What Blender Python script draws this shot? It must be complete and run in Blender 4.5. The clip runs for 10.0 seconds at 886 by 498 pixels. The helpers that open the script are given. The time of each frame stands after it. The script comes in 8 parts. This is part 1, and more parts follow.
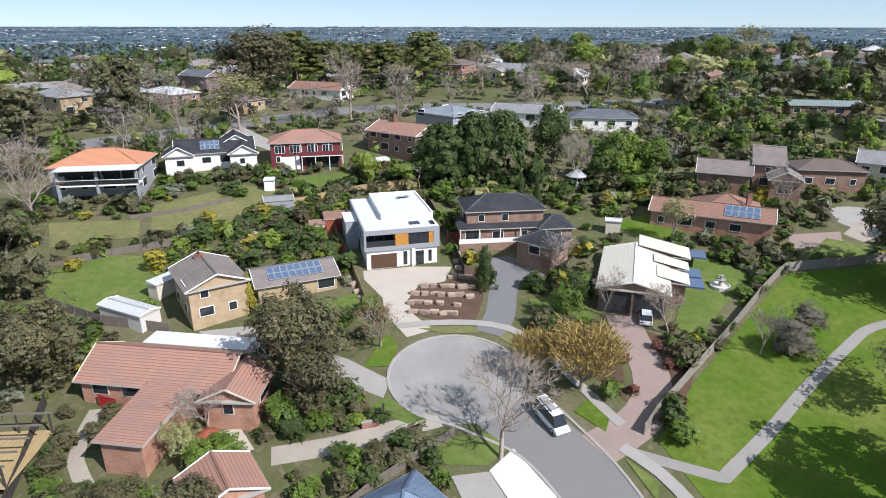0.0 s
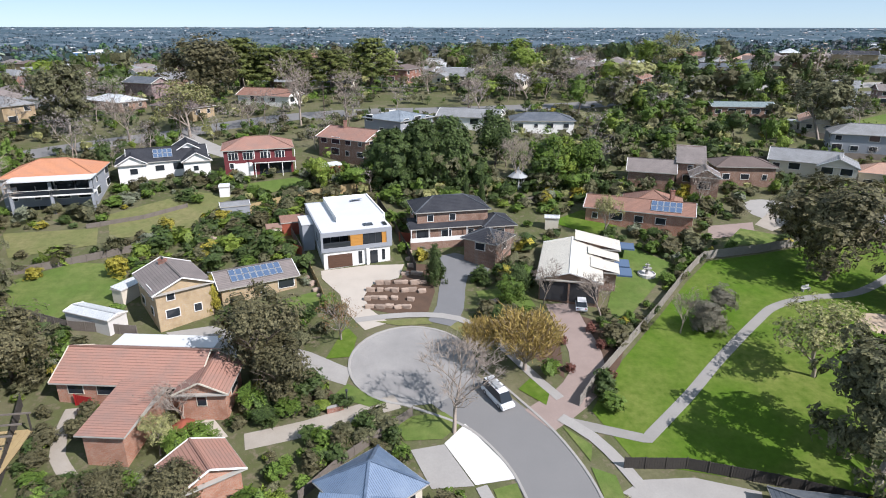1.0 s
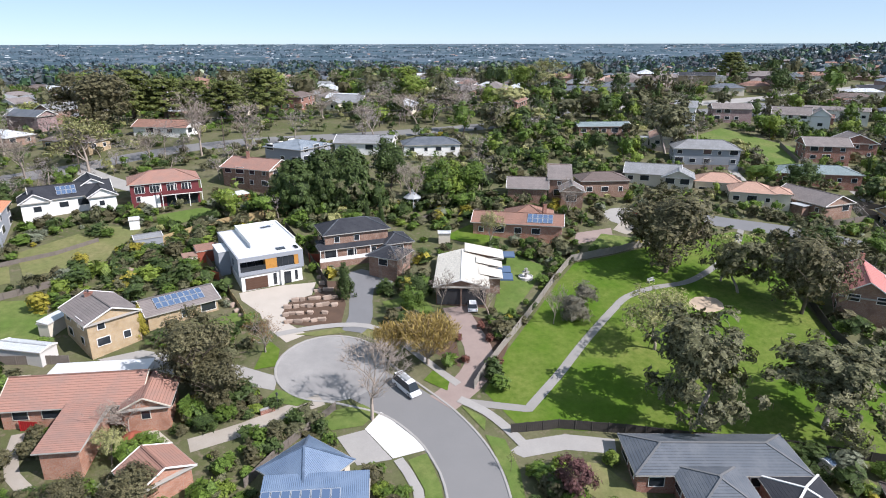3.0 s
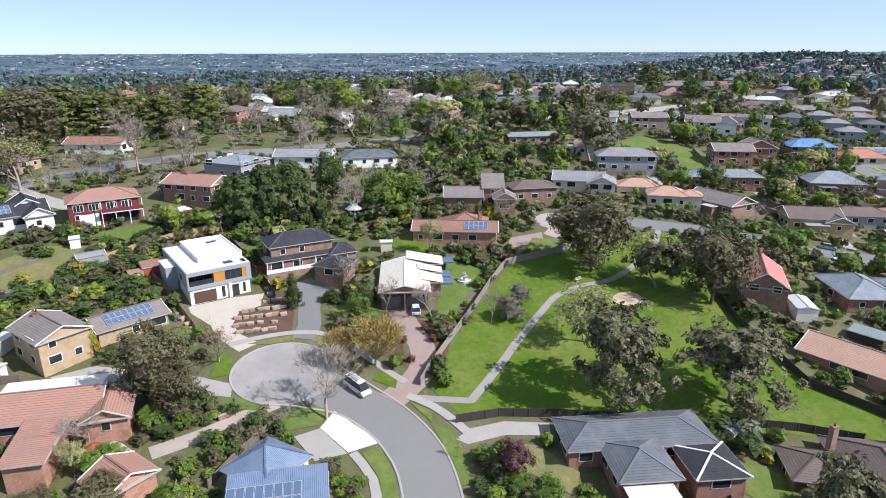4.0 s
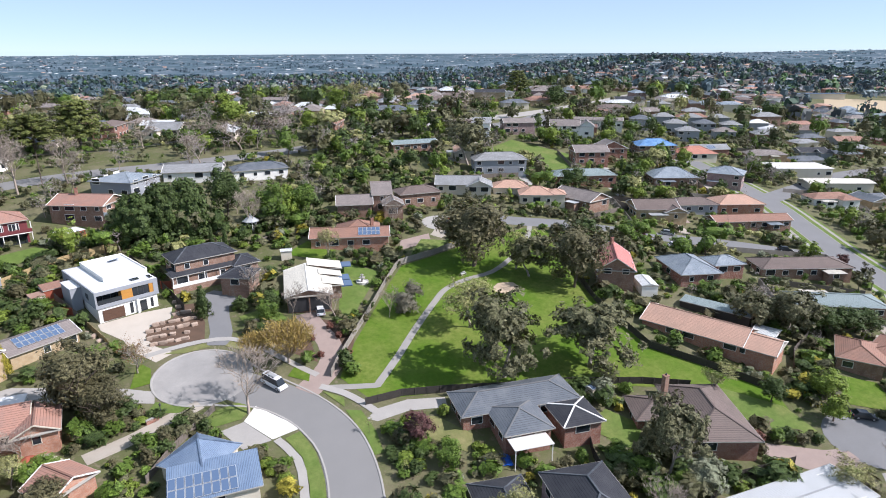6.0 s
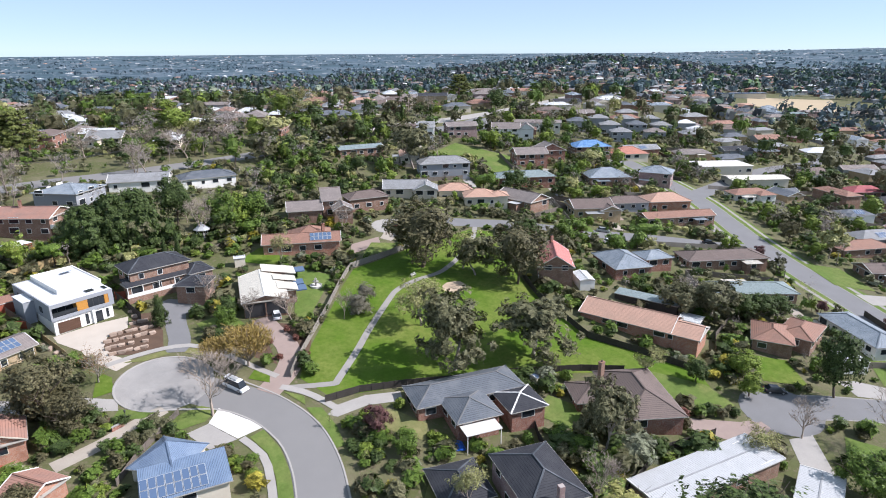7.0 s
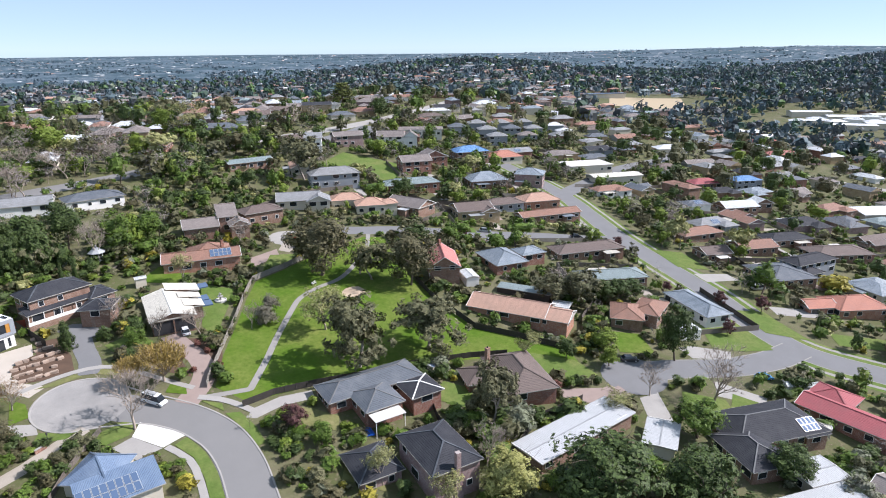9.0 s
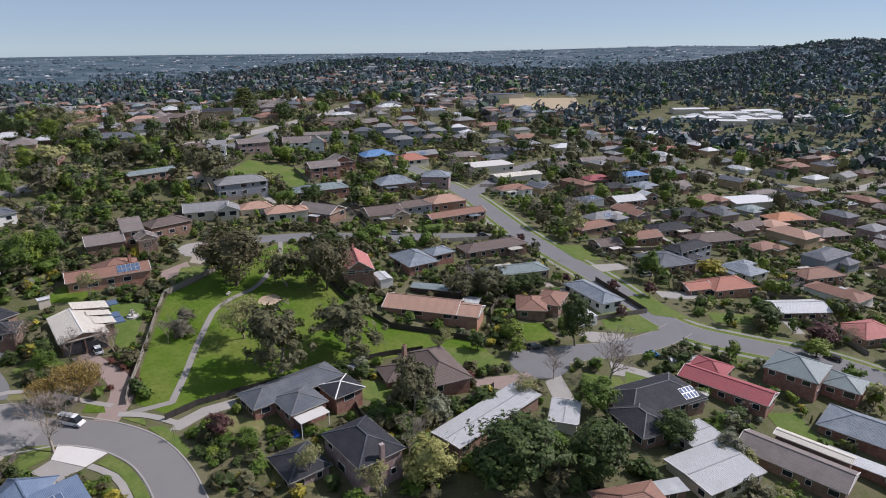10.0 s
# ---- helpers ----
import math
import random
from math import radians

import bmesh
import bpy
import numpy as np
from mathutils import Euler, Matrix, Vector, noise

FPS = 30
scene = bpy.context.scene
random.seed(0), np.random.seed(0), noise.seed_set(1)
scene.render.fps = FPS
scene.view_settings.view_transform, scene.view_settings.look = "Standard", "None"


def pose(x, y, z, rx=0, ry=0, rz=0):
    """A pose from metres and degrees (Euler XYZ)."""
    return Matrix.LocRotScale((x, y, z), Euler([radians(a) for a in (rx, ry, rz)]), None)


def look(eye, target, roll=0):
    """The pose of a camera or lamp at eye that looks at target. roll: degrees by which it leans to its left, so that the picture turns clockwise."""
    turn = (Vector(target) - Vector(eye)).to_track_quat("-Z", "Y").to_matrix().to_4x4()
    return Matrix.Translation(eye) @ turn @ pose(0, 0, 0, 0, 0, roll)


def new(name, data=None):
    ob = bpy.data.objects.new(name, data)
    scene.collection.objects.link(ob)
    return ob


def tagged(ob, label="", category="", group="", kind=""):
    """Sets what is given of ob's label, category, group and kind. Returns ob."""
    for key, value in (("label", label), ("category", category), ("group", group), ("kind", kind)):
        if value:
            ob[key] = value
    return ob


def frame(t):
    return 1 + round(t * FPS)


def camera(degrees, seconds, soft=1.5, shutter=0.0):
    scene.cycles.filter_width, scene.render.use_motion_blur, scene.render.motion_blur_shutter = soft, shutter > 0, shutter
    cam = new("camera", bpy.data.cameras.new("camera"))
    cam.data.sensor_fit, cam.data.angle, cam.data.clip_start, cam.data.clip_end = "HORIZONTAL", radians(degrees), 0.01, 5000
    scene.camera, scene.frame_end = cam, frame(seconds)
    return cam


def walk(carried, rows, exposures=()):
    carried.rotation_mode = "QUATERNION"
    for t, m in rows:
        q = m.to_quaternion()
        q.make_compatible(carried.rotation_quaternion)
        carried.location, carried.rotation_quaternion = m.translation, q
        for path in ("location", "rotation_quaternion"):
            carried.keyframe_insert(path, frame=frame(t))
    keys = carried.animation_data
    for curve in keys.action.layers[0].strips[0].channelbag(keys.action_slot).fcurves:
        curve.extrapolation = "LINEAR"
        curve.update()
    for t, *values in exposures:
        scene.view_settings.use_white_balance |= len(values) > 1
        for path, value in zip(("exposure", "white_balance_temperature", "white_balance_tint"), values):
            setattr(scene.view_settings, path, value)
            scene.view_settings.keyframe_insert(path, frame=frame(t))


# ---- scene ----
cam = camera(71.1, 10.0, soft=1.0)
PATH = [
    (0, (-0.166, 0.310, 36.704), (-1.725, 37.872, 23.041), 0.05),
    (0.5, (-0.233, -3.094, 37.805), (-0.048, 34.495, 24.131), 0.08),
    (1, (-0.380, -6.673, 38.922), (1.302, 30.886, 25.267), 0.07),
    (1.5, (-0.737, -10.070, 40.173), (2.288, 27.438, 26.609), 0.05),
    (2, (-1.200, -13.483, 41.405), (3.139, 24.006, 28.150), 0.05),
    (2.5, (-1.829, -16.975, 42.802), (4.354, 20.336, 29.775), 0.01),
    (4, (-5.170, -27.103, 46.316), (6.902, 8.989, 34.003), -0.12),
    (4.5, (-6.692, -30.232, 47.420), (7.113, 5.250, 35.154), -0.09),
    (5, (-8.293, -33.338, 48.780), (7.056, 1.491, 36.477), -0.13),
    (5.5, (-10.071, -36.376, 50.004), (6.981, -2.346, 37.706), -0.15),
    (7, (-16.189, -44.902, 54.045), (5.415, -13.566, 41.743), -0.20),
    (7.5, (-18.361, -47.541, 55.545), (4.607, -17.194, 43.235), -0.23),
    (8, (-20.568, -50.211, 57.132), (3.829, -21.010, 44.799), -0.26),
    (8.5, (-23.066, -52.682, 58.721), (2.681, -24.670, 46.373), -0.30),
    (9, (-25.730, -55.198, 60.327), (1.251, -28.379, 47.968), -0.35),
    (9.5, (-28.547, -57.622, 61.949), (0.409, -32.959, 49.568), -0.38),
    (10, (-31.499, -59.778, 63.605), (-0.809, -37.328, 51.188), -0.39),
]
walk(cam, [(t, look(eye, target, roll)) for t, eye, target, roll in PATH], exposures=[(0.0, 0.24, 6050, 16), (2.5, 0.33, 6000, 17), (5.0, 0.42, 6000, 18), (9.7, 0.44, 6000, 18), (10.0, -0.27, 6150, 22)])
# ---- light ----
SUN_TO = Vector((0.80, -0.60, 0.92)).normalized()
world = bpy.data.worlds.new("sky")
scene.world = world
world.use_nodes = True
wn = world.node_tree.nodes
sky = wn.new("ShaderNodeTexSky")
sky.sky_type, sky.sun_disc = "NISHITA", False
sky.sun_elevation = math.asin(SUN_TO.z)
sky.sun_rotation = math.atan2(SUN_TO.x, SUN_TO.y)
sky.air_density, sky.dust_density, sky.ozone_density, sky.altitude = 0.55, 0.0, 1.5, 0
wn["Background"].inputs["Strength"].default_value = 0.1
cool = wn.new("ShaderNodeMix")
cool.data_type, cool.blend_type = "RGBA", "MULTIPLY"
cool.inputs["Factor"].default_value, cool.inputs["B"].default_value = 1.0, (0.68, 0.76, 0.78, 1)
world.node_tree.links.new(sky.outputs[0], cool.inputs["A"])
haze = wn.new("ShaderNodeMix")
haze.data_type = "RGBA"
haze.inputs["Factor"].default_value, haze.inputs["B"].default_value = 0.45, (6.3, 7.8, 8.7, 1)
world.node_tree.links.new(cool.outputs["Result"], haze.inputs["A"])
world.node_tree.links.new(haze.outputs["Result"], wn["Background"].inputs["Color"])
sun = new("sun", bpy.data.lights.new("sun", "SUN"))
sun.data.energy, sun.data.angle, sun.data.color = 5.4, radians(0.53), (1.0, 0.95, 0.87)
sun.matrix_world = look(SUN_TO * 300, (0, 0, 0))

# ---- materials ----


def material(name, rough=0.8, metal=0.0, spec=0.3):
    m = bpy.data.materials.new(name)
    m.use_nodes = True
    b = m.node_tree.nodes["Principled BSDF"]
    b.inputs["Roughness"].default_value, b.inputs["Metallic"].default_value = rough, metal
    b.inputs["Specular IOR Level"].default_value = spec
    return m, m.node_tree.nodes, m.node_tree.links, b


def noise_node(n, l, coord, scale, detail=4.0, rough=0.6):
    t = n.new("ShaderNodeTexNoise")
    t.inputs["Scale"].default_value, t.inputs["Detail"].default_value, t.inputs["Roughness"].default_value = scale, detail, rough
    l.new(coord, t.inputs["Vector"])
    return t.outputs["Fac"]


def mixed(n, l, fac, a, b, mode="MIX"):
    m = n.new("ShaderNodeMix")
    m.data_type, m.blend_type = "RGBA", mode
    for socket, v in ((m.inputs["Factor"], fac), (m.inputs["A"], a), (m.inputs["B"], b)):
        if isinstance(v, bpy.types.NodeSocket):
            l.new(v, socket)
        elif isinstance(v, (int, float)):
            socket.default_value = v
        else:
            socket.default_value = (*v[:3], 1)
    return m.outputs["Result"]


def ramp(n, l, fac, lo, hi):
    r = n.new("ShaderNodeMapRange")
    r.inputs["From Min"].default_value, r.inputs["From Max"].default_value = lo, hi
    l.new(fac, r.inputs["Value"])
    return r.outputs["Result"]


def bumped(n, l, b, height, strength, distance):
    k = n.new("ShaderNodeBump")
    k.inputs["Strength"].default_value, k.inputs["Distance"].default_value = strength, distance
    l.new(height, k.inputs["Height"])
    l.new(k.outputs[0], b.inputs["Normal"])


def hue_random(n, l, colour, amount):
    """Shifts brightness from object to object."""
    info = n.new("ShaderNodeObjectInfo")
    hsv = n.new("ShaderNodeHueSaturation")
    r = n.new("ShaderNodeMapRange")
    r.inputs["To Min"].default_value, r.inputs["To Max"].default_value = 1 - amount, 1 + amount
    l.new(info.outputs["Random"], r.inputs["Value"])
    l.new(r.outputs[0], hsv.inputs["Value"])
    l.new(colour, hsv.inputs["Color"])
    return hsv.outputs[0]


def weathered(name, colour, second=None, rough=0.85, big=0.15, fine=6.0, amount=0.5, bump=0.3, metal=0.0, spec=0.3, rnd=0.0):
    """A surface whose colour drifts to a second one in stains and grain."""
    m, n, l, b = material(name, rough, metal, spec)
    co = n.new("ShaderNodeTexCoord").outputs["Object"]
    second = second or tuple(c * 0.6 for c in colour)
    f1, f2 = noise_node(n, l, co, big, 5), noise_node(n, l, co, fine, 6, 0.7)
    c = mixed(n, l, ramp(n, l, f1, 0.35, 0.7), colour, mixed(n, l, amount, colour, second))
    c = mixed(n, l, ramp(n, l, f2, 0.3, 0.75), c, mixed(n, l, amount, c, second))
    if rnd:
        c = hue_random(n, l, c, rnd)
    l.new(c, b.inputs["Base Color"])
    if bump:
        bumped(n, l, b, f2, bump, 0.03)
    return m


def roof_tiles(name, colour, second, row=0.40, rough=0.75, ribs=0.0, spec=0.3):
    """Rows of tiles (or the ribs of sheet metal) by the roof's own map: across, then up the slope, in metres."""
    m, n, l, b = material(name, rough, 0.0, spec)
    uv = n.new("ShaderNodeUVMap").outputs[0]
    co = n.new("ShaderNodeTexCoord").outputs["Object"]
    brick = n.new("ShaderNodeTexBrick")
    brick.offset = 0.5 if not ribs else 0.0
    brick.inputs["Scale"].default_value = 1.0
    brick.inputs["Brick Width"].default_value = 60.0 if not ribs else ribs
    brick.inputs["Row Height"].default_value = row if not ribs else 30.0
    brick.inputs["Mortar Size"].default_value = 0.045 if not ribs else 0.04
    brick.inputs["Mortar Smooth"].default_value = 0.3
    brick.inputs["Color1"].default_value = (*colour, 1)
    brick.inputs["Color2"].default_value = (*(0.75 * c + 0.25 * s for c, s in zip(colour, second)), 1)
    brick.inputs["Mortar"].default_value = (*(c * 0.55 for c in colour), 1)
    l.new(uv, brick.inputs["Vector"])
    f1, f2 = noise_node(n, l, co, 0.35, 5, 0.65), noise_node(n, l, co, 3.0, 5, 0.7)
    c = mixed(n, l, ramp(n, l, f1, 0.42, 0.75), brick.outputs["Color"], second)
    c = mixed(n, l, ramp(n, l, f2, 0.55, 0.9), c, tuple(s * 0.6 for s in second))
    l.new(c, b.inputs["Base Color"])
    inv = n.new("ShaderNodeMath")
    inv.operation = "SUBTRACT"
    inv.inputs[0].default_value = 1.0
    l.new(brick.outputs["Fac"], inv.inputs[1])
    bumped(n, l, b, inv.outputs[0], 0.6, 0.05)
    return m


def brickwork(name, colour, second, mortar):
    m, n, l, b = material(name, 0.9)
    co = n.new("ShaderNodeTexCoord").outputs["Object"]
    geo = n.new("ShaderNodeNewGeometry").outputs["Normal"]
    sep, sp = n.new("ShaderNodeSeparateXYZ"), n.new("ShaderNodeSeparateXYZ")
    l.new(co, sep.inputs[0])
    l.new(geo, sp.inputs[0])
    add = n.new("ShaderNodeMath")
    l.new(sep.outputs[0], add.inputs[0])
    l.new(sep.outputs[1], add.inputs[1])
    cb = n.new("ShaderNodeCombineXYZ")
    l.new(add.outputs[0], cb.inputs[0])
    l.new(sep.outputs[2], cb.inputs[1])
    brick = n.new("ShaderNodeTexBrick")
    brick.inputs["Scale"].default_value = 1.0
    brick.inputs["Brick Width"].default_value, brick.inputs["Row Height"].default_value = 0.24, 0.086
    brick.inputs["Mortar Size"].default_value = 0.01
    brick.inputs["Color1"].default_value, brick.inputs["Color2"].default_value = (*colour, 1), (*second, 1)
    brick.inputs["Mortar"].default_value = (*mortar, 1)
    l.new(cb.outputs[0], brick.inputs["Vector"])
    f = noise_node(n, l, co, 0.7, 5)
    c = mixed(n, l, ramp(n, l, f, 0.45, 0.8), brick.outputs["Color"], tuple(0.7 * s for s in second))
    l.new(c, b.inputs["Base Color"])
    return m


def leafage(name, colour, second, trans=0.10, rnd=0.18, fine=8.0, gap=0.64):
    """Foliage: each card breaks up into small leaves with gaps between them, light and dark."""
    m, n, l, b = material(name, 0.6, 0.0, 0.2)
    geo = n.new("ShaderNodeNewGeometry")
    c = mixed(n, l, geo.outputs["Random Per Island"], colour, second)
    c = hue_random(n, l, c, rnd)
    if fine:
        vor = n.new("ShaderNodeTexVoronoi")
        vor.inputs["Scale"].default_value = fine
        l.new(n.new("ShaderNodeTexCoord").outputs["Object"], vor.inputs["Vector"])
        sep = n.new("ShaderNodeSeparateColor")
        l.new(vor.outputs["Color"], sep.inputs[0])
        c = mixed(n, l, ramp(n, l, sep.outputs[0], 0.0, 1.0), mixed(n, l, 0.55, c, (0, 0, 0)), mixed(n, l, 0.34, c, tuple(min(1.0, 1.9 * v) for v in second)))
    l.new(c, b.inputs["Base Color"])
    t = n.new("ShaderNodeBsdfTranslucent")
    l.new(c, t.inputs["Color"])
    mx = n.new("ShaderNodeMixShader")
    mx.inputs[0].default_value = trans
    l.new(b.outputs[0], mx.inputs[1])
    l.new(t.outputs[0], mx.inputs[2])
    if fine:
        cut = n.new("ShaderNodeMath")
        cut.operation = "GREATER_THAN"
        cut.inputs[1].default_value = gap
        l.new(vor.outputs["Distance"], cut.inputs[0])
        hole = n.new("ShaderNodeBsdfTransparent")
        m2 = n.new("ShaderNodeMixShader")
        l.new(cut.outputs[0], m2.inputs[0])
        l.new(mx.outputs[0], m2.inputs[1])
        l.new(hole.outputs[0], m2.inputs[2])
        mx = m2
    l.new(mx.outputs[0], n["Material Output"].inputs["Surface"])
    return m


def grassy(name, green, dry, big, bare=None):
    m, n, l, b = material(name, 0.9, 0.0, 0.15)
    co = n.new("ShaderNodeTexCoord").outputs["Object"]
    f1, f2, f3 = noise_node(n, l, co, big, 6, 0.65), noise_node(n, l, co, 0.9, 6, 0.7), noise_node(n, l, co, 9.0, 4, 0.8)
    c = mixed(n, l, ramp(n, l, f1, 0.42, 0.72), green, dry)
    c = mixed(n, l, ramp(n, l, f2, 0.35, 0.8), c, tuple(0.55 * g for g in green))
    if bare:
        c = mixed(n, l, ramp(n, l, f2, 0.52, 0.66), c, bare)
    c = mixed(n, l, ramp(n, l, f3, 0.3, 0.8), c, mixed(n, l, 0.5, c, tuple(1.5 * g for g in green)))
    l.new(c, b.inputs["Base Color"])
    bumped(n, l, b, f3, 0.6, 0.06)
    return m


M = {}
M["ground"] = grassy("garden_ground", (0.09, 0.10, 0.04), (0.21, 0.175, 0.125), 0.09, (0.17, 0.135, 0.10))
# Distant bluish haze is put into this ground's colours, beside roof and tree mottling.
m, n, l, b = material("hazed_suburbs", 0.95, 0.0, 0.1)
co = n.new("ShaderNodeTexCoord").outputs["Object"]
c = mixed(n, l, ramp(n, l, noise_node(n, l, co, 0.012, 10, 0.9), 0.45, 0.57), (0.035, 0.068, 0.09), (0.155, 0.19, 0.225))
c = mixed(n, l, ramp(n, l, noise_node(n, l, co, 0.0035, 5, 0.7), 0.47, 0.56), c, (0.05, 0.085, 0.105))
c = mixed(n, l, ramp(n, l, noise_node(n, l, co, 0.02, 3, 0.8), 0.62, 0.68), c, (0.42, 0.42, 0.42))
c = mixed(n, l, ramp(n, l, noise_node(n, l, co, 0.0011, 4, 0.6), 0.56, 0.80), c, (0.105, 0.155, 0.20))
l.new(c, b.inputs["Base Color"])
M["hazed_suburbs"] = m
M["park"] = grassy("park_grass", (0.072, 0.135, 0.010), (0.20, 0.20, 0.06), 0.07)
M["lawn"] = grassy("lawn_grass", (0.10, 0.15, 0.033), (0.20, 0.195, 0.075), 0.12)
M["dry_lawn"] = grassy("dry_lawn", (0.15, 0.16, 0.06), (0.26, 0.21, 0.11), 0.15)
M["asphalt"] = weathered("asphalt_road", (0.205, 0.20, 0.195), (0.16, 0.158, 0.155), 0.9, 0.12, 12.0, 0.5, 0.05)
M["court"] = weathered("worn_asphalt", (0.40, 0.38, 0.355), (0.19, 0.185, 0.18), 0.9, 0.11, 10.0, 0.9, 0.05)
M["dark_asphalt"] = weathered("dark_asphalt", (0.185, 0.185, 0.19), (0.14, 0.14, 0.14), 0.9, 0.2, 4.0)
M["concrete"] = weathered("concrete_paving", (0.35, 0.335, 0.31), (0.25, 0.235, 0.22), 0.9, 0.3, 4.0)
M["path"] = weathered("worn_path_concrete", (0.29, 0.275, 0.255), (0.21, 0.20, 0.185), 0.9, 0.3, 4.0)
M["pale_concrete"] = weathered("pale_concrete", (0.62, 0.60, 0.57), (0.50, 0.48, 0.45), 0.9, 0.3, 4.0)
M["exposed"] = weathered("exposed_aggregate", (0.47, 0.42, 0.36), (0.37, 0.33, 0.28), 0.9, 0.3, 8.0)
M["gravel"] = weathered("gravel", (0.38, 0.34, 0.29), (0.24, 0.21, 0.17), 0.95, 0.3, 8.0)
M["brick_paving"] = weathered("brick_paving", (0.31, 0.24, 0.21), (0.22, 0.17, 0.15), 0.9, 0.5, 7.0)
M["mulch"] = weathered("bark_mulch", (0.12, 0.075, 0.05), (0.06, 0.04, 0.03), 0.95, 0.6, 9.0)
M["rock"] = weathered("sandstone", (0.42, 0.33, 0.26), (0.26, 0.19, 0.15), 0.9, 0.8, 5.0, 0.6, 0.6, rnd=0.2)
M["timber"] = weathered("grey_paling", (0.20, 0.175, 0.15), (0.12, 0.10, 0.085), 0.9, 0.5, 4.0, 0.6, 0.4)
M["pale_timber"] = weathered("pale_grey_paling", (0.33, 0.30, 0.265), (0.21, 0.19, 0.165), 0.9, 0.5, 4.0, 0.6, 0.4)
M["dark_timber"] = weathered("dark_paling", (0.07, 0.062, 0.055), (0.04, 0.035, 0.03), 0.9, 0.5, 4.0, 0.6, 0.4)
M["tan_timber"] = weathered("new_paling", (0.42, 0.32, 0.16), (0.32, 0.23, 0.12), 0.9, 0.5, 4.0, 0.6, 0.4)
M["white_paint"] = weathered("white_paint", (0.80, 0.79, 0.76), (0.66, 0.64, 0.6), 0.6, 0.5, 3.0, 0.4, 0.1)
M["cream_paint"] = weathered("cream_paint", (0.62, 0.57, 0.47), (0.5, 0.45, 0.36), 0.7, 0.5, 3.0, 0.4, 0.1)
M["grey_paint"] = weathered("grey_render", (0.30, 0.315, 0.34), (0.25, 0.265, 0.29), 0.8, 0.3, 3.0, 0.4, 0.1)
M["white_roof"] = weathered("white_roof_membrane", (0.62, 0.63, 0.64), (0.52, 0.53, 0.54), 0.7, 0.3, 2.0, 0.4, 0.1)
M["white_sheet"] = roof_tiles("white_ribbed_sheet", (0.47, 0.48, 0.49), (0.39, 0.40, 0.40), ribs=0.45, rough=0.55)
M["cream_roof"] = roof_tiles("cream_metal_roof", (0.70, 0.66, 0.57), (0.60, 0.56, 0.48), ribs=0.25, rough=0.6)
M["pale_metal"] = roof_tiles("pale_metal_roof", (0.62, 0.64, 0.65), (0.48, 0.5, 0.5), ribs=0.25, rough=0.55)
M["terracotta"] = roof_tiles("terracotta_tiles", (0.37, 0.20, 0.15), (0.26, 0.17, 0.14))
M["orange_tile"] = roof_tiles("orange_tiles", (0.55, 0.245, 0.13), (0.44, 0.22, 0.14))
M["peach_tile"] = roof_tiles("peach_tiles", (0.50, 0.31, 0.23), (0.38, 0.25, 0.19))
M["salmon_tile"] = roof_tiles("salmon_tiles", (0.46, 0.20, 0.14), (0.36, 0.17, 0.13))
M["red_tile"] = roof_tiles("red_tiles", (0.39, 0.105, 0.115), (0.29, 0.10, 0.105))
M["pink_tile"] = roof_tiles("pink_tiles", (0.50, 0.19, 0.165), (0.40, 0.17, 0.155))
M["brown_tile"] = roof_tiles("brown_tiles", (0.17, 0.13, 0.115), (0.12, 0.095, 0.085))
M["red_brown_tile"] = roof_tiles("red_brown_tiles", (0.30, 0.165, 0.12), (0.22, 0.135, 0.105))
M["grey_brown_tile"] = roof_tiles("grey_brown_tiles", (0.25, 0.215, 0.20), (0.16, 0.14, 0.13))
M["dark_tile"] = roof_tiles("charcoal_tiles", (0.036, 0.038, 0.046), (0.055, 0.056, 0.062), rough=0.75, spec=0.2)
M["slate_tile"] = roof_tiles("slate_grey_tiles", (0.095, 0.11, 0.13), (0.15, 0.16, 0.175), rough=0.7, spec=0.4)
M["grey_tile"] = roof_tiles("grey_tiles", (0.28, 0.285, 0.29), (0.19, 0.19, 0.19))
M["blue_metal"] = roof_tiles("blue_metal_roof", (0.14, 0.20, 0.30), (0.19, 0.25, 0.34), ribs=0.22, rough=0.45, spec=0.5)
M["bright_blue"] = roof_tiles("bright_blue_roof", (0.10, 0.23, 0.48), (0.2, 0.33, 0.5), ribs=0.25, rough=0.45)
M["teal_metal"] = roof_tiles("teal_grey_roof", (0.25, 0.30, 0.30), (0.19, 0.24, 0.245), ribs=0.22, rough=0.5)
M["bluegrey_metal"] = roof_tiles("blue_grey_roof", (0.22, 0.26, 0.30), (0.3, 0.33, 0.36), ribs=0.22, rough=0.5)
M["beige_brick"] = brickwork("beige_brick", (0.44, 0.33, 0.19), (0.38, 0.27, 0.15), (0.42, 0.36, 0.28))
M["red_brick"] = brickwork("red_brick", (0.30, 0.125, 0.085), (0.23, 0.095, 0.07), (0.36, 0.3, 0.25))
M["orange_brick"] = brickwork("orange_brick", (0.44, 0.20, 0.12), (0.36, 0.16, 0.10), (0.42, 0.36, 0.3))
M["brown_brick"] = brickwork("brown_brick", (0.28, 0.16, 0.11), (0.22, 0.125, 0.09), (0.34, 0.28, 0.23))
M["pink_brick"] = brickwork("pink_grey_brick", (0.33, 0.22, 0.21), (0.26, 0.17, 0.165), (0.38, 0.33, 0.31))
M["maroon"] = weathered("maroon_weatherboard", (0.16, 0.035, 0.04), (0.11, 0.03, 0.03), 0.7, 0.5, 3.0, 0.4, 0.1)
M["rust"] = weathered("rust_red_timber", (0.32, 0.09, 0.05), (0.22, 0.06, 0.04), 0.85, 0.5, 4.0)
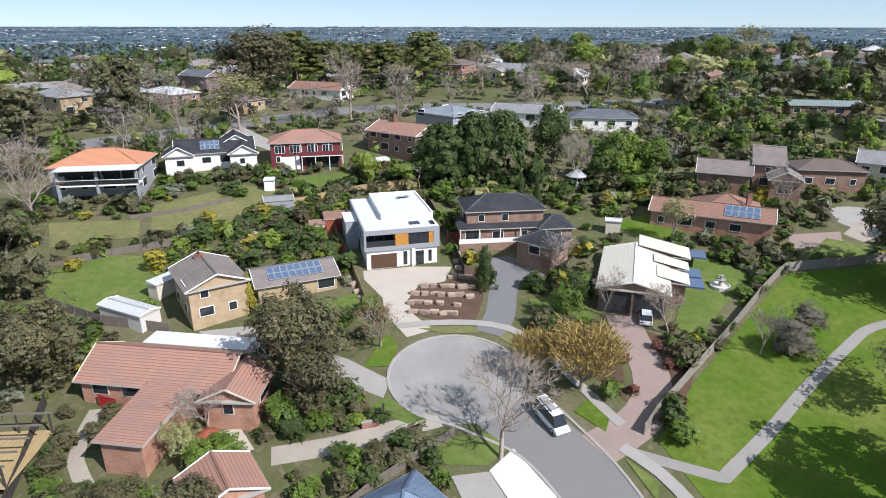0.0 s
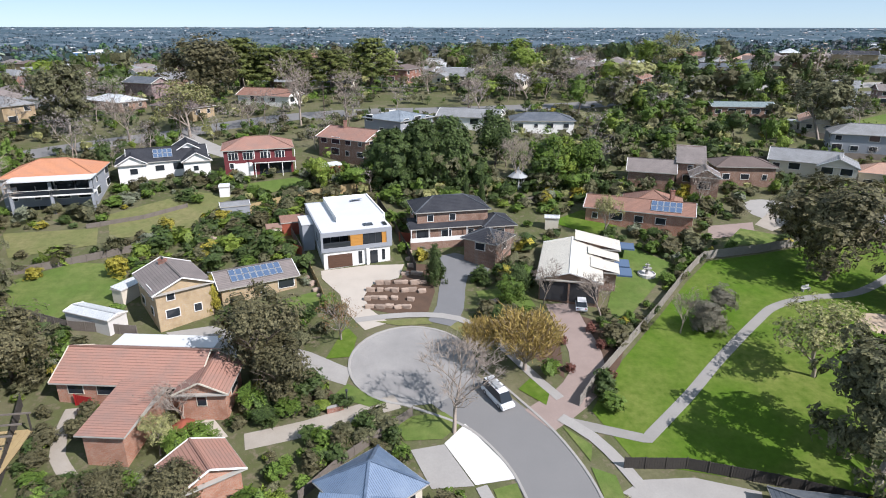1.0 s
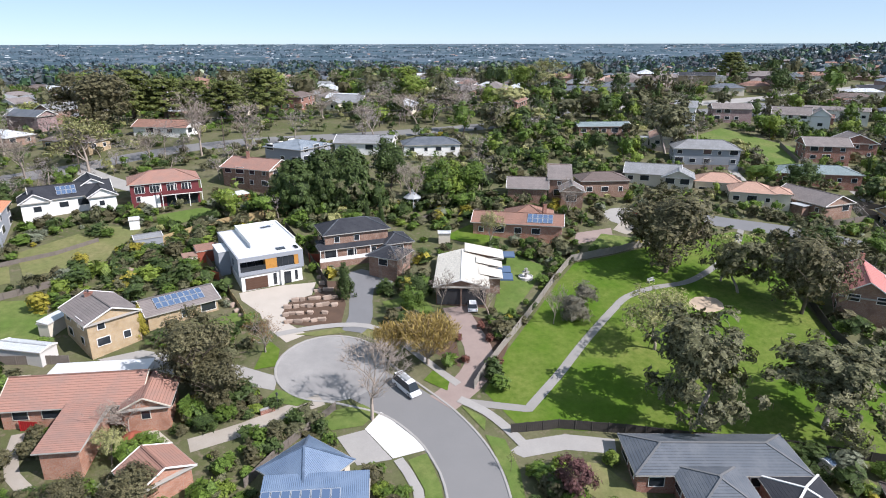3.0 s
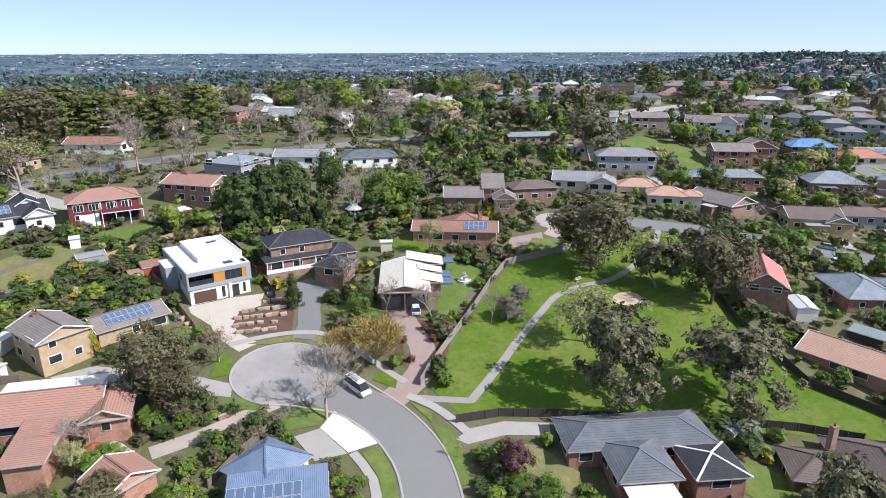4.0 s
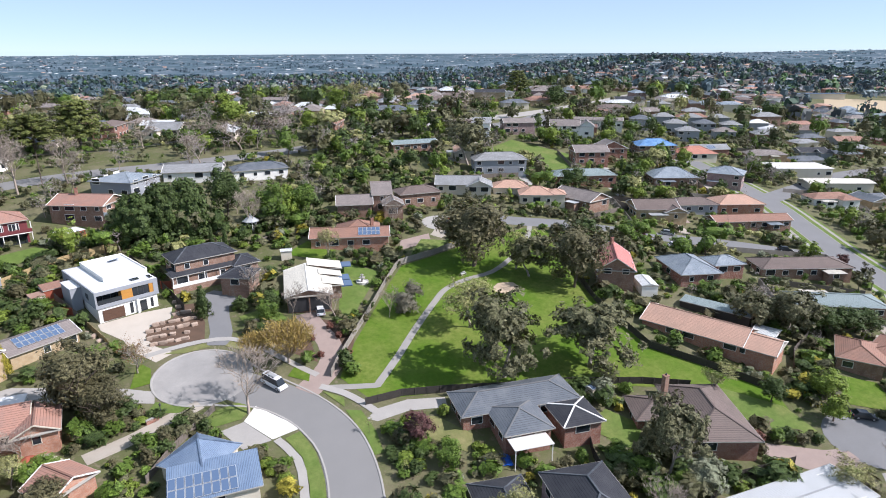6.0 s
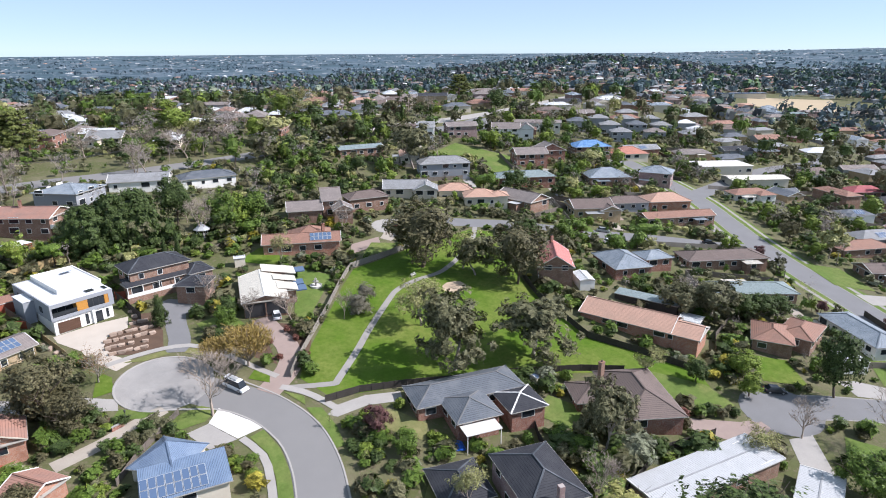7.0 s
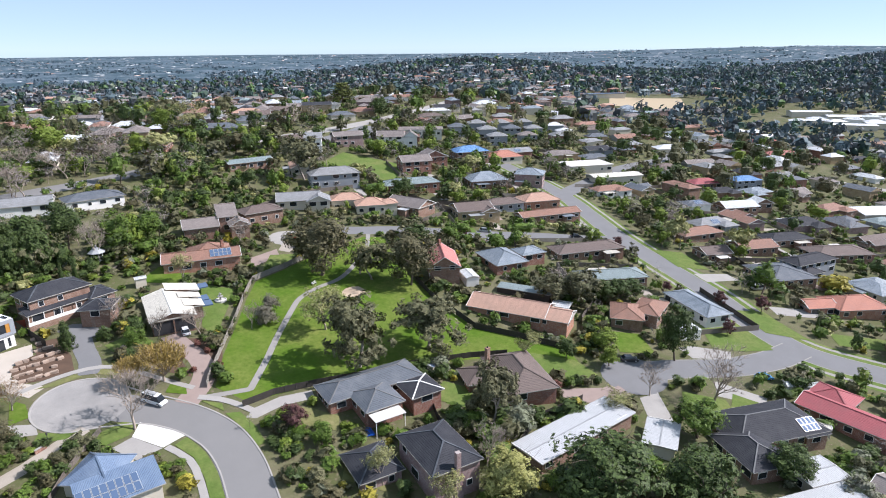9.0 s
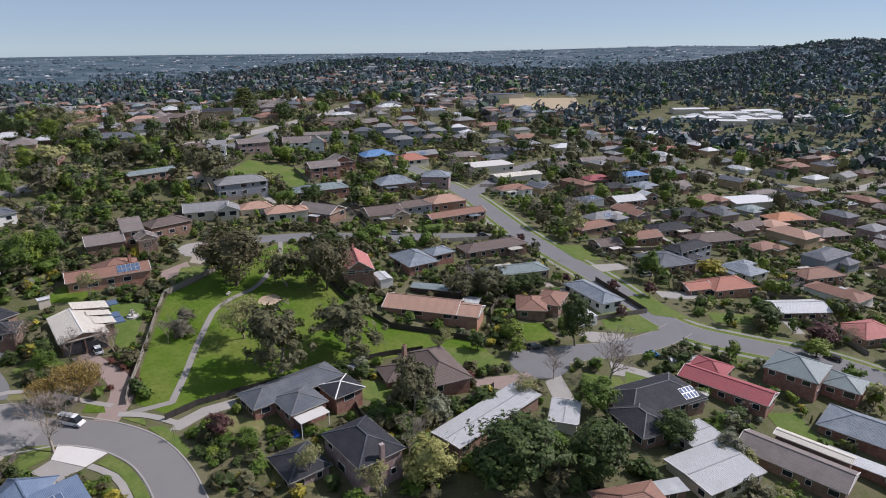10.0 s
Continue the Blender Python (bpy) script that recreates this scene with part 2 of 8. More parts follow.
M["gutter_paint"] = weathered("gutter_paint", (0.42, 0.40, 0.36), (0.33, 0.31, 0.28), 0.6, 0.5, 3.0, 0.4, 0.0)
M["cedar"] = weathered("orange_cedar", (0.52, 0.26, 0.06), (0.42, 0.19, 0.04), 0.6, 0.6, 6.0)
M["garage_brown"] = weathered("brown_garage_door", (0.11, 0.06, 0.04), (0.08, 0.045, 0.03), 0.5, 0.5, 6.0)
M["bark"] = weathered("bark", (0.16, 0.125, 0.10), (0.09, 0.07, 0.055), 0.95, 1.2, 8.0, 0.6, 0.8)
M["pale_bark"] = weathered("pale_bark", (0.36, 0.32, 0.28), (0.22, 0.19, 0.165), 0.9, 1.0, 6.0, 0.6, 0.5)
M["twig"] = weathered("grey_twigs", (0.36, 0.30, 0.25), (0.25, 0.21, 0.175), 0.95, 1.0, 8.0, 0.5, 0.0)
LEAVES = {
    "yellow_twig": ((0.50, 0.41, 0.11), (0.40, 0.31, 0.10)), "orange_bud": ((0.34, 0.20, 0.08), (0.25, 0.15, 0.07)),
    "euc_leaf": ((0.095, 0.105, 0.05), (0.165, 0.16, 0.085)), "brown_leaf": ((0.088, 0.088, 0.045), (0.15, 0.135, 0.07)),
    "dark_leaf": ((0.045, 0.08, 0.026), (0.09, 0.13, 0.038)), "green_leaf": ((0.07, 0.135, 0.022), (0.135, 0.205, 0.036)),
    "bright_leaf": ((0.15, 0.23, 0.03), (0.22, 0.29, 0.05)), "haze_leaf": ((0.30, 0.32, 0.11), (0.38, 0.37, 0.16)),
    "yellow_leaf": ((0.29, 0.26, 0.035), (0.38, 0.33, 0.05)), "plum_leaf": ((0.10, 0.04, 0.045), (0.15, 0.075, 0.07)),
    "red_leaf": ((0.17, 0.06, 0.05), (0.22, 0.10, 0.075)), "blossom": ((0.5, 0.46, 0.42), (0.2, 0.22, 0.12)),
    "twig_leaf": ((0.17, 0.145, 0.125), (0.26, 0.225, 0.20)), "silver_leaf": ((0.17, 0.19, 0.13), (0.25, 0.27, 0.18)), "pine_leaf": ((0.075, 0.105, 0.025), (0.16, 0.18, 0.05)),
}
for key, (one, two) in list(LEAVES.items()):
    one, two = (0.6 * one[0], 0.6 * one[1], one[2] * 0.62), (0.98 * two[0], 0.98 * two[1], two[2] * 0.95)
    LEAVES[key] = (one, two)
    M[key] = leafage(key.replace("_leaf", "_foliage"), one, two)
# Haze put into colour: far foliage repeats the near kinds, shifted to blue.
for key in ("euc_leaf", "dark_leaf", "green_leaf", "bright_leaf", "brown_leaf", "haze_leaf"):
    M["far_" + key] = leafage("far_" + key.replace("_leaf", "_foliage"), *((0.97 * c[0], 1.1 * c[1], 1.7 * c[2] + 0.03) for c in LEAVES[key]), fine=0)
M["yellow_twig"] = leafage("yellow_bud_twigs", (0.40, 0.30, 0.085), (0.24, 0.17, 0.065), fine=0)
M["twig_leaf"] = leafage("bare_twigs", (0.22, 0.19, 0.17), (0.33, 0.29, 0.265), fine=6.0, gap=0.42)
M["bush_twig"] = leafage("grey_bush_twigs", (0.11, 0.105, 0.075), (0.19, 0.175, 0.13), fine=7.0, gap=0.52)
M["lime_leaf"] = leafage("lime_foliage", (0.20, 0.21, 0.05), (0.34, 0.33, 0.12))
# Blue distance haze is painted into the foliage of the plain and hills.
M["plain_leaf"] = leafage("hazed_plain_foliage", (0.085, 0.125, 0.15), (0.125, 0.17, 0.20), trans=0.3, fine=0)
M["far_leaf"] = leafage("hazed_woods_foliage", (0.055, 0.085, 0.10), (0.11, 0.15, 0.165), fine=0)
m, n, l, b = material("window_glass", 0.06, 0.0, 0.6)
b.inputs["Base Color"].default_value = (0.025, 0.03, 0.036, 1)
M["glass"] = m
m, n, l, b = material("solar_cell", 0.18, 0.0, 0.6)
b.inputs["Base Color"].default_value = (0.085, 0.13, 0.215, 1)
M["solar"] = m
M["alu"] = weathered("aluminium", (0.62, 0.63, 0.64), (0.5, 0.5, 0.5), 0.4, 0.5, 4.0, 0.3, 0.0, metal=0.6)
M["dark_metal"] = weathered("dark_metal", (0.05, 0.05, 0.055), (0.03, 0.03, 0.03), 0.5, 0.5, 4.0, 0.3, 0.0)
M["red_paint"] = weathered("red_paint", (0.35, 0.02, 0.02), (0.25, 0.02, 0.02), 0.5, 0.5, 4.0, 0.3, 0.0)
M["car_white"] = weathered("white_car_paint", (0.75, 0.76, 0.77), (0.66, 0.67, 0.68), 0.25, 0.5, 4.0, 0.2, 0.0, spec=0.6)
M["car_silver"] = weathered("silver_car_paint", (0.42, 0.44, 0.46), (0.36, 0.38, 0.4), 0.3, 0.5, 4.0, 0.2, 0.0, metal=0.5)
M["car_blue"] = weathered("blue_car_paint", (0.05, 0.22, 0.42), (0.04, 0.18, 0.36), 0.25, 0.5, 4.0, 0.2, 0.0, spec=0.6)
M["car_dark"] = weathered("dark_car_paint", (0.03, 0.032, 0.036), (0.02, 0.02, 0.02), 0.25, 0.5, 4.0, 0.2, 0.0, spec=0.6)
M["car_red"] = weathered("red_car_paint", (0.40, 0.02, 0.02), (0.3, 0.02, 0.02), 0.25, 0.5, 4.0, 0.2, 0.0, spec=0.6)
M["rubber"] = weathered("rubber", (0.02, 0.02, 0.02), (0.03, 0.03, 0.03), 0.8, 0.5, 4.0, 0.3, 0.0)
M["tarp"] = weathered("blue_tarpaulin", (0.02, 0.12, 0.55), (0.02, 0.08, 0.4), 0.4, 0.8, 3.0, 0.5, 0.3)
M["sand"] = weathered("sand", (0.46, 0.36, 0.26), (0.36, 0.28, 0.20), 0.95, 0.4, 4.0)
M["field"] = weathered("dry_field", (0.42, 0.33, 0.22), (0.34, 0.28, 0.18), 0.95, 0.02, 0.5)

# ---- ground ----
HILLS = [(1085, 950, 225, 300, 40), (1967, 60, 240, 500, 75), (4144, 982, 1000, 700, 44)]


def smooth(a, b, v):
    u = np.clip((v - a) / (b - a), 0, 1)
    return u * u * (3 - 2 * u)


def height(x, y):
    """The lie of the land: a slope up to the back street, a plain beyond it, hills on one side."""
    u, v = x / 100, y / 100
    z = -12.2 - 1.5 * u + 12.3 * v - 0.58 * u * u - 0.45 * u * v + 1.03 * v * v
    z = -32 + 5 * np.logaddexp(0, (z + 32) / 5)
    z = 26 - 7 * np.logaddexp(0, (26 - z) / 7)
    z = z - 13 * smooth(180, 330, 0.93 * y - 0.37 * x)
    r = np.hypot(x - 40, y - 80)
    z = z + (-12 + 26 * smooth(1300, 4800, r) - z) * smooth(280, 1000, r)
    for cx, cy, across, along, top in HILLS:
        d = math.hypot(cx, cy)
        ux, uy = cx / d, cy / d
        q, p = x * ux + y * uy - d, -x * uy + y * ux
        z = z + top * np.exp(-((p / across) ** 2) / 2 - (q / along) ** 2 / 2)
    return z


def gz(x, y):
    return float(height(float(x), float(y)))


def mesh_of(name, verts, faces, mat, uvs=None, smooth_shade=False):
    me = bpy.data.meshes.new(name)
    me.from_pydata(verts, [], faces)
    if uvs is not None:
        lay = me.uv_layers.new(name="UVMap")
        lay.data.foreach_set("uv", np.asarray(uvs, dtype=np.float32).ravel())
    me.materials.append(mat)
    if smooth_shade:
        me.shade_smooth()
    return me


def part(name, bm, mat, parent, label=""):
    """Links a bmesh as one mesh object under a thing or a part."""
    me = bpy.data.meshes.new(name)
    bm.to_mesh(me)
    bm.free()
    me.materials.append(mat)
    ob = new(name, me)
    ob.parent = parent
    return tagged(ob, label)


def part_me(name, me, parent, label="", m=None):
    ob = new(name, me)
    ob.parent = parent
    if m is not None:
        ob.matrix_basis = m
    return tagged(ob, label)


def thing(name, m, label, category, group="", kind=""):
    ob = new(name)
    ob.empty_display_size = 0.3
    ob.matrix_basis = m
    return tagged(ob, label, category, group, kind)


def add_box(bm, x0, x1, y0, y1, z0, z1, bevel=0.0):
    vs = [bm.verts.new((x, y, z)) for z in (z0, z1) for y in (y0, y1) for x in (x0, x1)]
    fs = [bm.faces.new([vs[i] for i in f]) for f in ((0, 2, 3, 1), (4, 5, 7, 6), (0, 1, 5, 4), (2, 6, 7, 3), (0, 4, 6, 2), (1, 3, 7, 5))]
    if bevel:
        bmesh.ops.bevel(bm, geom=list({e for f in fs for e in f.edges}), offset=bevel, segments=1, affect="EDGES")
    return vs


def box_mesh(x0, x1, y0, y1, z0, z1, bevel=0.0):
    bm = bmesh.new()
    add_box(bm, x0, x1, y0, y1, z0, z1, bevel)
    return bm


# One sheet of ground, fine near the houses and coarse out to the horizon.
AX = 40 + 60 * np.sinh(np.linspace(-5.05, 5.05, 260))
AY = 50 + 60 * np.sinh(np.linspace(-3.2, 5.05, 220))
gx, gy = np.meshgrid(AX, AY)
gzz = height(gx, gy)
nx, ny = len(AX), len(AY)
idx = np.arange(nx * ny).reshape(ny, nx)
quads = np.stack([idx[:-1, :-1], idx[:-1, 1:], idx[1:, 1:], idx[1:, :-1]], -1).reshape(-1, 4)
me = mesh_of("ground", np.stack([gx, gy, gzz], -1).reshape(-1, 3).tolist(), quads.tolist(), M["ground"], smooth_shade=True)
me.materials.append(M["hazed_suburbs"])
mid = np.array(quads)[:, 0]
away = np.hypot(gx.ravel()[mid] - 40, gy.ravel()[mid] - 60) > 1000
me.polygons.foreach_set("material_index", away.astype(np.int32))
tagged(new("ground", me), "sloping suburban ground of soil and rough grass", "ground", kind="structure")


def spline(pts, step=2.0, closed=False):
    """A smooth line through the points, evenly stepped."""
    p = [np.array(q[:2], float) for q in pts]
    out = []
    n_ = len(p)
    for i in range(n_ if closed else n_ - 1):
        if closed:
            a, b_, c, d = p[(i - 1) % n_], p[i], p[(i + 1) % n_], p[(i + 2) % n_]
        else:
            a, b_, c, d = p[max(i - 1, 0)], p[i], p[i + 1], p[min(i + 2, n_ - 1)]
        k = max(1, int(np.hypot(*(c - b_)) / step))
        for j in range(k):
            t = j / k
            out.append(0.5 * (2 * b_ + (c - a) * t + (2 * a - 5 * b_ + 4 * c - d) * t * t + (3 * b_ - a - 3 * c + d) * t**3))
    if not closed:
        out.append(p[-1])
    return out


def sides(line, off, closed=False):
    """The line moved sideways (to its left)."""
    out = []
    n_ = len(line)
    for i, p in enumerate(line):
        a, c = (line[(i - 1) % n_], line[(i + 1) % n_]) if closed else (line[max(i - 1, 0)], line[min(i + 1, n_ - 1)])
        t = (c - a) / (np.hypot(*(c - a)) + 1e-9)
        out.append(p + off * np.array([-t[1], t[0]]))
    return out


PAVED = []  # lines with half widths, and polygons: nothing is planted on them
PLOTS = []


def ribbon(name, pts, width, dz, mat, label, category="road", kind="structure", step=2.0, keep=True):
    line = spline(pts, step)
    cols = max(2, int(width / 2.0) + 1)
    offs = np.linspace(width / 2, -width / 2, cols)
    rows = [sides(line, o) for o in offs]
    verts = [(p[0], p[1], gz(*p) + dz) for r in rows for p in r]
    k = len(line)
    faces = [(c * k + i, (c + 1) * k + i, (c + 1) * k + i + 1, c * k + i + 1) for c in range(cols - 1) for i in range(k - 1)]
    ob = new(name, mesh_of(name, verts, faces, mat))
    if keep:
        PAVED.append((np.array(line), width / 2 + 0.4))
    return tagged(ob, label, category, kind=kind)


def sheet(name, poly, dz, mat, label, category, kind="structure", step=2.5, keep=True, round_off=False):
    """A patch laid over the ground, cut into small faces so that it follows the slope."""
    pts = spline(poly, 1.5, True) if round_off else [np.array(p, float) for p in poly]
    bm = bmesh.new()
    bm.faces.new([bm.verts.new((p[0], p[1], 0)) for p in pts])
    bmesh.ops.triangulate(bm, faces=bm.faces[:])
    a = np.array(pts)
    for axis in (0, 1):
        lo, hi = a[:, axis].min(), a[:, axis].max()
        for v in np.arange(math.ceil(lo / step) * step, hi, step):
            co, no = ((v, 0, 0), (1, 0, 0)) if axis == 0 else ((0, v, 0), (0, 1, 0))
            bmesh.ops.bisect_plane(bm, geom=bm.verts[:] + bm.edges[:] + bm.faces[:], plane_co=co, plane_no=no)
    for v in bm.verts:
        v.co.z = gz(v.co.x, v.co.y) + dz
    for f in bm.faces:
        if f.normal.z < 0:
            f.normal_flip()
    ob = part(name, bm, mat, None)
    if keep:
        PLOTS.append(a)
    return tagged(ob, label, category, kind=kind)


def kerb(name, pts, label="grey concrete kerb and gutter", closed=False, height_=0.13, width=0.32, mat="concrete"):
    line = spline(pts, 1.5, closed)
    prof = [(-width / 2, -0.05), (-width / 2, height_ * 0.75), (-width / 4, height_), (width / 2, height_), (width / 2, -0.05)]
    rows = [sides(line, o, closed) for o, _ in prof]
    verts = [(p[0], p[1], gz(*p) + h) for r, (_, h) in zip(rows, prof) for p in r]
    k, n_ = len(line), len(prof)
    faces = []
    for c in range(n_ - 1):
        for i in range(k if closed else k - 1):
            j = (i + 1) % k
            faces.append((c * k + i, c * k + j, (c + 1) * k + j, (c + 1) * k + i))
    return tagged(new(name, mesh_of(name, verts, faces, M[mat])), label, "kerb", kind="structure")

# ---- streets, paths and lawns ----
COURT = (-1.2, 66.1)
ring = [(COURT[0] + 8.5 * math.cos(a), COURT[1] + 8.3 * math.sin(a)) for a in np.linspace(0, 2 * math.pi, 28, endpoint=False)]
STEM = [(2.0, 63.0), (5.2, 59.6), (8.4, 56.0), (12.2, 50.4), (14.1, 45.2), (14.7, 40.2), (13.8, 33.5), (11.6, 26.0), (8.5, 16.0), (3.0, 0.0), (-6.0, -30.0), (-16.0, -60.0), (-28.0, -95.0), (-40.0, -130.0)]
sheet("court", ring, 0.035, M["court"], "pale worn asphalt turning circle of a court", "road", round_off=True)
ribbon("road", STEM, 8.0, 0.03, M["asphalt"], "grey asphalt street curving out of the court")
MAIN = [(238, 185), (226, 140), (213, 104), (200, 82), (186, 60), (175, 38), (164, 14), (152, -5), (147, -20), (152, -38), (158, -55), (157, -75), (150, -110)]
ribbon("road", MAIN, 9.5, 0.03, M["dark_asphalt"], "dark asphalt street winding down through the estate", step=3)
ribbon("verge", MAIN, 19.0, 0.018, M["lawn"], "grass nature strips beside the street", "lawn", step=3)
ribbon("kerb_strip", MAIN, 10.1, 0.024, M["path"], "pale concrete kerb and gutter", "kerb", step=3)
for side in (-1, 1):
    walk_line = []
    for i, (x, y) in enumerate(MAIN):
        (xa, ya), (xb, yb) = MAIN[max(i - 1, 0)], MAIN[min(i + 1, len(MAIN) - 1)]
        d = math.hypot(xb - xa, yb - ya)
        walk_line.append((x - side * 7.6 * (yb - ya) / d, y + side * 7.6 * (xb - xa) / d))
    ribbon("footpath", walk_line, 1.3, 0.026, M["path"], "concrete footpath beside the winding street", "path", step=3)
ribbon("kerb_strip", [(147, -17), (135, -14.5), (122, -9), (110, -1), (103, 3)], 8.1, 0.034, M["path"], "pale concrete kerb and gutter", "kerb")
ribbon("road", [(147, -17), (135, -14.5), (122, -9), (110, -1), (103, 3)], 7.5, 0.04, M["dark_asphalt"], "dark asphalt side court")
sheet("court", [(98 + 8.5 * math.cos(a), 4.5 + 7.5 * math.sin(a)) for a in np.linspace(0, 2 * math.pi, 20, endpoint=False)], 0.05, M["dark_asphalt"], "dark asphalt turning circle", "road", round_off=True)
ribbon("road", [(92, 116), (102, 110.5), (116, 103.5), (136, 88), (156, 75), (172, 63), (184, 56)], 7.0, 0.04, M["dark_asphalt"], "grey asphalt cross street", step=3)
sheet("court", [(76 + 6.5 * math.cos(a), 117 + 6.0 * math.sin(a)) for a in np.linspace(0, 2 * math.pi, 16, endpoint=False)], 0.04, M["concrete"], "pale concrete turning area behind the park", "road", round_off=True)
ribbon("road", [(-210, 70), (-150, 108), (-109, 136), (-94, 147), (-80, 155.5), (-64, 164), (-50, 173.5), (-36, 181), (-15, 187), (20, 192), (70, 205), (120, 232)], 7.5, 0.03, M["asphalt"], "grey asphalt back street under bare trees", step=3)
ribbon("road", [(-62, 162), (-52, 152), (-44, 146)], 5.0, 0.045, M["concrete"], "pale concrete driveway off the back street", "driveway")
ribbon("road", [(420, 60), (428, 20), (430, -15), (445, -40), (500, -62), (600, -80)], 10, 0.03, M["concrete"], "pale far street", step=6)
ribbon("road", [(213, 104), (250, 112), (300, 122), (360, 126), (430, 140)], 8, 0.035, M["dark_asphalt"], "far grey cross street beyond the estate", step=5)
ribbon("road", [(120, 232), (200, 250), (300, 290), (420, 360)], 8, 0.03, M["concrete"], "pale far avenue", step=6)

sheet("car_park", [(160, 228), (185, 236), (211, 250), (226, 243), (202, 224), (178, 216)], 0.06, M["dark_asphalt"], "dark asphalt car park behind a low wall", "road")

arc = lambda a0, a1, k: [(COURT[0] + 8.4 * math.cos(radians(a0 + (a1 - a0) * i / k)), COURT[1] + 8.2 * math.sin(radians(a0 + (a1 - a0) * i / k))) for i in range(k + 1)]  # noqa: E731
kerb("kerb", [*arc(200, 6, 16), (8.6, 64.0), (11.6, 59.4), (15.4, 53.0), (17.8, 46.4), (18.5, 40.2), (17.6, 32.6), (15.4, 25.0), (12.2, 15.0)])
kerb("kerb", [*arc(200, 262, 6), (1.2, 56.3), (5.6, 53.6), (9.0, 48.6), (10.4, 44.2), (10.9, 40.2), (10.2, 34.4), (8.0, 27.0), (4.8, 17.0)])

# Driveways, paths and aprons.
sheet("driveway", [(-16.5, 90.5), (-16.0, 88.0), (-12.5, 83.0), (-11.6, 79.0), (-8.0, 73.5), (-4.6, 75.4), (-7.6, 79.0), (-8.8, 82.5), (-7.6, 86.2), (-3.5, 88.2), (-2.6, 92.8), (-9.0, 92.4)], 0.06, M["exposed"], "pale exposed-aggregate driveway", "driveway")
sheet("driveway", [(5.0, 54.6), (2.4, 51.5), (5.4, 45.6), (10.0, 46.4), (8.6, 49.0)], 0.08, M["pale_concrete"], "bright white concrete crossover", "driveway")
sheet("driveway", [(2.4, 51.4), (-1.4, 50.6), (0.8, 45.2), (5.3, 45.5)], 0.07, M["concrete"], "grey concrete forecourt", "driveway")
ribbon("driveway", [(3.0, 75.0), (4.6, 79.5), (5.2, 85.0), (6.2, 90.0), (7.4, 94.0)], 4.2, 0.06, M["dark_asphalt"], "dark asphalt driveway", "driveway")
sheet("driveway", [(4.0, 90.0), (10.5, 88.5), (13.0, 93.0), (6.5, 97.0), (3.0, 95.5)], 0.07, M["dark_asphalt"], "dark asphalt parking apron", "driveway")
ribbon("driveway", [(13.8, 55.0), (18.3, 58.6), (21.4, 62.6), (22.7, 68.0), (22.2, 74.0), (21.8, 80.5)], 4.6, 0.06, M["brick_paving"], "pinkish brick-paved driveway", "driveway")
ribbon("driveway", [(-20, 52.2), (-13.4, 54.2), (-8.0, 56.6), (-3.0, 58.6)], 2.6, 0.05, M["gravel"], "pale gravel lane", "driveway")
sheet("driveway", [(-36.0, 73.2), (-30.0, 74.8), (-24, 72.2), (-15, 68.5), (-9.2, 64.8), (-9.6, 61.6), (-20.0, 66.5), (-31.5, 69.8)], 0.05, M["concrete"], "grey concrete driveway", "driveway")
ribbon("footpath", [(-41.5, 58.0), (-40.8, 53.5), (-39.6, 50.5), (-36.8, 47.5)], 1.6, 0.05, M["gravel"], "curving gravel garden path", "path")
PATH_PARK = [(17.2, 54.8), (21.5, 53.3), (25.4, 52.0), (25.9, 51.9), (26.5, 52.5), (33.7, 59.2), (41.2, 66.7), (51.0, 75.8), (56.0, 79.8), (63.0, 82.4), (72.4, 84.2), (84, 91), (93, 98), (101, 107)]
ribbon("footpath", PATH_PARK, 1.45, 0.075, M["path"], "grey concrete path through the park", "path", step=1.2)
ribbon("footpath", [(16.5, 55.5), (19.6, 52.2), (21.6, 48.4), (22.8, 45.2)], 1.5, 0.11, M["concrete"], "concrete footpath beside the street", "path")
ribbon("footpath", [(-9.6, 76.0), (-4.8, 77.0), (0.6, 77.4), (5.6, 76.4), (9.6, 72.6), (12.6, 67.0), (15.4, 61.8), (17.2, 58.8)], 1.3, 0.10, M["concrete"], "concrete footpath round the court", "path")
ribbon("footpath", [(6.0, 45.4), (7.6, 40.0), (6.8, 34.5), (4.6, 27.0), (1.4, 17.0)], 1.3, 0.1, M["concrete"], "concrete footpath beside the street", "path")
sheet("driveway", [(20.6, 44.4), (23.4, 46.0), (29.0, 46.2), (35.4, 44.2), (34.4, 41.6), (28.0, 43.4), (22.0, 43.0)], 0.05, M["concrete"], "grey concrete driveway", "driveway")
sheet("driveway", [(82, 2.0), (76, 10), (79, 12), (87, 6.5), (91.5, 5), (90, 1.0)], 0.05, M["brick_paving"], "pink brick-paved driveway", "driveway")
sheet("driveway", [(90.5, -1.0), (84, -7), (88.5, -10), (96, -2.5)], 0.05, M["concrete"], "pale concrete driveway", "driveway")
sheet("driveway", [(130, -6), (124, 2), (120, 4), (118, -1), (126, -7.5)], 0.05, M["concrete"], "pale concrete driveway", "driveway")
sheet("driveway", [(106, -12), (111, -21), (115, -20), (112, -9)], 0.05, M["concrete"], "pale concrete driveway", "driveway")
sheet("driveway", [(166, -6), (178, -18), (182, -14), (170, -2)], 0.05, M["concrete"], "pale concrete driveway", "driveway")
sheet("driveway", [(172, 18), (184, 12), (186, 17), (175, 24)], 0.05, M["concrete"], "pale concrete driveway", "driveway")
sheet("driveway", [(55, 103), (66, 106), (68, 111), (58, 109)], 0.05, M["brick_paving"], "brick-paved driveway", "driveway")
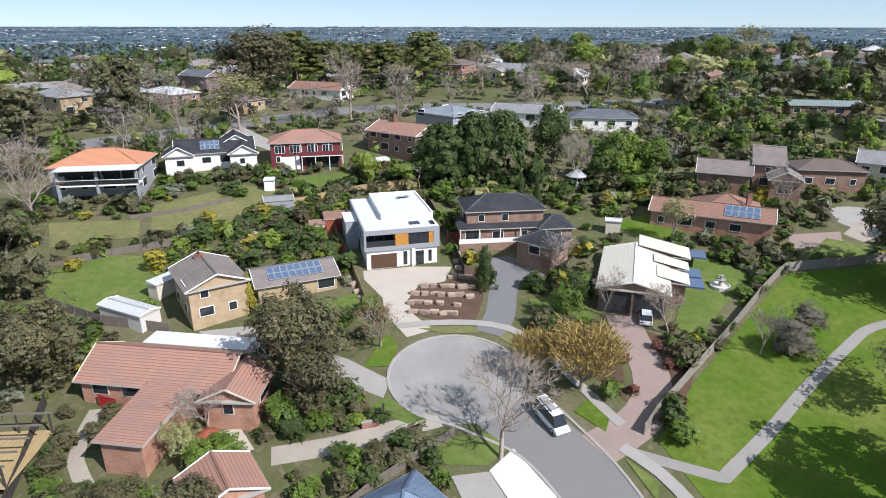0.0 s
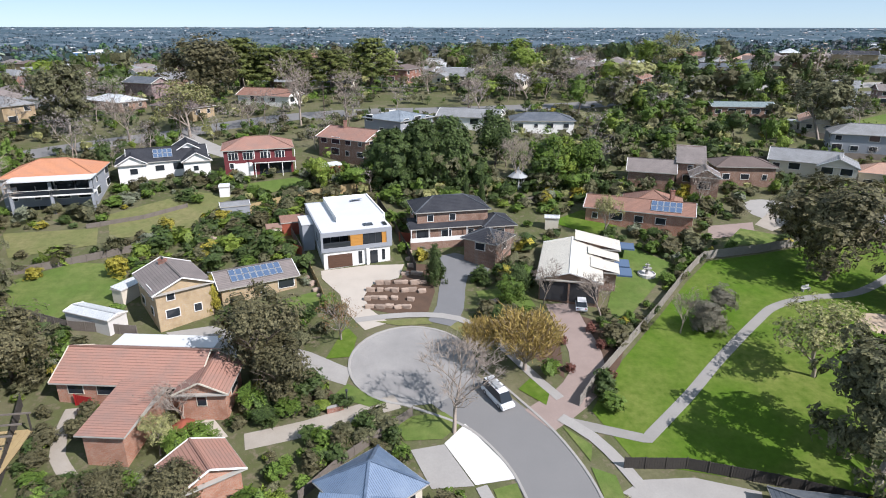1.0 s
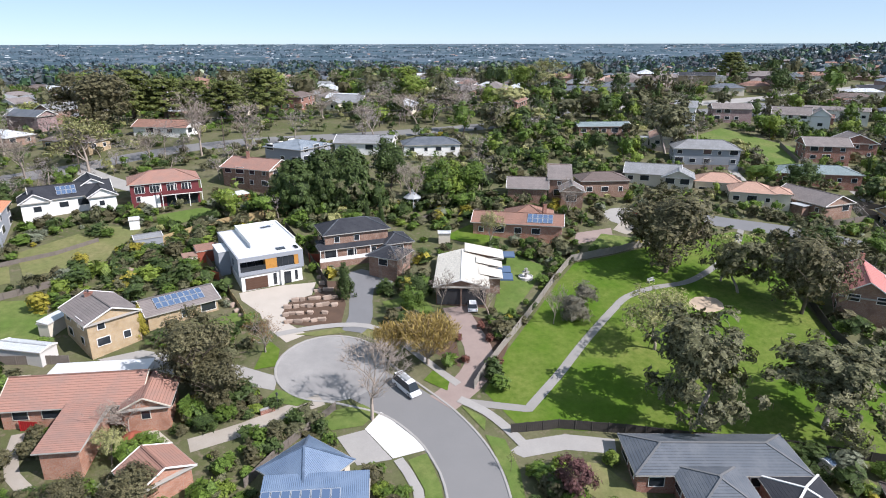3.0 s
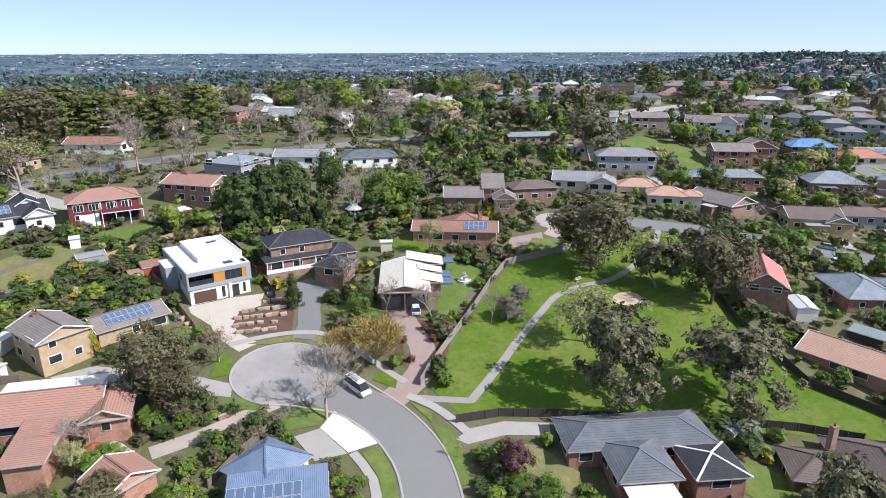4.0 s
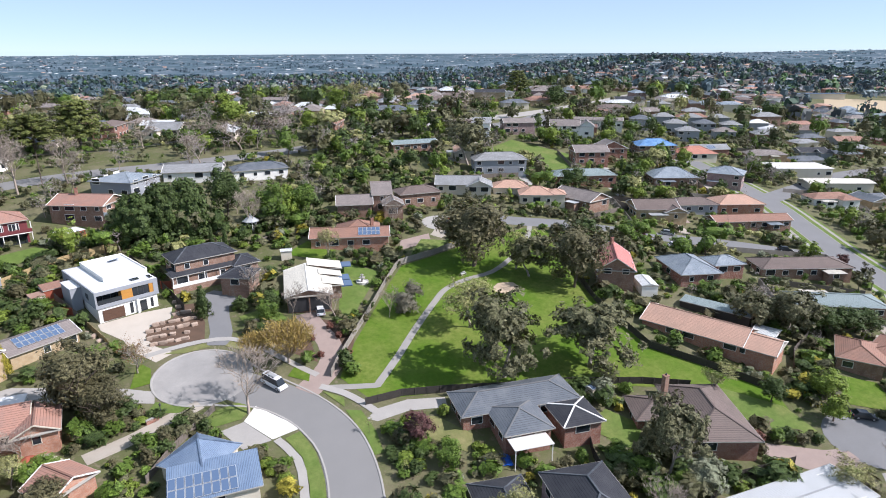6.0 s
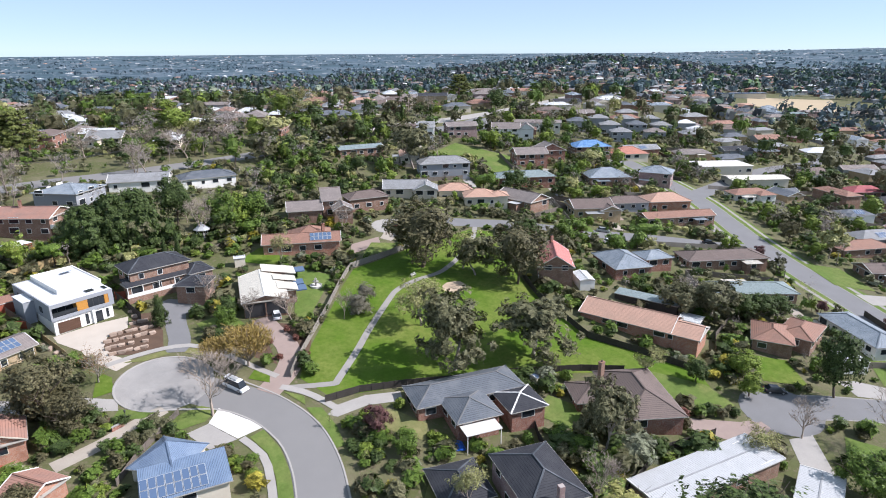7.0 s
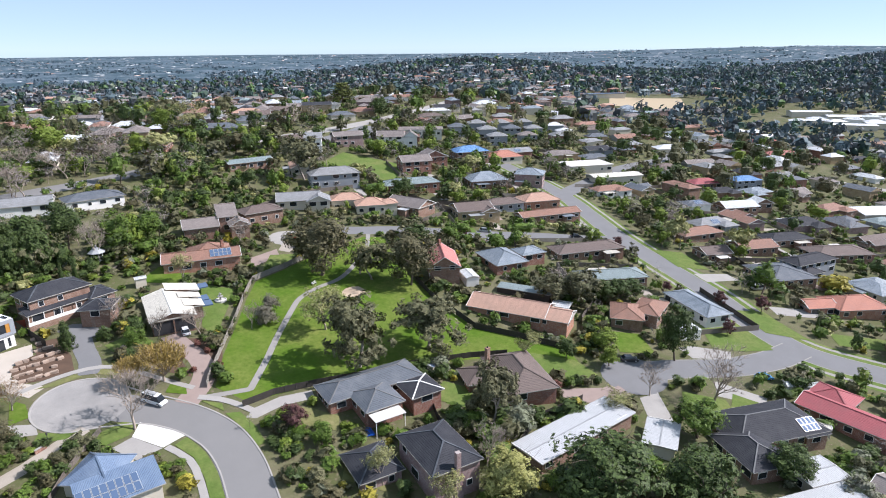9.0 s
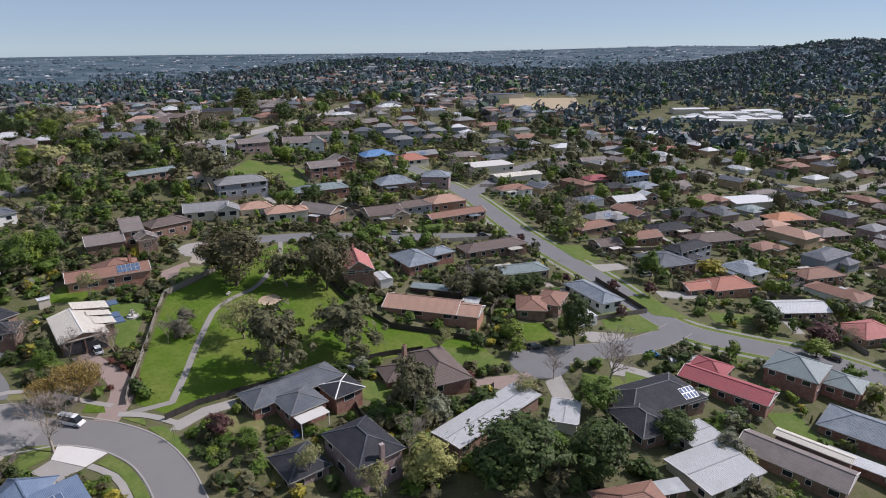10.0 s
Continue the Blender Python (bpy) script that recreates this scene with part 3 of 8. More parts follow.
sheet("driveway", [(70, 107), (78, 112), (74, 116), (68, 110)], 0.045, M["gravel"], "gravel drive beside the park", "driveway")

# Lawns and nature strips.
sheet("park_lawn", [(20.6, 56.6), (27.4, 66.4), (37.2, 78.0), (44.2, 86.6), (51.4, 94.5), (63.0, 97.4), (70.4, 99.8), (84, 103), (98, 106), (104, 102), (94, 84), (88.0, 66), (85.2, 54), (83.6, 43), (89.6, 32.0), (95, 21), (92, 16), (80, 28), (58.0, 39.0), (46.0, 42.6), (37.0, 45.2), (28.5, 47.2), (23.4, 48.2)], 0.045, M["park"], "bright green mown park lawn", "lawn")
sheet("play_area", [(66.4, 75.4), (69.6, 78.0), (73.4, 77.0), (72.8, 73.4), (68.4, 72.4)], 0.062, M["sand"], "sandy play area beside the park path", "play area", round_off=True)
LAWNS = [
    ([(-67, 86), (-57.5, 76.8), (-46.5, 77.2), (-46, 84), (-49.3, 92.8), (-58.0, 93.4)], "lawn"),
    ([(-60.7, 112.4), (-56.0, 102.1), (-43.7, 105.1), (-39.0, 122.0), (-47.4, 123.9)], "dry_lawn"),
    ([(-37.5, 128.8), (-35.5, 121.2), (-22.9, 128.9), (-27.6, 132.5)], "lawn"),
    ([(-76.0, 104.3), (-69.9, 95.1), (-57.3, 99.9), (-59.9, 106.4)], "dry_lawn"),
    ([(33.0, 96.0), (39.0, 100.0), (44.6, 93.6), (39.0, 86.0), (31.0, 76.0), (28.4, 78.0), (31.5, 85.4)], "lawn"),
    ([(16.6, 61.2), (14.0, 62.6), (12.2, 60.6), (15.2, 57.6)], "park"),
    ([(-6.6, 75.6), (0.8, 76.6), (1.8, 75.0), (-3.2, 74.6)], "dry_lawn"),
    ([(-12.8, 67.0), (-9.4, 67.4), (-9.0, 71.8), (-10.8, 74.6)], "park"),
    ([(-9.4, 61.9), (-4.2, 58.4), (-6.4, 57.6), (-11.0, 59.6)], "lawn"),
    ([(5.4, 75.6), (9.2, 72.0), (11.0, 66.6), (9.6, 67.0), (6.8, 71.8), (4.2, 74.2)], "dry_lawn"),
    ([(16.4, 54.0), (19.2, 51.0), (18.4, 48.6)], "lawn"),
    ([(18.2, 47.8), (20.6, 46.6), (20.8, 41.0), (19.9, 36.0), (18.4, 36.0), (18.8, 40.2)], "lawn"),
    ([(9.8, 45.8), (7.2, 45.0), (8.4, 40.0), (7.6, 34.4), (5.4, 27.0), (7.6, 26.6), (9.9, 34.4), (10.5, 40.2)], "lawn"),
    ([(2.6, 56.6), (-4.0, 55.4), (-2.0, 52.0), (2.2, 52.2), (4.6, 54.6)], "lawn"),
    ([(25.6, 42.6), (31.6, 40.2), (34.8, 34.0), (32.1, 30.4), (27.6, 36.4)], "dry_lawn"),
    ([(25.0, 20.0), (30.0, 25.0), (34.0, 19.0), (29.0, 13.0)], "dry_lawn"),
    ([(53.0, 28.0), (60.0, 30.0), (63.0, 24.0), (57.0, 20.0)], "lawn"),
    ([(78, 22), (84, 28), (92, 17), (91, 10), (86, 11)], "lawn"),
    ([(105, 12), (112, 20), (118, 14), (112, 6)], "park"),
    ([(128, -2), (138, 6), (147, -2), (141, -13), (133, -8)], "lawn"),
    ([(93, -10), (101, -6), (106, -14), (100, -20)], "lawn"),
    ([(104, -16), (106, -23), (112, -22), (110, -14)], "lawn"),
    ([(150, -8), (157, 4), (164, -2), (156, -18)], "lawn"),
    ([(176, 30), (184, 44), (192, 36), (184, 22)], "lawn"),
    ([(160, -24), (172, -38), (177, -33), (166, -20)], "lawn"),
    ([(108, -52), (116, -46), (122, -52), (113, -58)], "lawn"),
    ([(132, 100), (140, 94), (137, 89), (128, 96)], "lawn"),
    ([(-25.0, 79.8), (-16.5, 84.0), (-14.5, 80.5), (-20, 75.5)], "lawn"),
    ([(26, 110), (34, 116), (41, 110), (34, 104)], "park"),
    ([(9.0, 84.0), (16.5, 86.0), (18.0, 79.0), (10.0, 77.5)], "lawn"),
    ([(150, 150), (135, 185), (160, 200), (175, 170)], "lawn"),
    ([(64, 108), (72, 104.5), (66, 101.5), (57, 100.5)], "lawn"),
]
for poly, mat in LAWNS:
    sheet("lawn", poly, 0.085, M[mat], {"lawn": "green garden lawn", "park": "bright green strip of grass", "dry_lawn": "thin yellowish garden lawn"}[mat], "lawn", keep=True)
sheet("garden_bed", [(-8.9, 84.2), (-7.8, 79.0), (-4.6, 77.9), (1.2, 78.2), (2.4, 84.0), (2.0, 92.6), (-1.6, 93.2), (-3.0, 88.2), (-7.0, 86.6)], 0.055, M["mulch"], "terraced garden bed of dark bark mulch", "garden bed")
for poly in ([(-9.5, 58.0), (-14, 57.2), (-20, 55.6), (-22, 60), (-13, 63)], [(10, 77), (14, 69), (18.6, 62.6), (19.6, 70), (19, 78)], [(24.4, 77), (25.4, 68), (22.6, 60.5), (25, 62), (30.5, 73)]):
    sheet("garden_bed", poly, 0.04, M["mulch"], "brown mulched garden bed", "garden bed", keep=False)
sheet("sports_field", [(640, 330), (760, 400), (830, 330), (700, 260)], 0.3, M["field"], "bare dry sports field", "field", step=30)

# ---- houses ----
FOOT = []


def beam(bm, p, q, w, h, lift=0.0):
    p, q = Vector(p), Vector(q)
    d = (q - p).normalized()
    s = d.cross(Vector((0, 0, 1)))
    s = (s.normalized() if s.length > 1e-4 else Vector((1, 0, 0))) * w / 2
    u = s.cross(d).normalized() * h / 2
    k = Vector((0, 0, lift))
    vs = [bm.verts.new(c + k + a * s + b_ * u) for c in (p, q) for a, b_ in ((-1, -1), (1, -1), (1, 1), (-1, 1))]
    for f in ((3, 2, 1, 0), (4, 5, 6, 7), (0, 1, 5, 4), (1, 2, 6, 5), (2, 3, 7, 6), (3, 0, 4, 7)):
        bm.faces.new([vs[i] for i in f])


def roof_planes(L, D, e, kind, pitch):
    """The roof's faces, eave edge first, its ridge and hip lines, and its gable triangles."""
    if kind in ("hip", "gable") and D > L:
        f, r, g_, top = roof_planes(D, L, e, kind, pitch)
        turn = lambda p: (-p[1], p[0], p[2])  # noqa: E731
        return [[turn(p) for p in q] for q in f], [[turn(p) for p in q] for q in r], [[turn(p) for p in q] for q in g_], top
    if kind == "gable_short":
        f, r, g_, top = roof_planes2(D, L, e, pitch)
        turn = lambda p: (-p[1], p[0], p[2])  # noqa: E731
        return [[turn(p) for p in q] for q in f], [[turn(p) for p in q] for q in r], [[turn(p) for p in q] for q in g_], top
    x, y, t = L / 2, D / 2, math.tan(radians(pitch))
    h = y * t
    if kind == "hip":
        k = max(x - y, 0.05)
        a, b_, c, d, p, q = (-x, -y, e), (x, -y, e), (x, y, e), (-x, y, e), (-k, 0, e + h), (k, 0, e + h)
        return [[a, b_, q, p], [c, d, p, q], [b_, c, q], [d, a, p]], [[p, q], [a, p], [d, p], [b_, q], [c, q]], [], e + h
    if kind == "gable":
        return roof_planes2(L, D, e, pitch)
    h = D * t
    return [[(-x, -y, e), (x, -y, e), (x, y, e + h), (-x, y, e + h)]], [], [[(-x, y, e), (-x, -y, e), (-x, y, e + h)], [(x, -y, e), (x, y, e), (x, y, e + h)], [(x, y, e), (-x, y, e), (-x, y, e + h), (x, y, e + h)]], e + h


def roof_planes2(L, D, e, pitch):
    x, y = L / 2, D / 2
    h = y * math.tan(radians(pitch))
    a, b_, c, d, p, q = (-x, -y, e), (x, -y, e), (x, y, e), (-x, y, e), (-x, 0, e + h), (x, 0, e + h)
    return [[a, b_, q, p], [c, d, p, q]], [[p, q]], [[d, a, p], [b_, c, q]], e + h


WINDOW_ME = {}


def window_meshes(w, h, trim):
    key = (round(w, 1), round(h, 1), trim)
    if key not in WINDOW_ME:
        w, h = key[:2]
        t = 0.1
        bm = box_mesh(-w / 2, w / 2, -0.06, 0.05, 0, h)
        fr = bpy.data.meshes.new("window_frame")
        bm.to_mesh(fr)
        bm.free()
        fr.materials.append(M[trim])
        bm = box_mesh(-w / 2 + t, w / 2 - t, -0.075, -0.05, t, h - t)
        pa = bpy.data.meshes.new("pane")
        bm.to_mesh(pa)
        bm.free()
        pa.materials.append(M["glass"])
        WINDOW_ME[key] = (fr, pa)
    return WINDOW_ME[key]


def add_window(parent, m, w, h, trim="white_paint"):
    fr, pa = window_meshes(w, h, trim)
    ob = part_me("window", fr, parent, m=m)
    part_me("pane", pa, ob)


def house(label, wings, roof, wall, trim="white_paint", name="house", rng=None, windows=True, caps=None, over=0.5, gutter="gutter_paint", ridged=True):
    """wings: x, y, length, depth (at the eaves), turn, eave height, kind of roof, pitch, and a roof, wall or ridge caps of its own."""
    rng = rng or random.Random(int(wings[0][0] * 7 + wings[0][1] * 13))
    x, y, _, _, rot = wings[0][:5]
    z = gz(x, y)
    base = pose(x, y, z, 0, 0, rot)
    top = thing(name, base, label, "house")
    for w_ in wings:
        wx, wy, L, D, wr, eave, kind, pitch = w_[:8]
        rmat, wmat = (w_[8] if len(w_) > 8 and w_[8] else roof), (w_[9] if len(w_) > 9 and w_[9] else wall)
        wcap = w_[10] if len(w_) > 10 else None
        FOOT.append((wx, wy, L / 2 + 0.5, D / 2 + 0.5, radians(wr)))
        m = base.inverted() @ pose(wx, wy, z, 0, 0, wr)
        planes, ridges, gables, high = roof_planes(L, D, eave, kind, pitch)
        ox, oy = L / 2 - over, D / 2 - over
        # walls
        bm = box_mesh(-ox, ox, -oy, oy, -3.5, eave - 0.1)
        for tri in gables:
            k = [Vector((p[0] * (ox / (L / 2)), p[1] * (oy / (D / 2)), p[2] - 0.1)) for p in tri]
            bm.faces.new([bm.verts.new(v) for v in k])
        bm.transform(m)
        wall_ob = part("wall", bm, M[wmat], top)
        # roof faces with their own map
        verts, faces, uvs = [], [], []
        for q in planes:
            p0, ex = Vector(q[0]), (Vector(q[1]) - Vector(q[0])).normalized()
            nrm = ex.cross(Vector(q[2]) - p0).normalized()
            ey = nrm.cross(ex)
            i0 = len(verts)
            verts += [tuple(m @ Vector(p)) for p in q]
            faces.append(list(range(i0, i0 + len(q))))
            uvs += [((Vector(p) - p0).dot(ex), (Vector(p) - p0).dot(ey)) for p in q]
        if kind != "flat":
            roof_ob = part_me("roof", mesh_of("roof", verts, faces, M[rmat], uvs), top)
            bm = box_mesh(-L / 2 - 0.04, L / 2 + 0.04, -D / 2 - 0.04, D / 2 + 0.04, eave - 0.17, eave - 0.015)
            bm.transform(m)
            part("gutter", bm, M[gutter], top)
            for a, b_ in ridges if ridged else ():
                bm = bmesh.new()
                beam(bm, a, b_, 0.26, 0.14)
                bm.transform(m)
                part("ridge_cap", bm, M[wcap or caps or rmat], roof_ob)
            for tri in gables:
                if len(tri) == 3 and kind != "shed":
                    bm = bmesh.new()
                    beam(bm, tri[0], tri[2], 0.1, 0.18)
                    beam(bm, tri[1], tri[2], 0.1, 0.18)
                    bm.transform(m)
                    part("barge_board", bm, M[trim], roof_ob)
        else:
            bm = box_mesh(-L / 2, L / 2, -D / 2, D / 2, eave - 0.12, eave, 0.03)
            bm.transform(m)
            roof_ob = part("roof", bm, M[rmat], top)
        if windows:
            storeys = [0.95] if eave < 4.2 else [0.95, 3.6]
            for side, (length, px, py, turn) in enumerate(((2 * ox, 0, -oy, 0), (2 * oy, ox, 0, 90), (2 * ox, 0, oy, 180), (2 * oy, -ox, 0, 270))):
                count = int(length / 3.6)
                for s in storeys:
                    for i in range(count):
                        if rng.random() < 0.22:
                            continue
                        off = (i + 0.5) / count * length - length / 2 + rng.uniform(-0.3, 0.3)
                        w, h = rng.choice(((2.0, 1.4), (1.7, 1.4), (2.6, 1.7), (1.2, 1.3)))
                        if eave < 2.4:
                            continue
                        mm = m @ pose(px, py, 0, 0, 0, turn) @ pose(off, -0.02, s)
                        add_window(wall_ob, mm, w, h, trim)
    return top


def on_house(top, name, bm, mat, m_world, label="", parent=None):
    """A part of a house, given in the world's place."""
    bm.transform(top.matrix_basis.inverted() @ m_world)
    return part(name, bm, M[mat], parent or top, label)


def solar(top, m_world, cols, rows, w=1.0, h=1.6):
    """Blue panels in thin bright frames, laid out in the plane of m_world."""
    for i in range(cols):
        for j in range(rows):
            bm = box_mesh(i * w + 0.03, (i + 1) * w - 0.03, j * h + 0.03, (j + 1) * h - 0.03, 0.05, 0.09)
            fr = on_house(top, "solar_panel", bm, "alu", m_world, "blue solar panel in a silver frame")
            bm = box_mesh(i * w + 0.1, (i + 1) * w - 0.1, j * h + 0.1, (j + 1) * h - 0.1, 0.09, 0.097)
            on_house(top, "solar_cell", bm, "solar", m_world, "", fr)


def slope_frame(wing, side, along, up, z):
    """A frame on a wing's roof: x along the eave, y up the slope. side: turn of the slope (0 faces -y of the wing)."""
    wx, wy, L, D, wr, eave, kind, pitch = wing[:8]
    depth = D if side in (0, 180) else L
    return pose(wx, wy, z, 0, 0, wr + side) @ pose(along, -depth / 2, eave) @ pose(0, 0, 0, pitch, 0, 0) @ pose(0, up, 0.05)


def chimney(top, x, y, z0, z1, mat="red_brick", w=0.8, d=0.6):
    bm = bmesh.new()
    add_box(bm, -w / 2, w / 2, -d / 2, d / 2, z0, z1)
    add_box(bm, -w / 2 - 0.07, w / 2 + 0.07, -d / 2 - 0.07, d / 2 + 0.07, z1, z1 + 0.12)
    ob = on_house(top, "chimney", bm, mat, pose(x, y, 0), "brick chimney")
    bm = bmesh.new()
    bmesh.ops.create_cone(bm, cap_ends=True, segments=8, radius1=0.16, radius2=0.12, depth=0.4)
    bmesh.ops.translate(bm, verts=bm.verts[:], vec=(0, 0, z1 + 0.3))
    on_house(top, "chimney_pot", bm, "dark_metal", pose(x, y, 0), "", ob)


def front_door(top, m_world, w, h, mat, name="garage_door", rows=4):
    """A sectional or panelled door standing just proud of the wall."""
    bm = bmesh.new()
    for i in range(rows):
        add_box(bm, -w / 2, w / 2, -0.06, 0.02, i * h / rows + 0.01, (i + 1) * h / rows - 0.01)
    on_house(top, name, bm, mat, m_world)

W = {}
W["dark2"] = [(5.6, 105.2, 14.2, 8.6, 10, 5.5, "hip", 24), (5.0, 101.4, 14.0, 4.0, 10, 2.9, "shed", 14), (14.2, 103.5, 6.5, 7.5, 10, 2.9, "hip", 22), (12.0, 94.8, 7.2, 6.6, -36, 2.7, "hip", 24)]
house("two-storey brick house with a charcoal tiled hip roof", W["dark2"], "dark_tile", "brown_brick", caps="slate_tile")
W["carport"] = [(25.2, 88.6, 17.6, 10.2, 75, 2.9, "gable", 15), (32.0, 97.0, 5.6, 8.0, 75, 2.9, "shed", 11), (31.4, 91.2, 3.6, 5.2, 75, 2.75, "shed", 11), (30.2, 86.2, 4.6, 4.6, 75, 2.65, "shed", 11)]
house("single-storey house with a cream ribbed metal roof and open carport", W["carport"], "cream_roof", "brown_brick", caps="white_paint")
W["h4"] = [(44.2, 110.8, 21.0, 8.8, -23, 3.2, "gable", 20), (47.5, 113.0, 12.0, 12.0, -21, 3.2, "hip", 25), (38.5, 116.5, 6.5, 6.5, -21, 3.0, "gable", 18)]
h = house("long brick house with a brown tiled hip roof", W["h4"], "red_brown_tile", "orange_brick")
chimney(h, 50.4, 110.4, gz(44.2, 110.8) + 3.0, gz(44.2, 110.8) + 6.4)
W["beige"] = [(-36.4, 79.4, 10.6, 8.6, 126, 5.0, "gable", 22)]
W["beige_wing"] = [(-26.4, 86.0, 12.5, 8.4, 27, 2.8, "gable", 18)]
h = house("two-storey beige brick house with a grey-brown tiled gable roof", [*W["beige"], *W["beige_wing"]], "grey_brown_tile", "beige_brick")
W["terra"] = [(-34.7, 62.5, 18.0, 9.4, -6, 2.6, "gable", 27), (-33.1, 53.3, 5.4, 9.5, -6, 2.3, "shed", 5), (-25.4, 59.0, 6.4, 7.5, 0, 2.7, "gable_short", 26)]
house("rambling brick house with a weathered terracotta tiled roof", W["terra"], "terracotta", "orange_brick", trim="cream_paint")
W["garage"] = [(-22.6, 46.0, 7.2, 6.2, 36, 2.6, "gable_short", 24)]
house("small brick garage with a terracotta tiled gable roof", W["garage"], "terracotta", "orange_brick", name="garage", windows=False)
W["blue"] = [(-5.3, 43.6, 8.3, 8.2, 41, 2.6, "hip", 33), (-4.5, 37.0, 12.0, 7.0, -7.6, 2.4, "shed", 10)]
h = house("house with a blue ribbed metal hip roof", W["blue"], "blue_metal", "cream_paint")
W["h9"] = [(44.6, 36.6, 21.5, 8.4, -13, 2.9, "hip", 22), (41.4, 30.6, 8.6, 9.0, -13, 2.9, "hip", 22), (50.4, 27.6, 7.5, 7.6, -13, 2.7, "hip", 18, "dark_tile", None, "white_paint")]
house("brick house with a slate-grey tiled hip roof and white ridge lines", W["h9"], "slate_tile", "red_brick", caps="grey_tile")
W["h10"] = [(39.0, 10.6, 13.6, 10.0, -105, 5.6, "hip", 24), (30.4, 18.6, 9.5, 8.5, -105, 2.9, "hip", 22)]
h = house("two-storey pinkish brick house with a charcoal tiled hip roof", W["h10"], "dark_tile", "pink_brick", caps="slate_tile")
W["h11"] = [(73.0, 19.6, 17.8, 11.6, -119, 2.9, "hip", 24), (66.0, 25.0, 8.0, 8.0, -119, 2.8, "hip", 22)]
h = house("brick house with a dark brown tiled hip roof", W["h11"], "brown_tile", "red_brick")
W["h12"] = [(66.6, 0.2, 27.0, 8.0, -8, 2.8, "gable", 3), (76.5, -1.5, 5.0, 6.0, -8, 2.7, "gable", 3)]
house("long low house with a white flat metal roof", W["h12"], "white_sheet", "brown_brick", windows=True)
W["h13"] = [(79.0, -11.6, 6.6, 9.6, -69, 2.7, "gable", 2)]
house("garage with a bright white flat roof", W["h13"], "white_sheet", "white_paint", name="garage", windows=False)
W["h14"] = [(99.5, -24.0, 22.0, 12.5, -30, 3.0, "hip", 22), (88.5, -25.5, 10.0, 12.5, -30, 3.0, "hip", 22), (104.0, -31.5, 6.0, 5.0, -30, 2.7, "shed", 8)]
h = house("sprawling brick house with a charcoal tiled hip roof", W["h14"], "dark_tile", "brown_brick", caps="grey_tile")
W["h15"] = [(118.0, -36.6, 21.5, 8.4, -97, 3.0, "gable", 20), (124.5, -31.0, 9.5, 9.0, -97, 3.0, "hip", 22)]
house("long house with a bright red tiled roof", W["h15"], "red_tile", "red_brick")
W["h16"] = [(136.6, -49.4, 13.0, 13.0, -98, 5.4, "hip", 22), (139.5, -60.0, 9.0, 9.5, -98, 3.0, "hip", 20)]
house("two-storey brick house with a grey-green tiled hip roof", W["h16"], "teal_metal", "red_brick")
W["h17"] = [(83.0, -42.0, 15.0, 12.0, -28, 3.0, "gable", 3), (92.0, -36.0, 9.0, 7.0, -28, 3.2, "gable", 3)]
house("low house with a bright white flat roof", W["h17"], "white_sheet", "cream_paint")
W["h18"] = [(97.0, -54.5, 21.0, 9.0, -99, 2.9, "gable", 22), (103.4, -57.0, 15.0, 3.4, -99, 3.6, "gable", 14, "cream_roof")]
house("house with a grey-brown tiled gable roof", W["h18"], "grey_brown_tile", "brown_brick")
W["h19"] = [(121.0, -66.0, 18.0, 12.0, -98, 3.0, "hip", 22), (106.6, -66.6, 15.0, 3.6, -98, 2.5, "shed", 4, "pale_metal")]
house("brick house with a blue-grey tiled roof and pale veranda", W["h19"], "bluegrey_metal", "red_brick")
W["h20"] = [(62.0, -33.0, 13.0, 9.0, -40, 2.9, "hip", 22), (70.5, -37.0, 6.0, 4.0, -40, 2.6, "flat", 0, "pale_metal")]
house("low house with a pinkish-brown tiled hip roof", W["h20"], "red_brown_tile", "brown_brick")
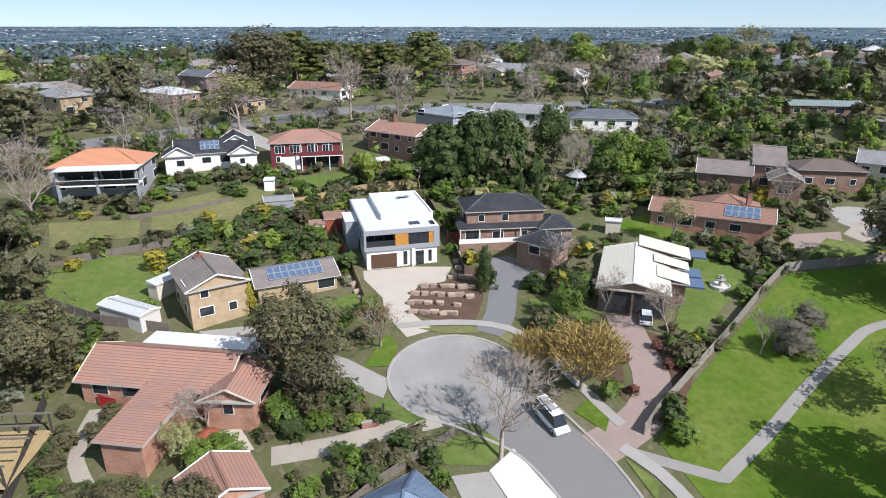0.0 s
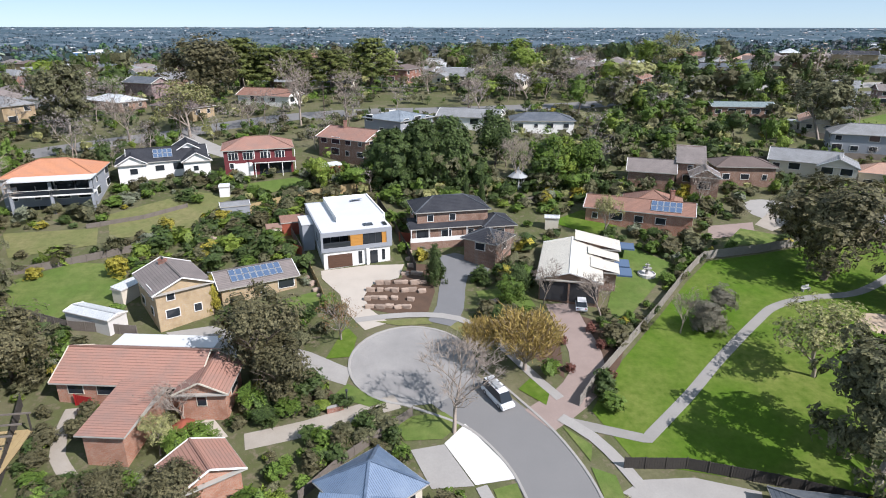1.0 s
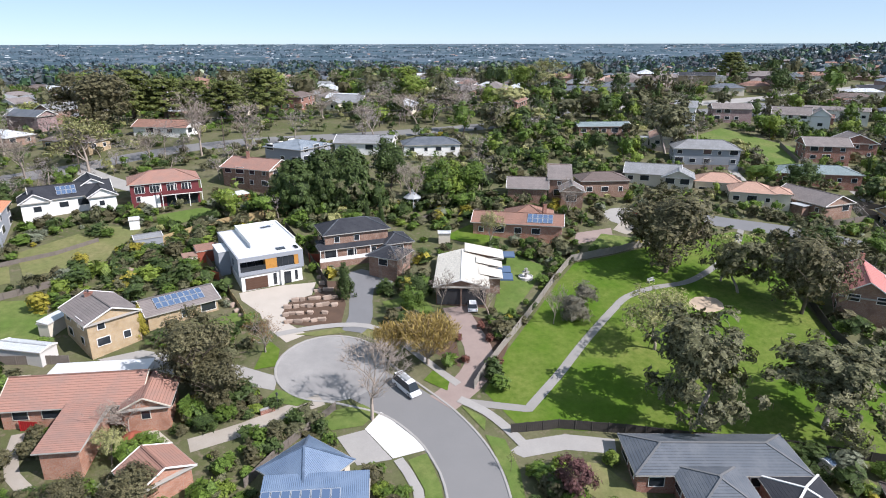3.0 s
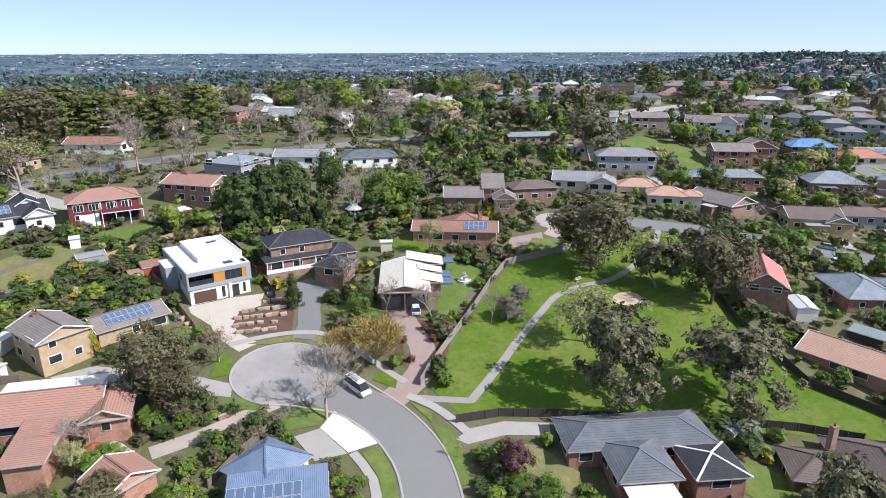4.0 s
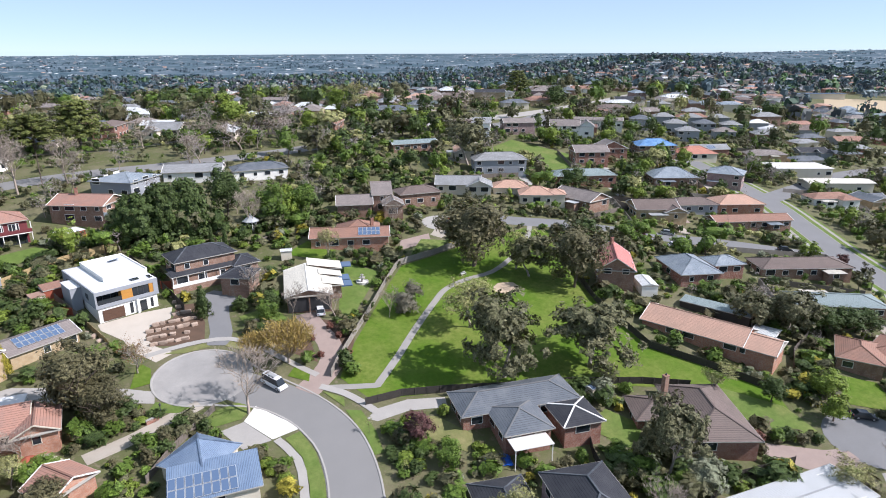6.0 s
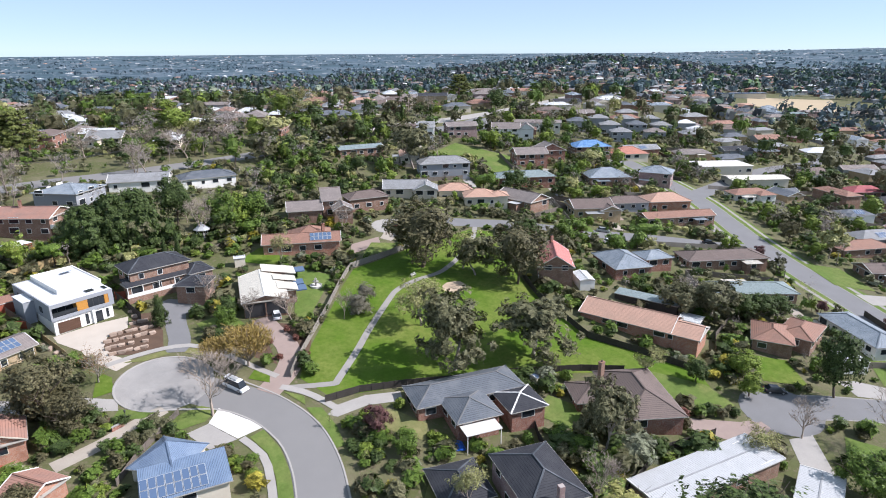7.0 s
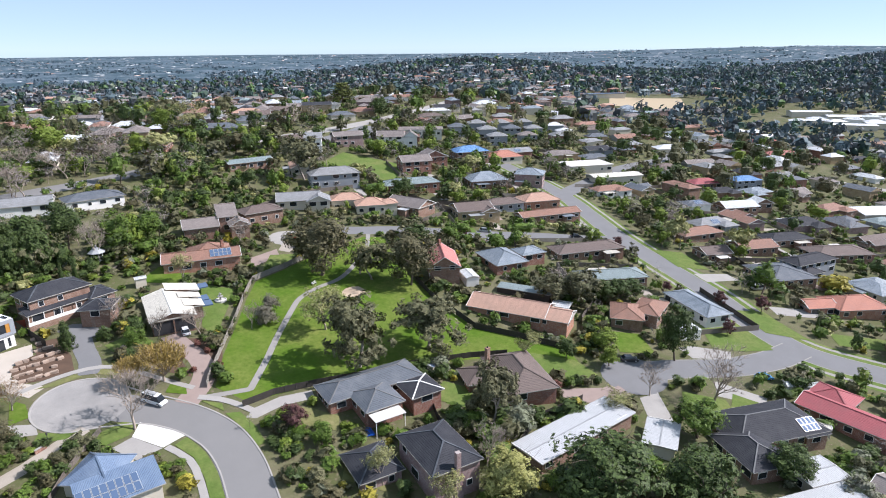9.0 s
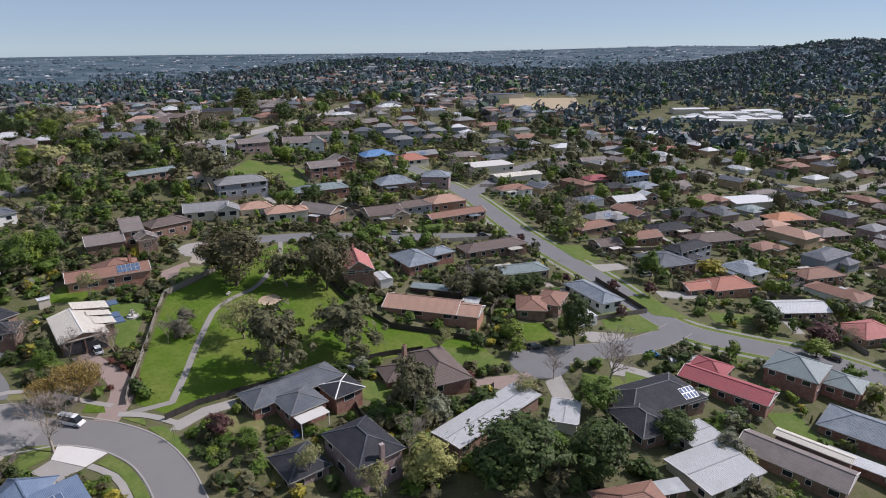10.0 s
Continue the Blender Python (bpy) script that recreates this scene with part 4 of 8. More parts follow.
MID = [
    ("two-storey house with a bright orange tiled roof and white balcony", [(-74.0, 121.5, 17.5, 12.5, 12, 5.5, "hip", 22)], "orange_tile", "grey_paint"),
    ("white weatherboard house with a charcoal roof and gables", [(-57.0, 136.4, 17.0, 9.0, 22, 3.2, "gable", 28), (-63.0, 131.4, 6.5, 8.0, 22, 3.2, "gable_short", 30), (-50.5, 135.5, 6.5, 9.0, 22, 3.2, "gable_short", 30), (-54.0, 141.0, 6.5, 9.0, 22, 4.4, "gable_short", 30)], "dark_tile", "white_paint"),
    ("maroon two-storey house with a terracotta tiled hip roof", [(-37.1, 139.0, 16.0, 10.5, 14, 5.2, "hip", 22)], "terracotta", "maroon"),
    ("two-storey brick house with a terracotta roof and white balcony", [(-15.4, 147.4, 15.5, 11.0, -34, 5.0, "gable", 20)], "terracotta", "brown_brick"),
    ("house with a broad blue-grey metal roof", [(-4.9, 166.3, 14.5, 14.0, -42, 4.5, "hip", 14)], "bluegrey_metal", "grey_paint"),
    ("white house with a pale grey tiled roof", [(15.8, 174.8, 18.4, 10.3, -18, 3.0, "gable", 20)], "grey_tile", "white_paint"),
    ("white house with a slate-grey tiled roof", [(35.9, 172.3, 18.4, 10.0, -4, 3.0, "hip", 20)], "slate_tile", "white_paint"),
    ("angular dark brown split-level house", [(54.0, 132.0, 11.0, 9.0, -20, 3.4, "gable", 26), (62.5, 131.0, 6.5, 7.0, -20, 5.4, "shed", 22), (63.0, 124.0, 6.5, 6.0, -20, 3.6, "gable_short", 28)], "grey_brown_tile", "brown_brick"),
    ("house with a brown tiled roof and long white balcony", [(76.4, 134.8, 14.2, 9.0, -8, 4.0, "hip", 20)], "brown_tile", "brown_brick"),
    ("house with stepped pale grey gables", [(96.5, 142.2, 16.0, 11.0, -32, 3.0, "gable", 22), (101.0, 136.0, 9.0, 9.0, -32, 2.8, "gable_short", 24)], "grey_tile", "cream_paint"),
    ("rendered house with peach tiled roofs", [(116.8, 125.0, 12.0, 9.5, -32, 3.4, "hip", 24), (114.0, 136.0, 13.0, 9.0, -32, 4.0, "hip", 24), (122.0, 121.0, 7.0, 7.0, -32, 3.5, "hip", 22)], "peach_tile", "cream_paint"),
    ("house with a charcoal tiled gable roof", [(131.5, 118.9, 16.9, 11.6, -80, 3.0, "gable", 22)], "grey_brown_tile", "brown_brick"),
    ("two-storey house with a teal-grey metal roof", [(150.2, 139.5, 24.4, 11.0, -24, 3.4, "hip", 18)], "teal_metal", "red_brick"),
    ("two-storey red brick house with grey gables", [(172.3, 160.8, 15.0, 11.0, -24, 5.4, "gable", 24), (186.3, 163.0, 14.0, 10.0, -24, 5.4, "gable_short", 24)], "grey_brown_tile", "red_brick"),
    ("two-storey house with a bright blue metal roof", [(217.7, 166.9, 19.0, 12.0, -25, 5.0, "hip", 24)], "bright_blue", "brown_brick"),
    ("house with an orange-red tiled hip roof", [(236.4, 158.5, 18.0, 13.0, -25, 3.0, "hip", 24)], "salmon_tile", "cream_paint"),
    ("house with a blue-grey tiled hip roof and veranda", [(188.8, 130.3, 18.3, 14.0, -30, 3.4, "hip", 24)], "bluegrey_metal", "brown_brick"),
    ("two-storey pinkish brick house with a blue-grey hip roof", [(213.3, 123.0, 14.0, 12.0, -60, 5.4, "hip", 22)], "bluegrey_metal", "pink_brick"),
    ("tan brick house with brown stepped roofs", [(149.3, 103.0, 15.0, 12.0, -28, 3.6, "gable", 20), (152.0, 96.5, 8.0, 7.0, -28, 3.0, "gable_short", 22)], "brown_tile", "beige_brick"),
    ("house with a peach tiled hip roof", [(185.7, 98.0, 17.0, 11.0, -28, 3.8, "hip", 24)], "peach_tile", "orange_brick"),
    ("long brick house with a red-brown tiled roof", [(175.6, 85.4, 27.0, 8.5, -24, 3.0, "gable", 18)], "red_brown_tile", "brown_brick"),
    ("brick house with a steep salmon red roof and chimney", [(100.5, 70.7, 15.5, 9.8, -129, 4.5, "gable", 33)], "pink_tile", "brown_brick"),
    ("house with blue-grey hip roofs beside the street", [(121.8, 64.8, 15.2, 11.7, -112, 3.0, "hip", 24), (132.7, 62.4, 9.4, 7.9, -20, 3.0, "hip", 22)], "bluegrey_metal", "red_brick"),
    ("long brick house with an orange tiled roof", [(98.0, 41.8, 22.0, 11.0, -70, 2.5, "gable", 22), (101.5, 29.5, 9.0, 9.0, -70, 2.4, "gable", 20)], "peach_tile", "orange_brick"),
    ("house with a long dark brown roof", [(155.8, 54.9, 26.0, 10.0, -28, 3.0, "hip", 18)], "brown_tile", "brown_brick"),
    ("house with a grey-green metal hip roof", [(141.7, 36.9, 22.0, 9.5, -36, 3.0, "hip", 18)], "teal_metal", "brown_brick"),
    ("house with a red-brown tiled roof in two wings", [(122.2, 20.1, 9.1, 12.0, -60, 3.0, "hip", 20), (129.5, 17.0, 12.0, 8.0, 12, 3.0, "hip", 20)], "red_brown_tile", "brown_brick"),
    ("white-walled corner house with a blue-grey roof", [(145.7, 10.5, 20.0, 9.0, -118, 3.0, "hip", 20)], "bluegrey_metal", "white_paint"),
    ("house with a navy metal roof", [(198.3, 4.0, 17.0, 17.0, -35, 3.0, "hip", 14)], "slate_tile", "brown_brick"),
    ("brick house with a salmon tiled hip roof", [(190.7, -20.0, 17.0, 12.0, -40, 3.0, "hip", 22), (182.0, -12.0, 10.0, 8.0, -40, 3.0, "gable", 20)], "salmon_tile", "orange_brick"),
    ("house with pale metal roofs and skylights", [(188.0, -42.9, 17.0, 11.0, -52, 3.0, "gable", 16)], "pale_metal", "brown_brick"),
    ("house with a faded red tiled hip roof", [(185.3, -63.0, 15.0, 12.0, -40, 3.0, "hip", 22)], "pink_tile", "brown_brick"),
    ("house with a brown tiled roof", [(214.8, 40.7, 20.0, 10.0, -24, 3.0, "hip", 20)], "red_brown_tile", "brown_brick"),
    ("low brown tiled house", [(197.4, 27.2, 11.0, 10.0, -34, 3.0, "gable", 18)], "brown_tile", "brown_brick"),
    ("house with a maroon tiled roof", [(220.3, 20.9, 16.0, 11.0, -34, 3.0, "gable", 18)], "red_brown_tile", "brown_brick"),
    ("broad house with a tan tiled roof", [(246.4, -1.9, 24.0, 13.0, -40, 3.0, "hip", 16)], "brown_tile", "brown_brick"),
    ("building with a curved white metal roof", [(341.3, 2.6, 26.0, 17.0, -40, 4.0, "gable", 8)], "white_roof", "cream_paint"),
    ("house with a red tiled hip roof", [(318.1, -19.6, 18.0, 13.0, -40, 3.0, "hip", 24)], "orange_tile", "brown_brick"),
    ("house with a grey tiled hip roof", [(304.2, -40.7, 17.0, 12.0, -40, 3.0, "hip", 24)], "grey_brown_tile", "brown_brick"),
    ("long low school building with a grey-brown roof", [(227, 220, 34.0, 10.0, -43, 4.0, "gable", 14)], "grey_brown_tile", "white_paint"),
    ("dark gabled house beside a car park", [(196, 205, 15.0, 10.0, -40, 5.0, "gable", 30), (204, 198, 8.0, 10.0, -40, 5.0, "gable_short", 34)], "grey_brown_tile", "white_paint"),
    ("tall narrow white rendered house", [(147, 206, 9.0, 9.0, -36, 7.0, "shed", 12)], "grey_tile", "white_paint"),
    ("long house with a pale grey-green metal roof", [(104, 192, 20.0, 9.0, -8, 3.2, "gable", 14)], "teal_metal", "brown_brick"),
    ("long low building with a cream metal roof", [(263, 106, 28.0, 11.0, -30, 4.0, "gable", 8)], "cream_roof", "cream_paint"),
    ("broad hall with a pale flat roof", [(270, 128, 26.0, 16.0, -30, 4.0, "flat", 0)], "pale_concrete", "cream_paint"),
    ("house with a crimson tiled hip roof", [(309, 78, 17.0, 11.0, -34, 3.0, "hip", 22)], "red_tile", "brown_brick"),
    ("two-storey house with a sky-blue metal roof", [(335, 66, 17.0, 11.0, -34, 5.2, "hip", 20)], "bright_blue", "grey_paint"),
    ("far house with a salmon tiled roof", [(531, 120, 24.0, 12.0, -50, 3.4, "hip", 22)], "pink_tile", "cream_paint"),
    ("far house with a faded red tiled roof", [(481, 90, 24.0, 12.0, -50, 3.4, "hip", 22)], "pink_tile", "brown_brick"),
    ("far house with a white metal roof", [(390, 137, 20.0, 13.0, -40, 3.4, "hip", 20)], "white_roof", "cream_paint"),
    ("house with a rusty red tiled roof", [(323, -24, 18.0, 12.0, -50, 3.2, "hip", 22)], "terracotta", "brown_brick"),
    ("low house with a broad dark roof", [(245, 17, 20.0, 11.0, -34, 3.0, "hip", 18)], "dark_tile", "brown_brick"),
    ("house with a blue-white metal gable roof", [(276, 48, 18.0, 11.0, -34, 3.2, "gable", 22), (290, 42, 10.0, 8.0, -34, 3.2, "gable_short", 24)], "pale_metal", "brown_brick"),
    ("house with a maroon tiled roof and white trim", [(232.1, -43.6, 18.0, 11.0, -40, 3.0, "hip", 20)], "red_brown_tile", "brown_brick"),
]
for x, y, roof in ((283, 220, "grey_tile"), (275, 204, "grey_tile"), (305, 218, "grey_tile"), (266, 188, "grey_tile"), (298, 203, "slate_tile"), (292, 185, "grey_brown_tile"), (330, 218, "grey_tile"), (258, 214, "slate_tile"), (318, 200, "grey_tile"), (350, 205, "white_roof"), (338, 188, "white_roof")):
    MID.append(("two-storey grey townhouse with a hip roof" if roof != "white_roof" else "two-storey house with a white metal roof", [(x, y, 12.0, 10.0, -40, 5.6, "hip", 22)], roof, "grey_paint"))
for k in range(16):
    MID.append(("far pale house with a white metal roof", [(690 + 5 * k + 18 * (k % 3), 140 - 10 * k, 19.0, 12.0, -70 + 9 * (k % 4), 4.6, "hip", 20)], "pale_metal" if k % 3 else "white_roof", "white_paint"))
LOT = random.Random(31)


def lot_fence(p, q, high=1.6):
    """A weathered paling fence between two gardens, stepping down the slope."""
    p, q = np.array(p, float), np.array(q, float)
    k = max(2, int(np.hypot(*(q - p)) / 2.4))
    d = (q - p) / np.hypot(*(q - p))
    side = np.array((-d[1], d[0])) * 0.035
    bm = bmesh.new()
    rows = []
    for i in range(k + 1):
        c = p + (q - p) * i / k
        z, up = gz(*c), high + LOT.uniform(-0.05, 0.05)
        rows.append([bm.verts.new((*(c + e * side), z + h_)) for e, h_ in ((-1, -0.3), (-1, up), (1, up), (1, -0.3))])
    for a, b_ in zip(rows[:-1], rows[1:]):
        for i in range(4):
            bm.faces.new((a[i], a[(i + 1) % 4], b_[(i + 1) % 4], b_[i]))
    for i, r in enumerate((rows[0], rows[-1])):
        bm.faces.new(r if i else list(reversed(r)))
    PAVED.append((np.array([p + (q - p) * i / (4 * k) for i in range(4 * k + 1)]), 0.4))
    return tagged(part("fence", bm, M[LOT.choice(("timber", "timber", "dark_timber", "pale_timber"))], None), "weathered paling fence between suburban gardens", "fence", "garden fences")


def lot_extras(wings):
    """What stands round a suburban house: a lean-to or carport roof, a concrete drive, fences at the sides."""
    x, y, L, D, rot = wings[0][:5]
    c, s_ = math.cos(radians(rot)), math.sin(radians(rot))
    at = lambda u, v: (x + u * c - v * s_, y + u * s_ + v * c)  # noqa: E731
    more = []
    if LOT.random() < 0.6:
        o = LOT.choice((-1, 1))
        more.append((*at(LOT.uniform(-0.25, 0.25) * L, o * (D / 2 + 1.2)), LOT.uniform(4, 7), 3.4, rot, 2.45, "flat", 0, LOT.choice(("pale_metal", "white_sheet", "cream_roof", "bluegrey_metal", "pale_concrete"))))
    e = LOT.choice((-1, 1))
    drive = [at(e * (L / 2 - 3.6), -D / 2), at(e * (L / 2 - 0.4), -D / 2), at(e * (L / 2 + 0.2), -D / 2 - 9), at(e * (L / 2 - 3.2), -D / 2 - 9)]
    if LOT.random() < 0.65:
        sheet("driveway", drive if e > 0 else drive[::-1], 0.06, M[LOT.choice(("concrete", "concrete", "brick_paving", "gravel", "exposed"))], "short garden driveway beside a house", "driveway", step=4.5)
    if LOT.random() < 0.7:
        lot_fence(at(-e * (L / 2 + 2.6), -D / 2 - 4), at(-e * (L / 2 + 2.6), D / 2 + 7))
    if LOT.random() < 0.5:
        lot_fence(at(-L / 2 - 2.6, D / 2 + 7), at(L / 2 + 2.6, D / 2 + 7))
    return more


for label, wings, roof, wall in MID:
    if math.hypot(wings[0][0] - 160, wings[0][1] - 60) < 150 and wings[0][0] > 118:
        wings = [*wings, *lot_extras(wings)]
    away_ = math.hypot(wings[0][0] - 40, wings[0][1] - 60)
    house(label, wings, roof, wall, windows=away_ < 300, ridged=away_ < 220)


def wing_z(key):
    w = W[key][0]
    return gz(w[0], w[1])


def by_label(text):
    return next(o for o in scene.objects if text in str(o.get("label", "")))


# White modern house: grey upper storey with a balcony over a white ground floor.
HM = pose(-10.4, 92.3, gz(-10.4, 92.3) + 0.05, 0, 0, 17)
FOOT.append((-13.2, 101.7, 7.5, 11.0, radians(17)))
wh = thing("house", HM, "modern two-storey house with white flat roof and cedar panels", "house")


def wpart(name, boxes, mat, label="", parent=None, bevel=0.0):
    bm = bmesh.new()
    for b_ in boxes:
        add_box(bm, *b_, bevel)
    return part(name, bm, M[mat], parent or wh, label)


lower = wpart("lower_wall", [(-5.7, 5.7, 0.3, 19.0, -2.5, 3.0)], "white_paint", "white rendered ground-floor wall")
upper = wpart("upper_wall", [(-6.0, 6.0, 1.9, 19.3, 3.0, 6.2)], "grey_paint", "grey rendered upper wall")
wpart("balcony_slab", [(-6.05, 6.05, 0.0, 1.9, 2.95, 3.65)], "grey_paint", "", upper)
wpart("parapet", [(-6.05, 6.05, 0.0, 1.9, 5.6, 6.35), (-6.05, -5.8, 1.9, 19.3, 6.2, 6.45), (-5.8, 6.05, 19.05, 19.35, 6.2, 6.45)], "grey_paint", "", upper)
wpart("side_fin", [(-6.05, -5.7, 0.0, 1.9, 3.65, 5.6)], "grey_paint", "", upper)
wpart("side_fin", [(5.1, 6.05, 0.0, 1.9, 3.65, 5.6)], "grey_paint", "", upper)
for x0, x1 in ((-1.1, 1.0), (4.3, 5.1)):
    cl = [(x0, x1, 0.06, 1.9, 3.65 + 0.245 * i, 3.65 + 0.245 * i + 0.225) for i in range(8)]
    for b_ in cl:
        wpart("cedar_board", [b_], "cedar", "", upper)
for i in range(3):
    wpart("window", [(1.0 + 1.1 * i, 2.1 + 1.1 * i, 0.22, 0.3, 3.65, 5.6)], "dark_metal", "", upper)
    wpart("pane", [(1.06 + 1.1 * i, 2.04 + 1.1 * i, 0.19, 0.22, 3.72, 5.53)], "glass", "", upper)
for i in range(3):
    wpart("balcony_pane", [(-5.6 + 1.5 * i, -4.16 + 1.5 * i, 1.8, 1.88, 3.7, 5.55)], "glass", "", upper)
wpart("balustrade", [(-5.7, -1.1, 0.08, 0.11, 3.65, 4.6)], "glass", "glass balustrade", upper)
gd = wpart("garage_door", [(-5.0, -0.9, 0.22, 0.32, 0.05 + 0.46 * i, 0.05 + 0.46 * i + 0.44) for i in range(5)], "garage_brown", "brown sectional garage door")
wpart("front_door", [(2.2, 3.5, 0.2, 0.32, 0.0, 2.4)], "glass", "dark glazed front door")
wpart("window", [(0.2, 0.8, 0.22, 0.32, 0.3, 2.5)], "glass")
wpart("window", [(4.3, 4.8, 0.22, 0.32, 0.5, 2.4)], "glass")
wpart("porch_post", [(1.5, 2.0, -0.1, 0.3, -0.5, 2.95)], "white_paint")
wpart("roof", [(-5.8, 6.0, 0.2, 19.1, 6.2, 6.42)], "white_roof", "white roof membrane")
wpart("raised_roof", [(-2.3, 6.0, 5.2, 19.0, 6.42, 7.15)], "white_roof", "raised white roof block")
wpart("raised_parapet", [(-2.45, -2.25, 5.1, 19.2, 6.42, 7.35), (5.95, 6.2, 5.1, 19.2, 6.2, 7.35), (-2.25, 5.95, 19.0, 19.2, 6.42, 7.35)], "white_paint")
wpart("side_annex", [(-8.0, -6.0, 8.0, 13.5, -1.0, 5.6)], "grey_paint", "grey rendered side annex")
wpart("annex_roof", [(-8.1, -6.0, 7.9, 13.6, 5.6, 5.75)], "white_roof")
wpart("skylight", [(1.6, 3.2, 1.6, 2.8, 6.42, 6.6)], "glass")
wpart("skylight", [(4.9, 5.5, 0.9, 2.6, 6.42, 6.6)], "glass")
for x0, x1, y0, y1, z0 in ((-5.9, -5.98, 4, 5.5, 3.9), (-5.9, -5.98, 15, 17, 3.9)):
    wpart("window", [(x1 - 0.06, x0, y0, y1, z0, z0 + 1.2)], "glass", "", upper)
bm = box_mesh(-1.1, 1.1, -0.7, 0.7, 0, 0.06)
bm.transform(pose(3.2, 15.2, 7.45, -18, 0, 12))
part("solar_panel", bm, M["solar"], wh, "tilted dark solar panel")

# Panels, chimneys and porches of the other houses.
h = by_label("long brick house with a brown")
solar(h, slope_frame(W["h4"][0], 0, 2.2, 0.8, wing_z("h4")), 5, 2, 1.15, 1.7)
h = by_label("two-storey beige brick")
front_door(h, pose(-36.4, 79.4, wing_z("beige"), 0, 0, 36) @ pose(0.9, -3.92, -0.5), 5.0, 2.2, "white_paint")
w0 = W["beige_wing"][0]
solar(h, slope_frame(w0, 0, -4.0, 1.2, wing_z("beige")), 8, 2, 1.0, 1.5)
chimney(h, -38.4, 81.6, wing_z("beige") + 5.0, wing_z("beige") + 7.0, w=1.1, d=0.6)
h = by_label("blue ribbed metal hip")
solar(h, slope_frame(W["blue"][1], 0, -5.9, 0.5, wing_z("blue")), 8, 2, 1.1, 2.1)
h = by_label("pinkish brick house with a charcoal")
bm = bmesh.new()
for x0, x1, z0, z1 in ((-0.9, 0.9, -2, 2.2), (-0.6, 0.6, 2.2, 3.4), (-0.42, 0.42, 3.4, 8.6)):
    add_box(bm, x0, x1, -0.4, 0.4, z0, z1)
on_house(h, "chimney", bm, "pink_brick", pose(37.2, 4.2, gz(39, 10.6), 0, 0, -15), "tall stepped brick chimney")
h = by_label("brick house with a dark brown")
chimney(h, 70.5, 26.5, wing_z("h11") + 1.5, wing_z("h11") + 7.0, "brown_brick", 1.0, 0.8)
h = by_label("sprawling brick house")
solar(h, slope_frame(W["h14"][0], 0, 5.0, 0.7, wing_z("h14")), 4, 2, 1.0, 1.6)
h = by_label("white weatherboard house with")
solar(h, slope_frame((-57.0, 136.4, 17.0, 9.0, 22, 3.2, "gable", 28), 0, -3.0, 1.2, gz(-57, 136.4)), 4, 2, 1.0, 1.5)
h = by_label("salmon red roof")
chimney(h, 103.6, 75.0, gz(100.5, 70.7) + 4.5, gz(100.5, 70.7) + 9.2)
h = by_label("two-storey house with a bright orange")
HA = pose(-74.0, 121.5, gz(-74, 121.5), 0, 0, 12)
on_house(h, "balcony_roof", box_mesh(-6.0, 8.9, -10.2, -5.4, 5.5, 5.68), "white_roof", HA, "flat white balcony roof")
for x_ in (-5.8, 1.2, 8.4):
    on_house(h, "post", box_mesh(x_ - 0.25, x_ + 0.25, -9.1, -8.6, -3.0, 5.0), "grey_paint", HA)
on_house(h, "balcony_floor", box_mesh(-6.0, 8.6, -9.1, -6.2, 2.3, 2.6), "white_paint", HA)
on_house(h, "railing", box_mesh(-6.0, 8.6, -9.1, -9.05, 2.6, 3.5), "glass", HA)
on_house(h, "handrail", box_mesh(-6.0, 8.6, -9.13, -9.03, 3.5, 3.58), "white_paint", HA)
for z_ in (-2.4, 2.65):
    for x_ in (-5.4, -2.1, 1.6, 5.0):
        on_house(h, "sliding_door", box_mesh(x_, x_ + 3.1, -6.34, -6.27, z_, z_ + 2.2), "glass", HA, "wide dark glass sliding door")
on_house(h, "lower_rail", box_mesh(1.4, 8.2, -9.1, -9.02, -2.0, -1.2), "maroon", HA, "red slatted rail")
h = by_label("two-storey brick house with a charcoal")
HD = pose(5.0, 101.4, gz(5.6, 105.2), 0, 0, 10)
on_house(h, "veranda_rail", box_mesh(-7.0, 5.0, -2.3, -2.2, 0.5, 1.3), "white_paint", HD, "white veranda balustrade")
on_house(h, "veranda_floor", box_mesh(-7.0, 5.0, -2.3, -1.2, -1.5, 0.5), "brown_brick", HD)
for x_ in (-6.8, -3.6, 0.0, 3.4):
    on_house(h, "veranda_post", box_mesh(x_ - 0.07, x_ + 0.07, -2.25, -2.1, 0.5, 2.9), "white_paint", HD)
bm = bmesh.new()
beam(bm, (5.0, -2.2, 1.2), (9.0, -7.5, -1.0), 0.12, 0.7)
on_house(h, "stair_rail", bm, "white_paint", HD, "white stair balustrade")
h = by_label("open carport")
HC = pose(25.2, 88.6, gz(25.2, 88.6), 0, 0, -15)
# A dark panel on the closed wall stands in for the shade inside the carport.
on_house(h, "carport_opening", box_mesh(-4.4, 4.4, -8.5, -8.3, -0.6, 2.4), "dark_metal", HC, "dark open carport mouth")
on_house(h, "carport_post", box_mesh(-0.15, 0.15, -8.75, -8.45, -0.8, 2.5), "brown_brick", HC)
for x_, y_, z_ in ((7.1, 0.2, 2.62), (8.4, 8.6, 2.8), (7.3, -3.5, 2.5)):
    on_house(h, "roof_window", box_mesh(x_, x_ + 2.4, y_, y_ + 3.4, z_ - 0.25, z_ + 0.02), "solar", HC, "blue glazed roof panel")
h = by_label("slate-grey tiled hip roof and white")
HN = pose(44.6, 36.6, gz(44.6, 36.6), 0, 0, -13)
on_house(h, "awning", box_mesh(-5.5, 1.0, -14.0, -10.8, 2.2, 2.32), "pale_concrete", HN, "pale flat awning")
